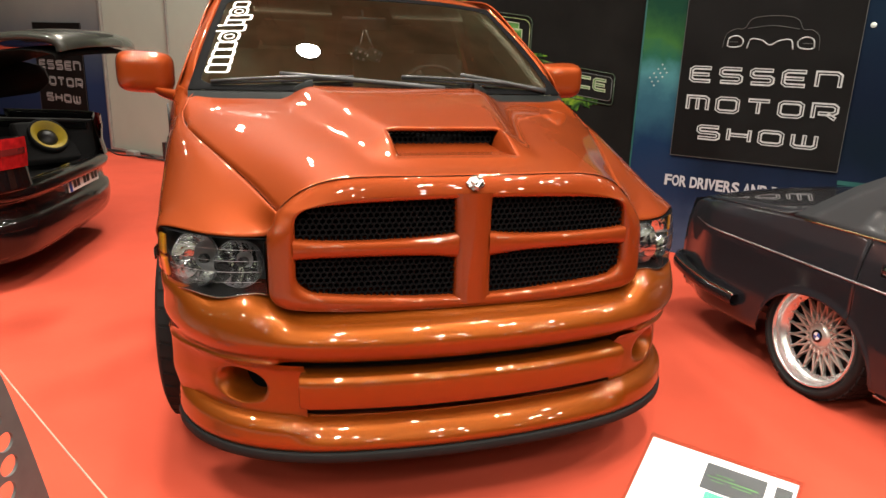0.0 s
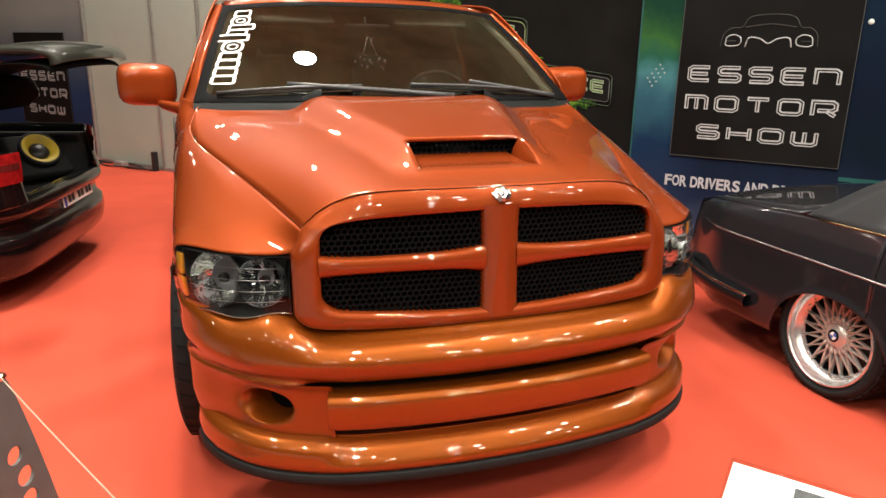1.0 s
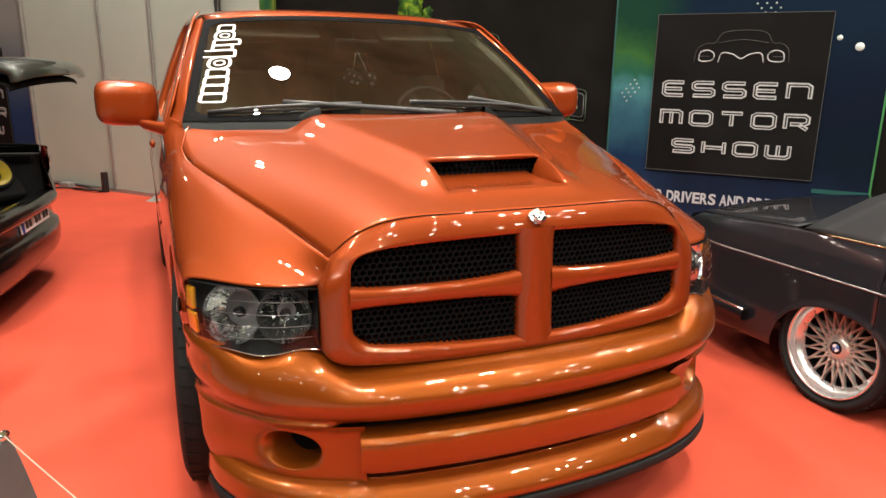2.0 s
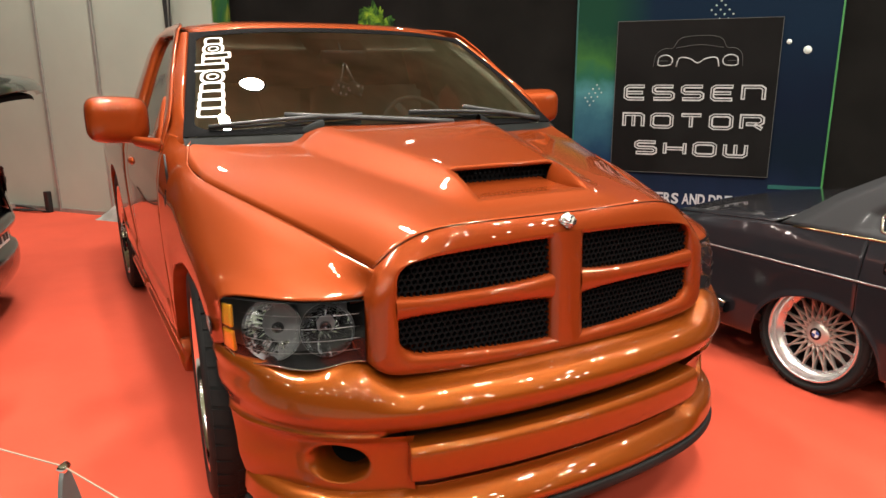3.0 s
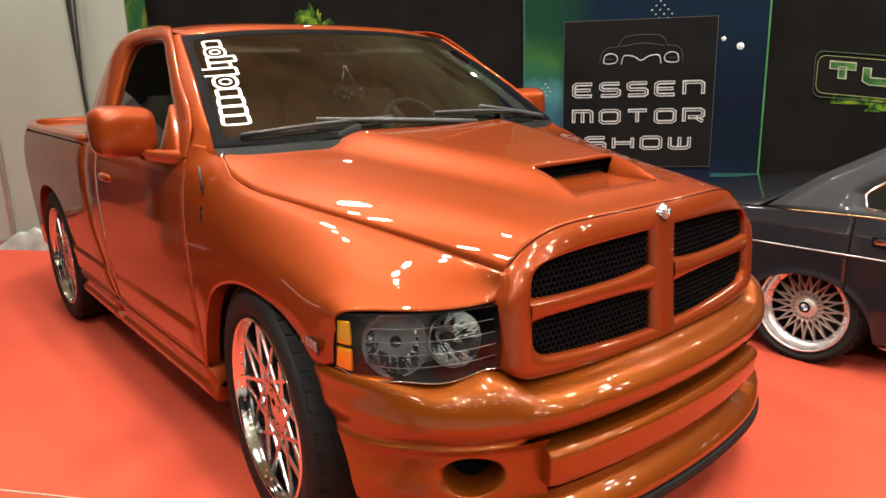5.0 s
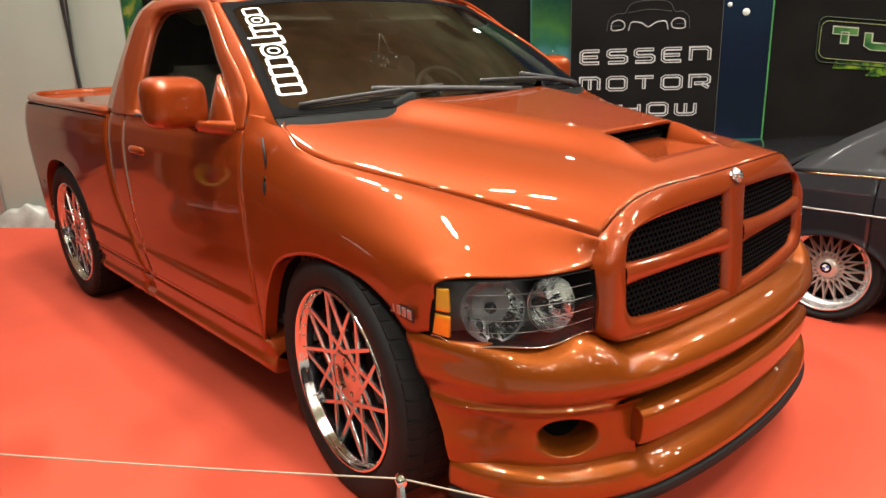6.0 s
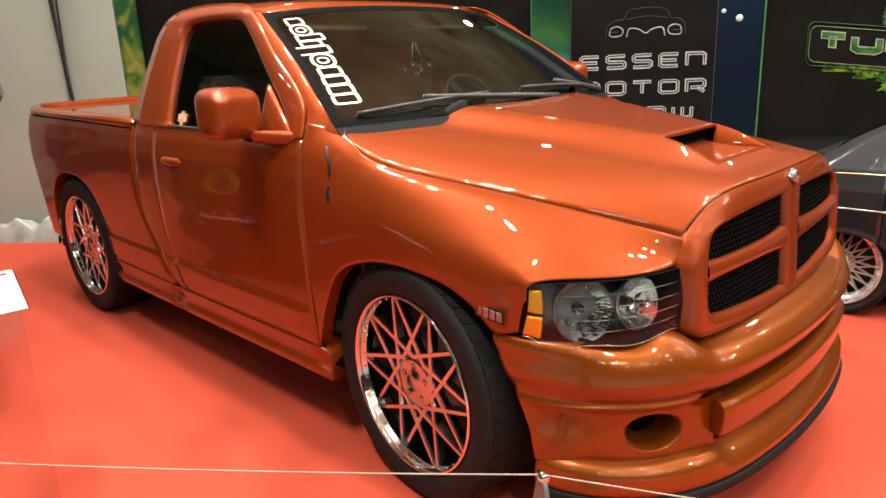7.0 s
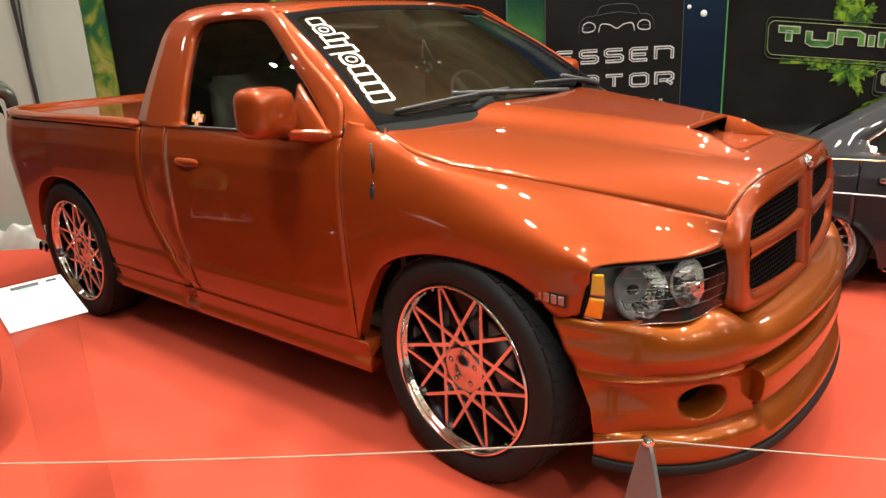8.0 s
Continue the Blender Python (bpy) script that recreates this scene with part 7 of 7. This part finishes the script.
# body forward of the boot
for sx in (-1, 1):
    rows = [[(sx * x, y, z) for y in (0.74, 1.3, 2.2, 3.2, 4.3)] for x, z in ((0.90, 0.86), (0.935, 0.72), (0.94, 0.58), (0.935, 0.35), (0.90, 0.2))]
    place("body_side", grid_mesh("body_side", np.array(rows), BODY_BLACK), coupe)
rows = [[(x, y, z + 0.02 * (1 - (x / 0.8) ** 2)) for x in np.linspace(-0.86, 0.86, 9)] for y, z in ((0.80, 0.88), (0.95, 0.93), (1.45, 1.28), (2.5, 1.33), (3.2, 0.98), (4.3, 0.75), (4.35, 0.3))]
place("roof_shell", grid_mesh("roof_shell", surface(rows, 16, 30), BODY_BLACK), coupe)
for x, y in ((-0.80, 0.98), (0.80, 0.98), (-0.80, 3.6), (0.80, 3.6)):
    side = new("road_wheel")
    side.parent = coupe
    side.matrix_basis = pose(x - (0.10 if x < 0 else -0.10), y, 0.31, 0, 0, 0 if x < 0 else 180)
    tyre(side, 0.31, 0.22, 0.2, 30)
    turned("road_rim", [(0.221, 0.0), (0.20, 0.01), (0.19, 0.04), (0.06, 0.03), (0.0, 0.02)], STEEL, side, 32)
for x in (-0.52, -0.44):
    turned("tail_pipe", [(0.028, 0.0), (0.034, -0.002), (0.034, 0.14), (0.028, 0.14)], CHROME, coupe, 20, pose(x + 0.06, -0.055, 0.265, 0, 0, 90), "chrome tail pipe")
box_part("chassis", (-0.82, 0.82, 0.1, 4.2, 0.18, 0.45), BLACK, coupe, bevel=0)


# ---- rope barrier ----
def barrier_post(x, y, turn):
    """A thin grey steel fin, pointed at the top, with round holes, on a foot plate."""
    post = tagged(new("barrier_post"), "grey pointed steel fin post with round holes", "barrier post", "rope barrier posts")
    post.matrix_basis = pose(x, y, 0, 0, 0, turn)
    top = 0.672
    outline = [(-0.006 - 0.165 * (1 - z / top) ** 0.8, z) for z in np.linspace(0.0, top, 26)] + [(0.006 + 0.165 * (1 - z / top) ** 0.8, z) for z in np.linspace(top, 0.0, 26)]
    holes = [(0.03 * math.sin(k), 0.445 - 0.075 * k, 0.026 + 0.003 * k) for k in range(6)]
    cu = bpy.data.curves.new("fin", "CURVE")
    cu.dimensions, cu.fill_mode, cu.extrude, cu.bevel_depth, cu.resolution_u = "2D", "BOTH", 0.004, 0.001, 2
    loops = [outline] + [[(cx + r * math.cos(math.tau * q / 24), cz + r * math.sin(math.tau * q / 24)) for q in range(24)] for cx, cz, r in holes]
    for lp in loops:
        s = cu.splines.new("POLY")
        s.points.add(len(lp) - 1)
        s.use_cyclic_u = True
        for q, (a, b) in zip(s.points, lp):
            q.co = (a, b, 0, 1)
    ob = bpy.data.objects.new("fin", cu)
    scene.collection.objects.link(ob)
    me = bpy.data.meshes.new_from_object(ob.evaluated_get(bpy.context.evaluated_depsgraph_get()))
    bpy.data.objects.remove(ob)
    me.materials.clear()
    me.materials.append(FIN_GREY)
    place("fin", me, post, pose(0, 0, 0, 90))
    box_part("foot_plate", (-0.20, 0.20, -0.11, 0.11, 0.0, 0.008), FIN_GREY, post, "", 0.002)
    turned("clip", [(0.0, 0.012), (0.010, 0.012), (0.011, 0.0), (0.010, -0.012), (0.0, -0.012)], CHROME, post, 14, pose(0, 0, 0.668))


POSTS = [(-1.361, -0.939, 62), (-2.62, 0.72, -55), (-0.60, -2.34, -60)]
for p in POSTS:
    barrier_post(*p)


def sagging(a, b, sag, n=24):
    return [(a[0] + (b[0] - a[0]) * k / n, a[1] + (b[1] - a[1]) * k / n, a[2] + (b[2] - a[2]) * k / n - sag * (1 - (2 * k / n - 1) ** 2)) for k in range(n + 1)]


for a, b in ((POSTS[0], POSTS[1]), (POSTS[0], POSTS[2])):
    tagged(tube("rope", sagging((a[0], a[1], 0.672), (b[0], b[1], 0.672), 0.02), 0.0019, ROPE, None, 6), "thin pale cord strung between the barrier posts", "rope", "barrier ropes")


def lectern(corner, across, down, depth, label, marks):
    """A clear bent acrylic stand with a white A4 sheet on its sloping top. corner: the sheet's upper left."""
    stand = tagged(new("sign_stand"), label, "sign stand", "sign stands")
    c, a, d = Vector(corner), Vector(across).normalized(), Vector(down).normalized()
    d = (d - a * d.dot(a)).normalized()
    n = a.cross(d)
    if n.z < 0:
        n = -n
    m = Matrix(((a.x, d.x, n.x, c.x), (a.y, d.y, n.y, c.y), (a.z, d.z, n.z, c.z), (0, 0, 0, 1)))

    def slab(name, x0, x1, y0, y1, z0, z1, mat_, lab=""):
        ob = box_part(name, (x0, x1, y0, y1, z0, z1), mat_, stand, lab, 0, m)
        return ob

    slab("top_sheet", -0.006, 0.216, -0.010, depth + 0.009, -0.006, -0.002, ACRYLIC, "clear acrylic top")
    slab("cover_sheet", -0.004, 0.214, -0.006, depth + 0.005, 0.003, 0.005, FILM)
    paper = slab("paper", 0.0, 0.21, 0.0, depth, -0.001, 0.001, PAPER, "white printed sheet")
    for x0, x1, y0, y1, mat_ in marks:
        slab("print_block", x0, x1, y0, y1, 0.001, 0.0016, mat_)
    # upright and foot
    low = c + a * 0.105 + d * 0.15
    foot = Vector((low.x, low.y, 0))
    h = Vector((d.x, d.y, 0)).normalized()
    mm = Matrix(((a.x, h.x, 0, foot.x), (a.y, h.y, 0, foot.y), (0, 0, 1, 0), (0, 0, 0, 1)))
    ob = box_part("upright", (-0.09, 0.09, -0.004, 0.004, 0.006, low.z - 0.012), ACRYLIC, stand, "clear acrylic upright", 0.001, mm)
    box_part("foot", (-0.125, 0.125, -0.14, 0.14, 0.0, 0.006), ACRYLIC, stand, "clear acrylic foot", 0.001, mm)
    for o in stand.children:
        if o.data.materials[0] in (ACRYLIC, FILM):
            o.visible_shadow = False
    return stand


DARK_INK = plain("dark_print", (0.02, 0.025, 0.03), 0.5)
TEAL_INK = plain("teal_print", (0.04, 0.42, 0.22), 0.5)
LIME_INK = plain("lime_ink", (0.12, 0.45, 0.08), 0.5)
MARKS = ((0.088, 0.172, 0.012, 0.058, DARK_INK), (0.094, 0.164, 0.0335, 0.0355, LIME_INK), (0.104, 0.130, 0.028, 0.0295, LIME_INK), (0.128, 0.156, 0.039, 0.0405, LIME_INK), (0.100, 0.118, 0.0395, 0.041, LIME_INK), (0.098, 0.160, 0.061, 0.074, TEAL_INK), (0.184, 0.206, 0.014, 0.050, DARK_INK), (0.020, 0.190, 0.120, 0.123, DARK_INK), (0.020, 0.190, 0.135, 0.138, DARK_INK), (0.020, 0.150, 0.150, 0.153, DARK_INK))
MARKS_B = ((0.060, 0.140, 0.010, 0.030, DARK_INK), (0.075, 0.128, 0.033, 0.040, TEAL_INK), (0.160, 0.192, 0.010, 0.026, DARK_INK))
lectern((-0.095, -2.061, 0.877), (0.122, -0.155, 0), (-0.73, -0.51, -0.42), 0.297, "clear acrylic sign stand with a white printed sheet", MARKS)
lectern((-2.005, 0.888, 0.868), (0.206, -0.026, 0), (-0.067, -0.219, -0.071), 0.235, "clear acrylic sign stand holding a white sheet beside the rope", MARKS_B)
